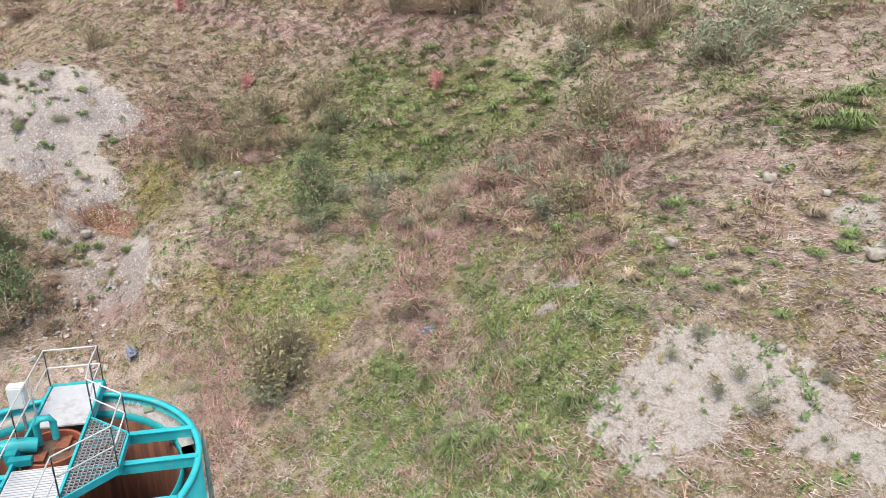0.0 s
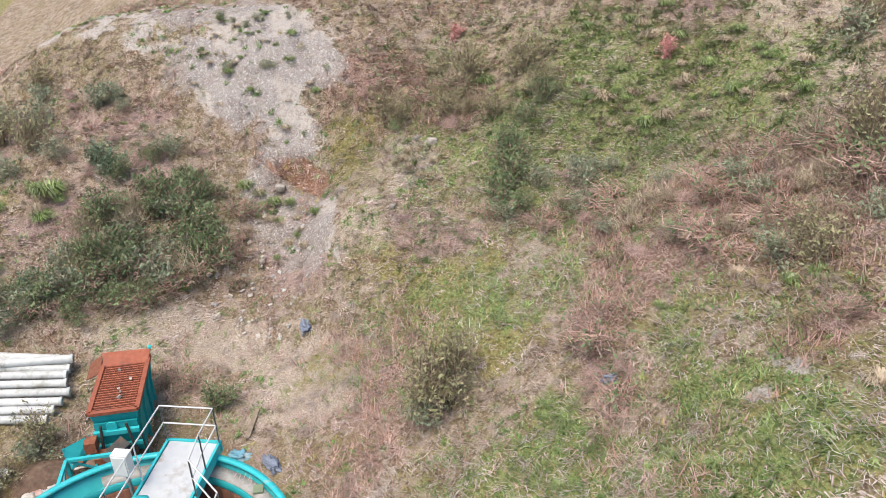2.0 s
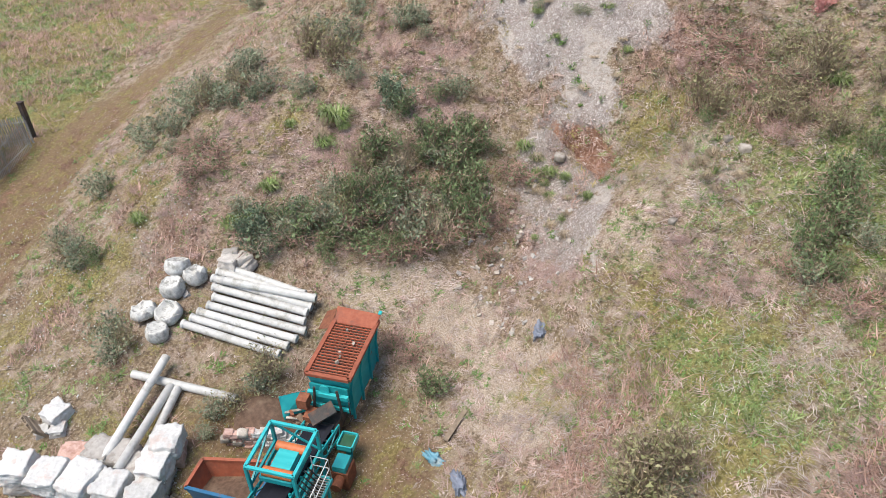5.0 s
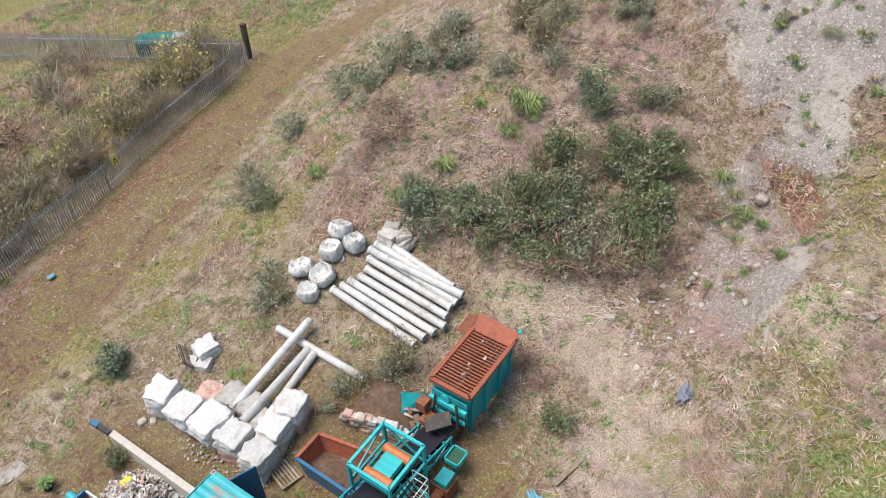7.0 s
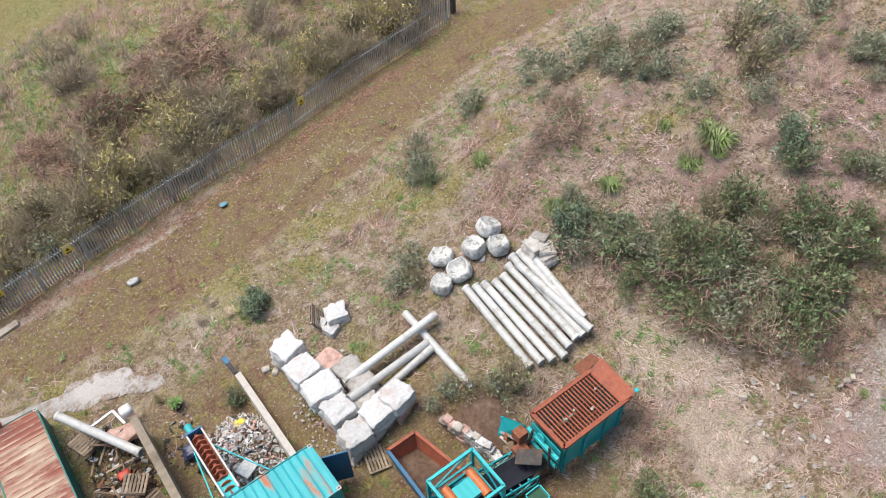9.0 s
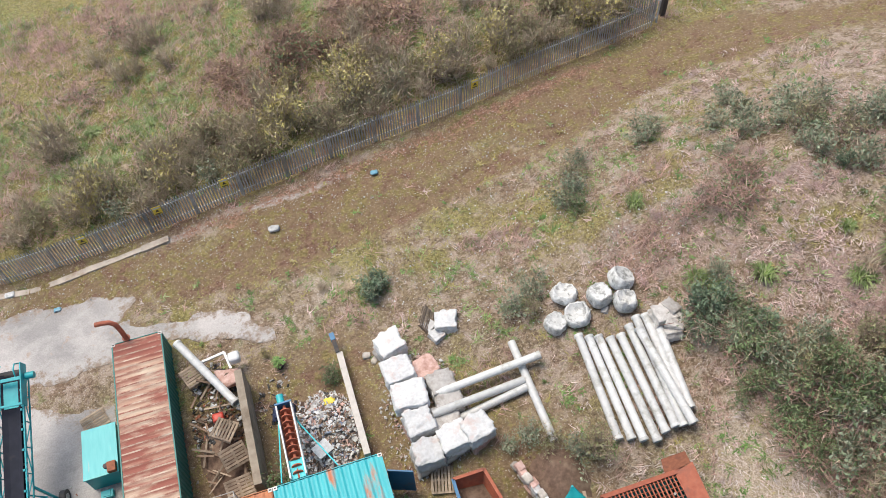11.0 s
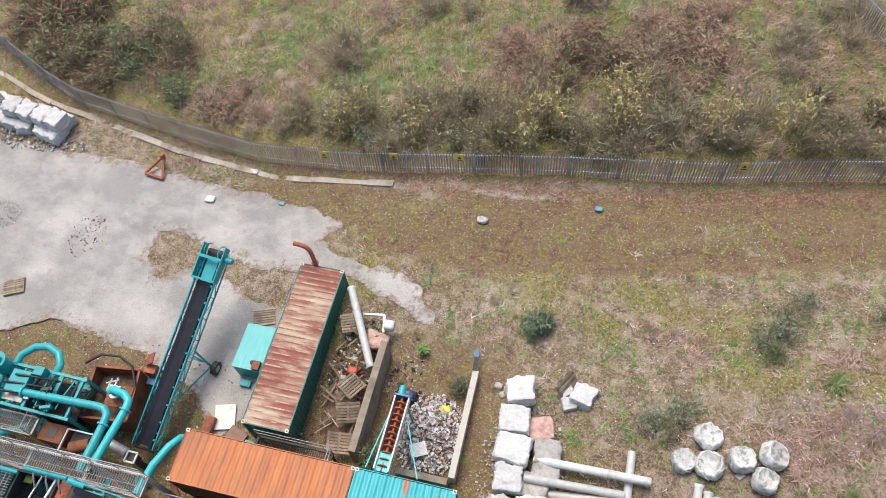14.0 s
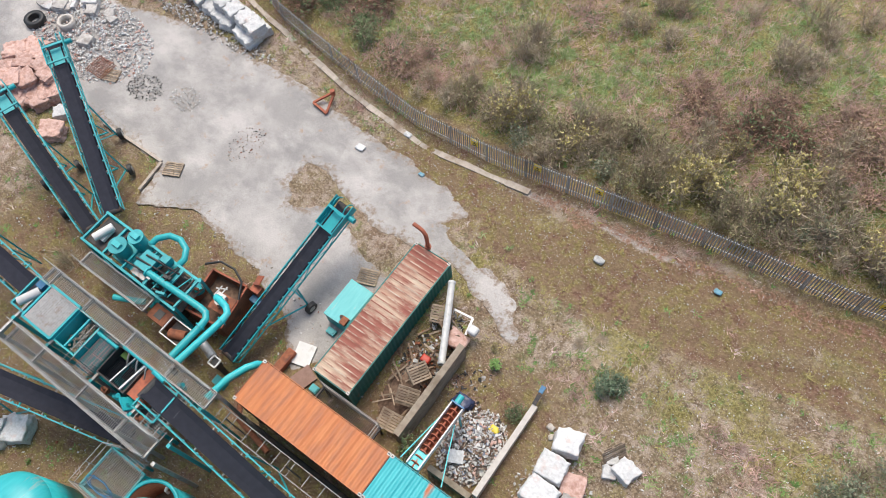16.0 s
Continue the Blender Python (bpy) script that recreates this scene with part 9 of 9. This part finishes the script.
# the field beyond the fence
for k, x, y, r, n, s_, tl in [('t', -4.0, 20.1, 1.6, 5, 0.9, 0.9), ('t', -2.6, 26.0, 1.4, 5, 1.1, 1.0), ('t', 2.1, 20.3, 2.0, 6, 1.0, 1.0), ('t', 4.7, 21.4, 2.0, 6, 1.0, 1.0), ('w', 7.7, 20.8, 2.0, 6, 1.1, 1.0), ('y', 10.4, 21.2, 1.4, 6, 1.0, 1.0), ('y', 11.5, 23.1, 1.2, 3, 0.9, 1.0), ('t', 9.2, 22.6, 2.0, 5, 1.1, 1.0), ('y', 15.7, 22.6, 1.4, 6, 1.0, 0.9), ('w', 13.9, 20.9, 1.8, 6, 1.1, 0.9), ('t', 17.7, 21.4, 2.2, 7, 1.1, 0.9),
                              ('t', 21.9, 22.2, 1.8, 5, 1.0, 0.9), ('w', 25.5, 23.5, 2.2, 5, 1.1, 0.9), ('y', 33.0, 24.2, 2.0, 6, 1.0, 1), ('t', 34.6, 25.4, 2.0, 5, 1.1, 1), ('w', 30.5, 23.0, 2.0, 5, 1.0, 0.9), ('t', -1.4, 21.2, 1.4, 4, 1.0, 1), ('w', 4.8, 22.8, 1.4, 3, 0.8, 0.8),
                              ('t', 12.4, 30.2, 1.8, 5, 1.0, 0.9), ('n', 9.2, 26.0, 2.4, 7, 1.0, 0.9), ('n', 15.4, 27.2, 3.0, 10, 1.1, 0.9), ('k', 13.2, 24.6, 2.4, 7, 1.0, 0.9), ('n', 18.6, 26.0, 2.4, 6, 1.0, 0.9), ('t', 16.5, 25.5, 3.0, 7, 1.0, 0.9), ('n', 19, 30, 3.5, 7, 1.1, 0.8), ('t', 26, 30, 4, 7, 1.1, 0.9), ('o', 23.5, 26.5, 2.0, 3, 0.8, 0.7),
                              ('n', -8.0, 20.6, 2.0, 6, 0.9, 0.8), ('o', -9.5, 21.4, 2.4, 6, 0.9, 0.8), ('t', -6.5, 20.2, 1.8, 4, 0.8, 0.8), ('t', 5, 33, 5, 7, 1.0, 0.9), ('o', 2, 32, 4, 5, 1.0, 0.7), ('t', 13.1, 35.0, 2, 4, 1.0, 1.0), ('p', 3, 26, 6, 6, 0.8, 0.6), ('f', 2, 25, 6, 18, 0.8, 0.6), ('p', 24, 27, 5, 5, 1.0, 0.7), ('p', -8, 24, 4, 10, 1.0, 0.7)]:
    grove(k, x, y, r, n, s_, tl)
wood('d', BROWNED[4], 14, 1.0, 0.7)
wood('k', BROWNED[4], 20, 1.1, 0.8)
wood('k', [(-24, 21), (-30, 25), (-34, 30), (-22, 28), (-18, 24)], 14, 1.2, 0.8)
wood('w', BROWNED[4], 6, 1.0, 0.9)
# scrub in the distance past the mound
for k, x, y, r, n, s_, tl in [('g', 51, 6, 4, 9, 1.1, 0.9), ('o', 53, -5, 4, 9, 1.1, 0.8), ('t', 57, 2, 5, 9, 1.2, 0.9), ('o', 62, -6, 6, 12, 1.3, 0.8), ('t', 66, 4, 6, 10, 1.4, 0.9), ('g', 58, 10, 5, 8, 1.1, 0.9), ('o', 72, -12, 6, 10, 1.4, 0.8)]:
    grove(k, x, y, r, n, s_, tl)
# saplings close behind the fence
for i in range(52):
    fx_ = -5 + 39 * (i + SH.rand()) / 52
    plant('tyytwg'[SH.randint(6)], fx_, 18.7 + 0.075 * max(fx_, 0) + 0.4 + 1.4 * SH.rand(), 0.75 + 0.4 * SH.rand(), 0.9 + 0.3 * SH.rand())
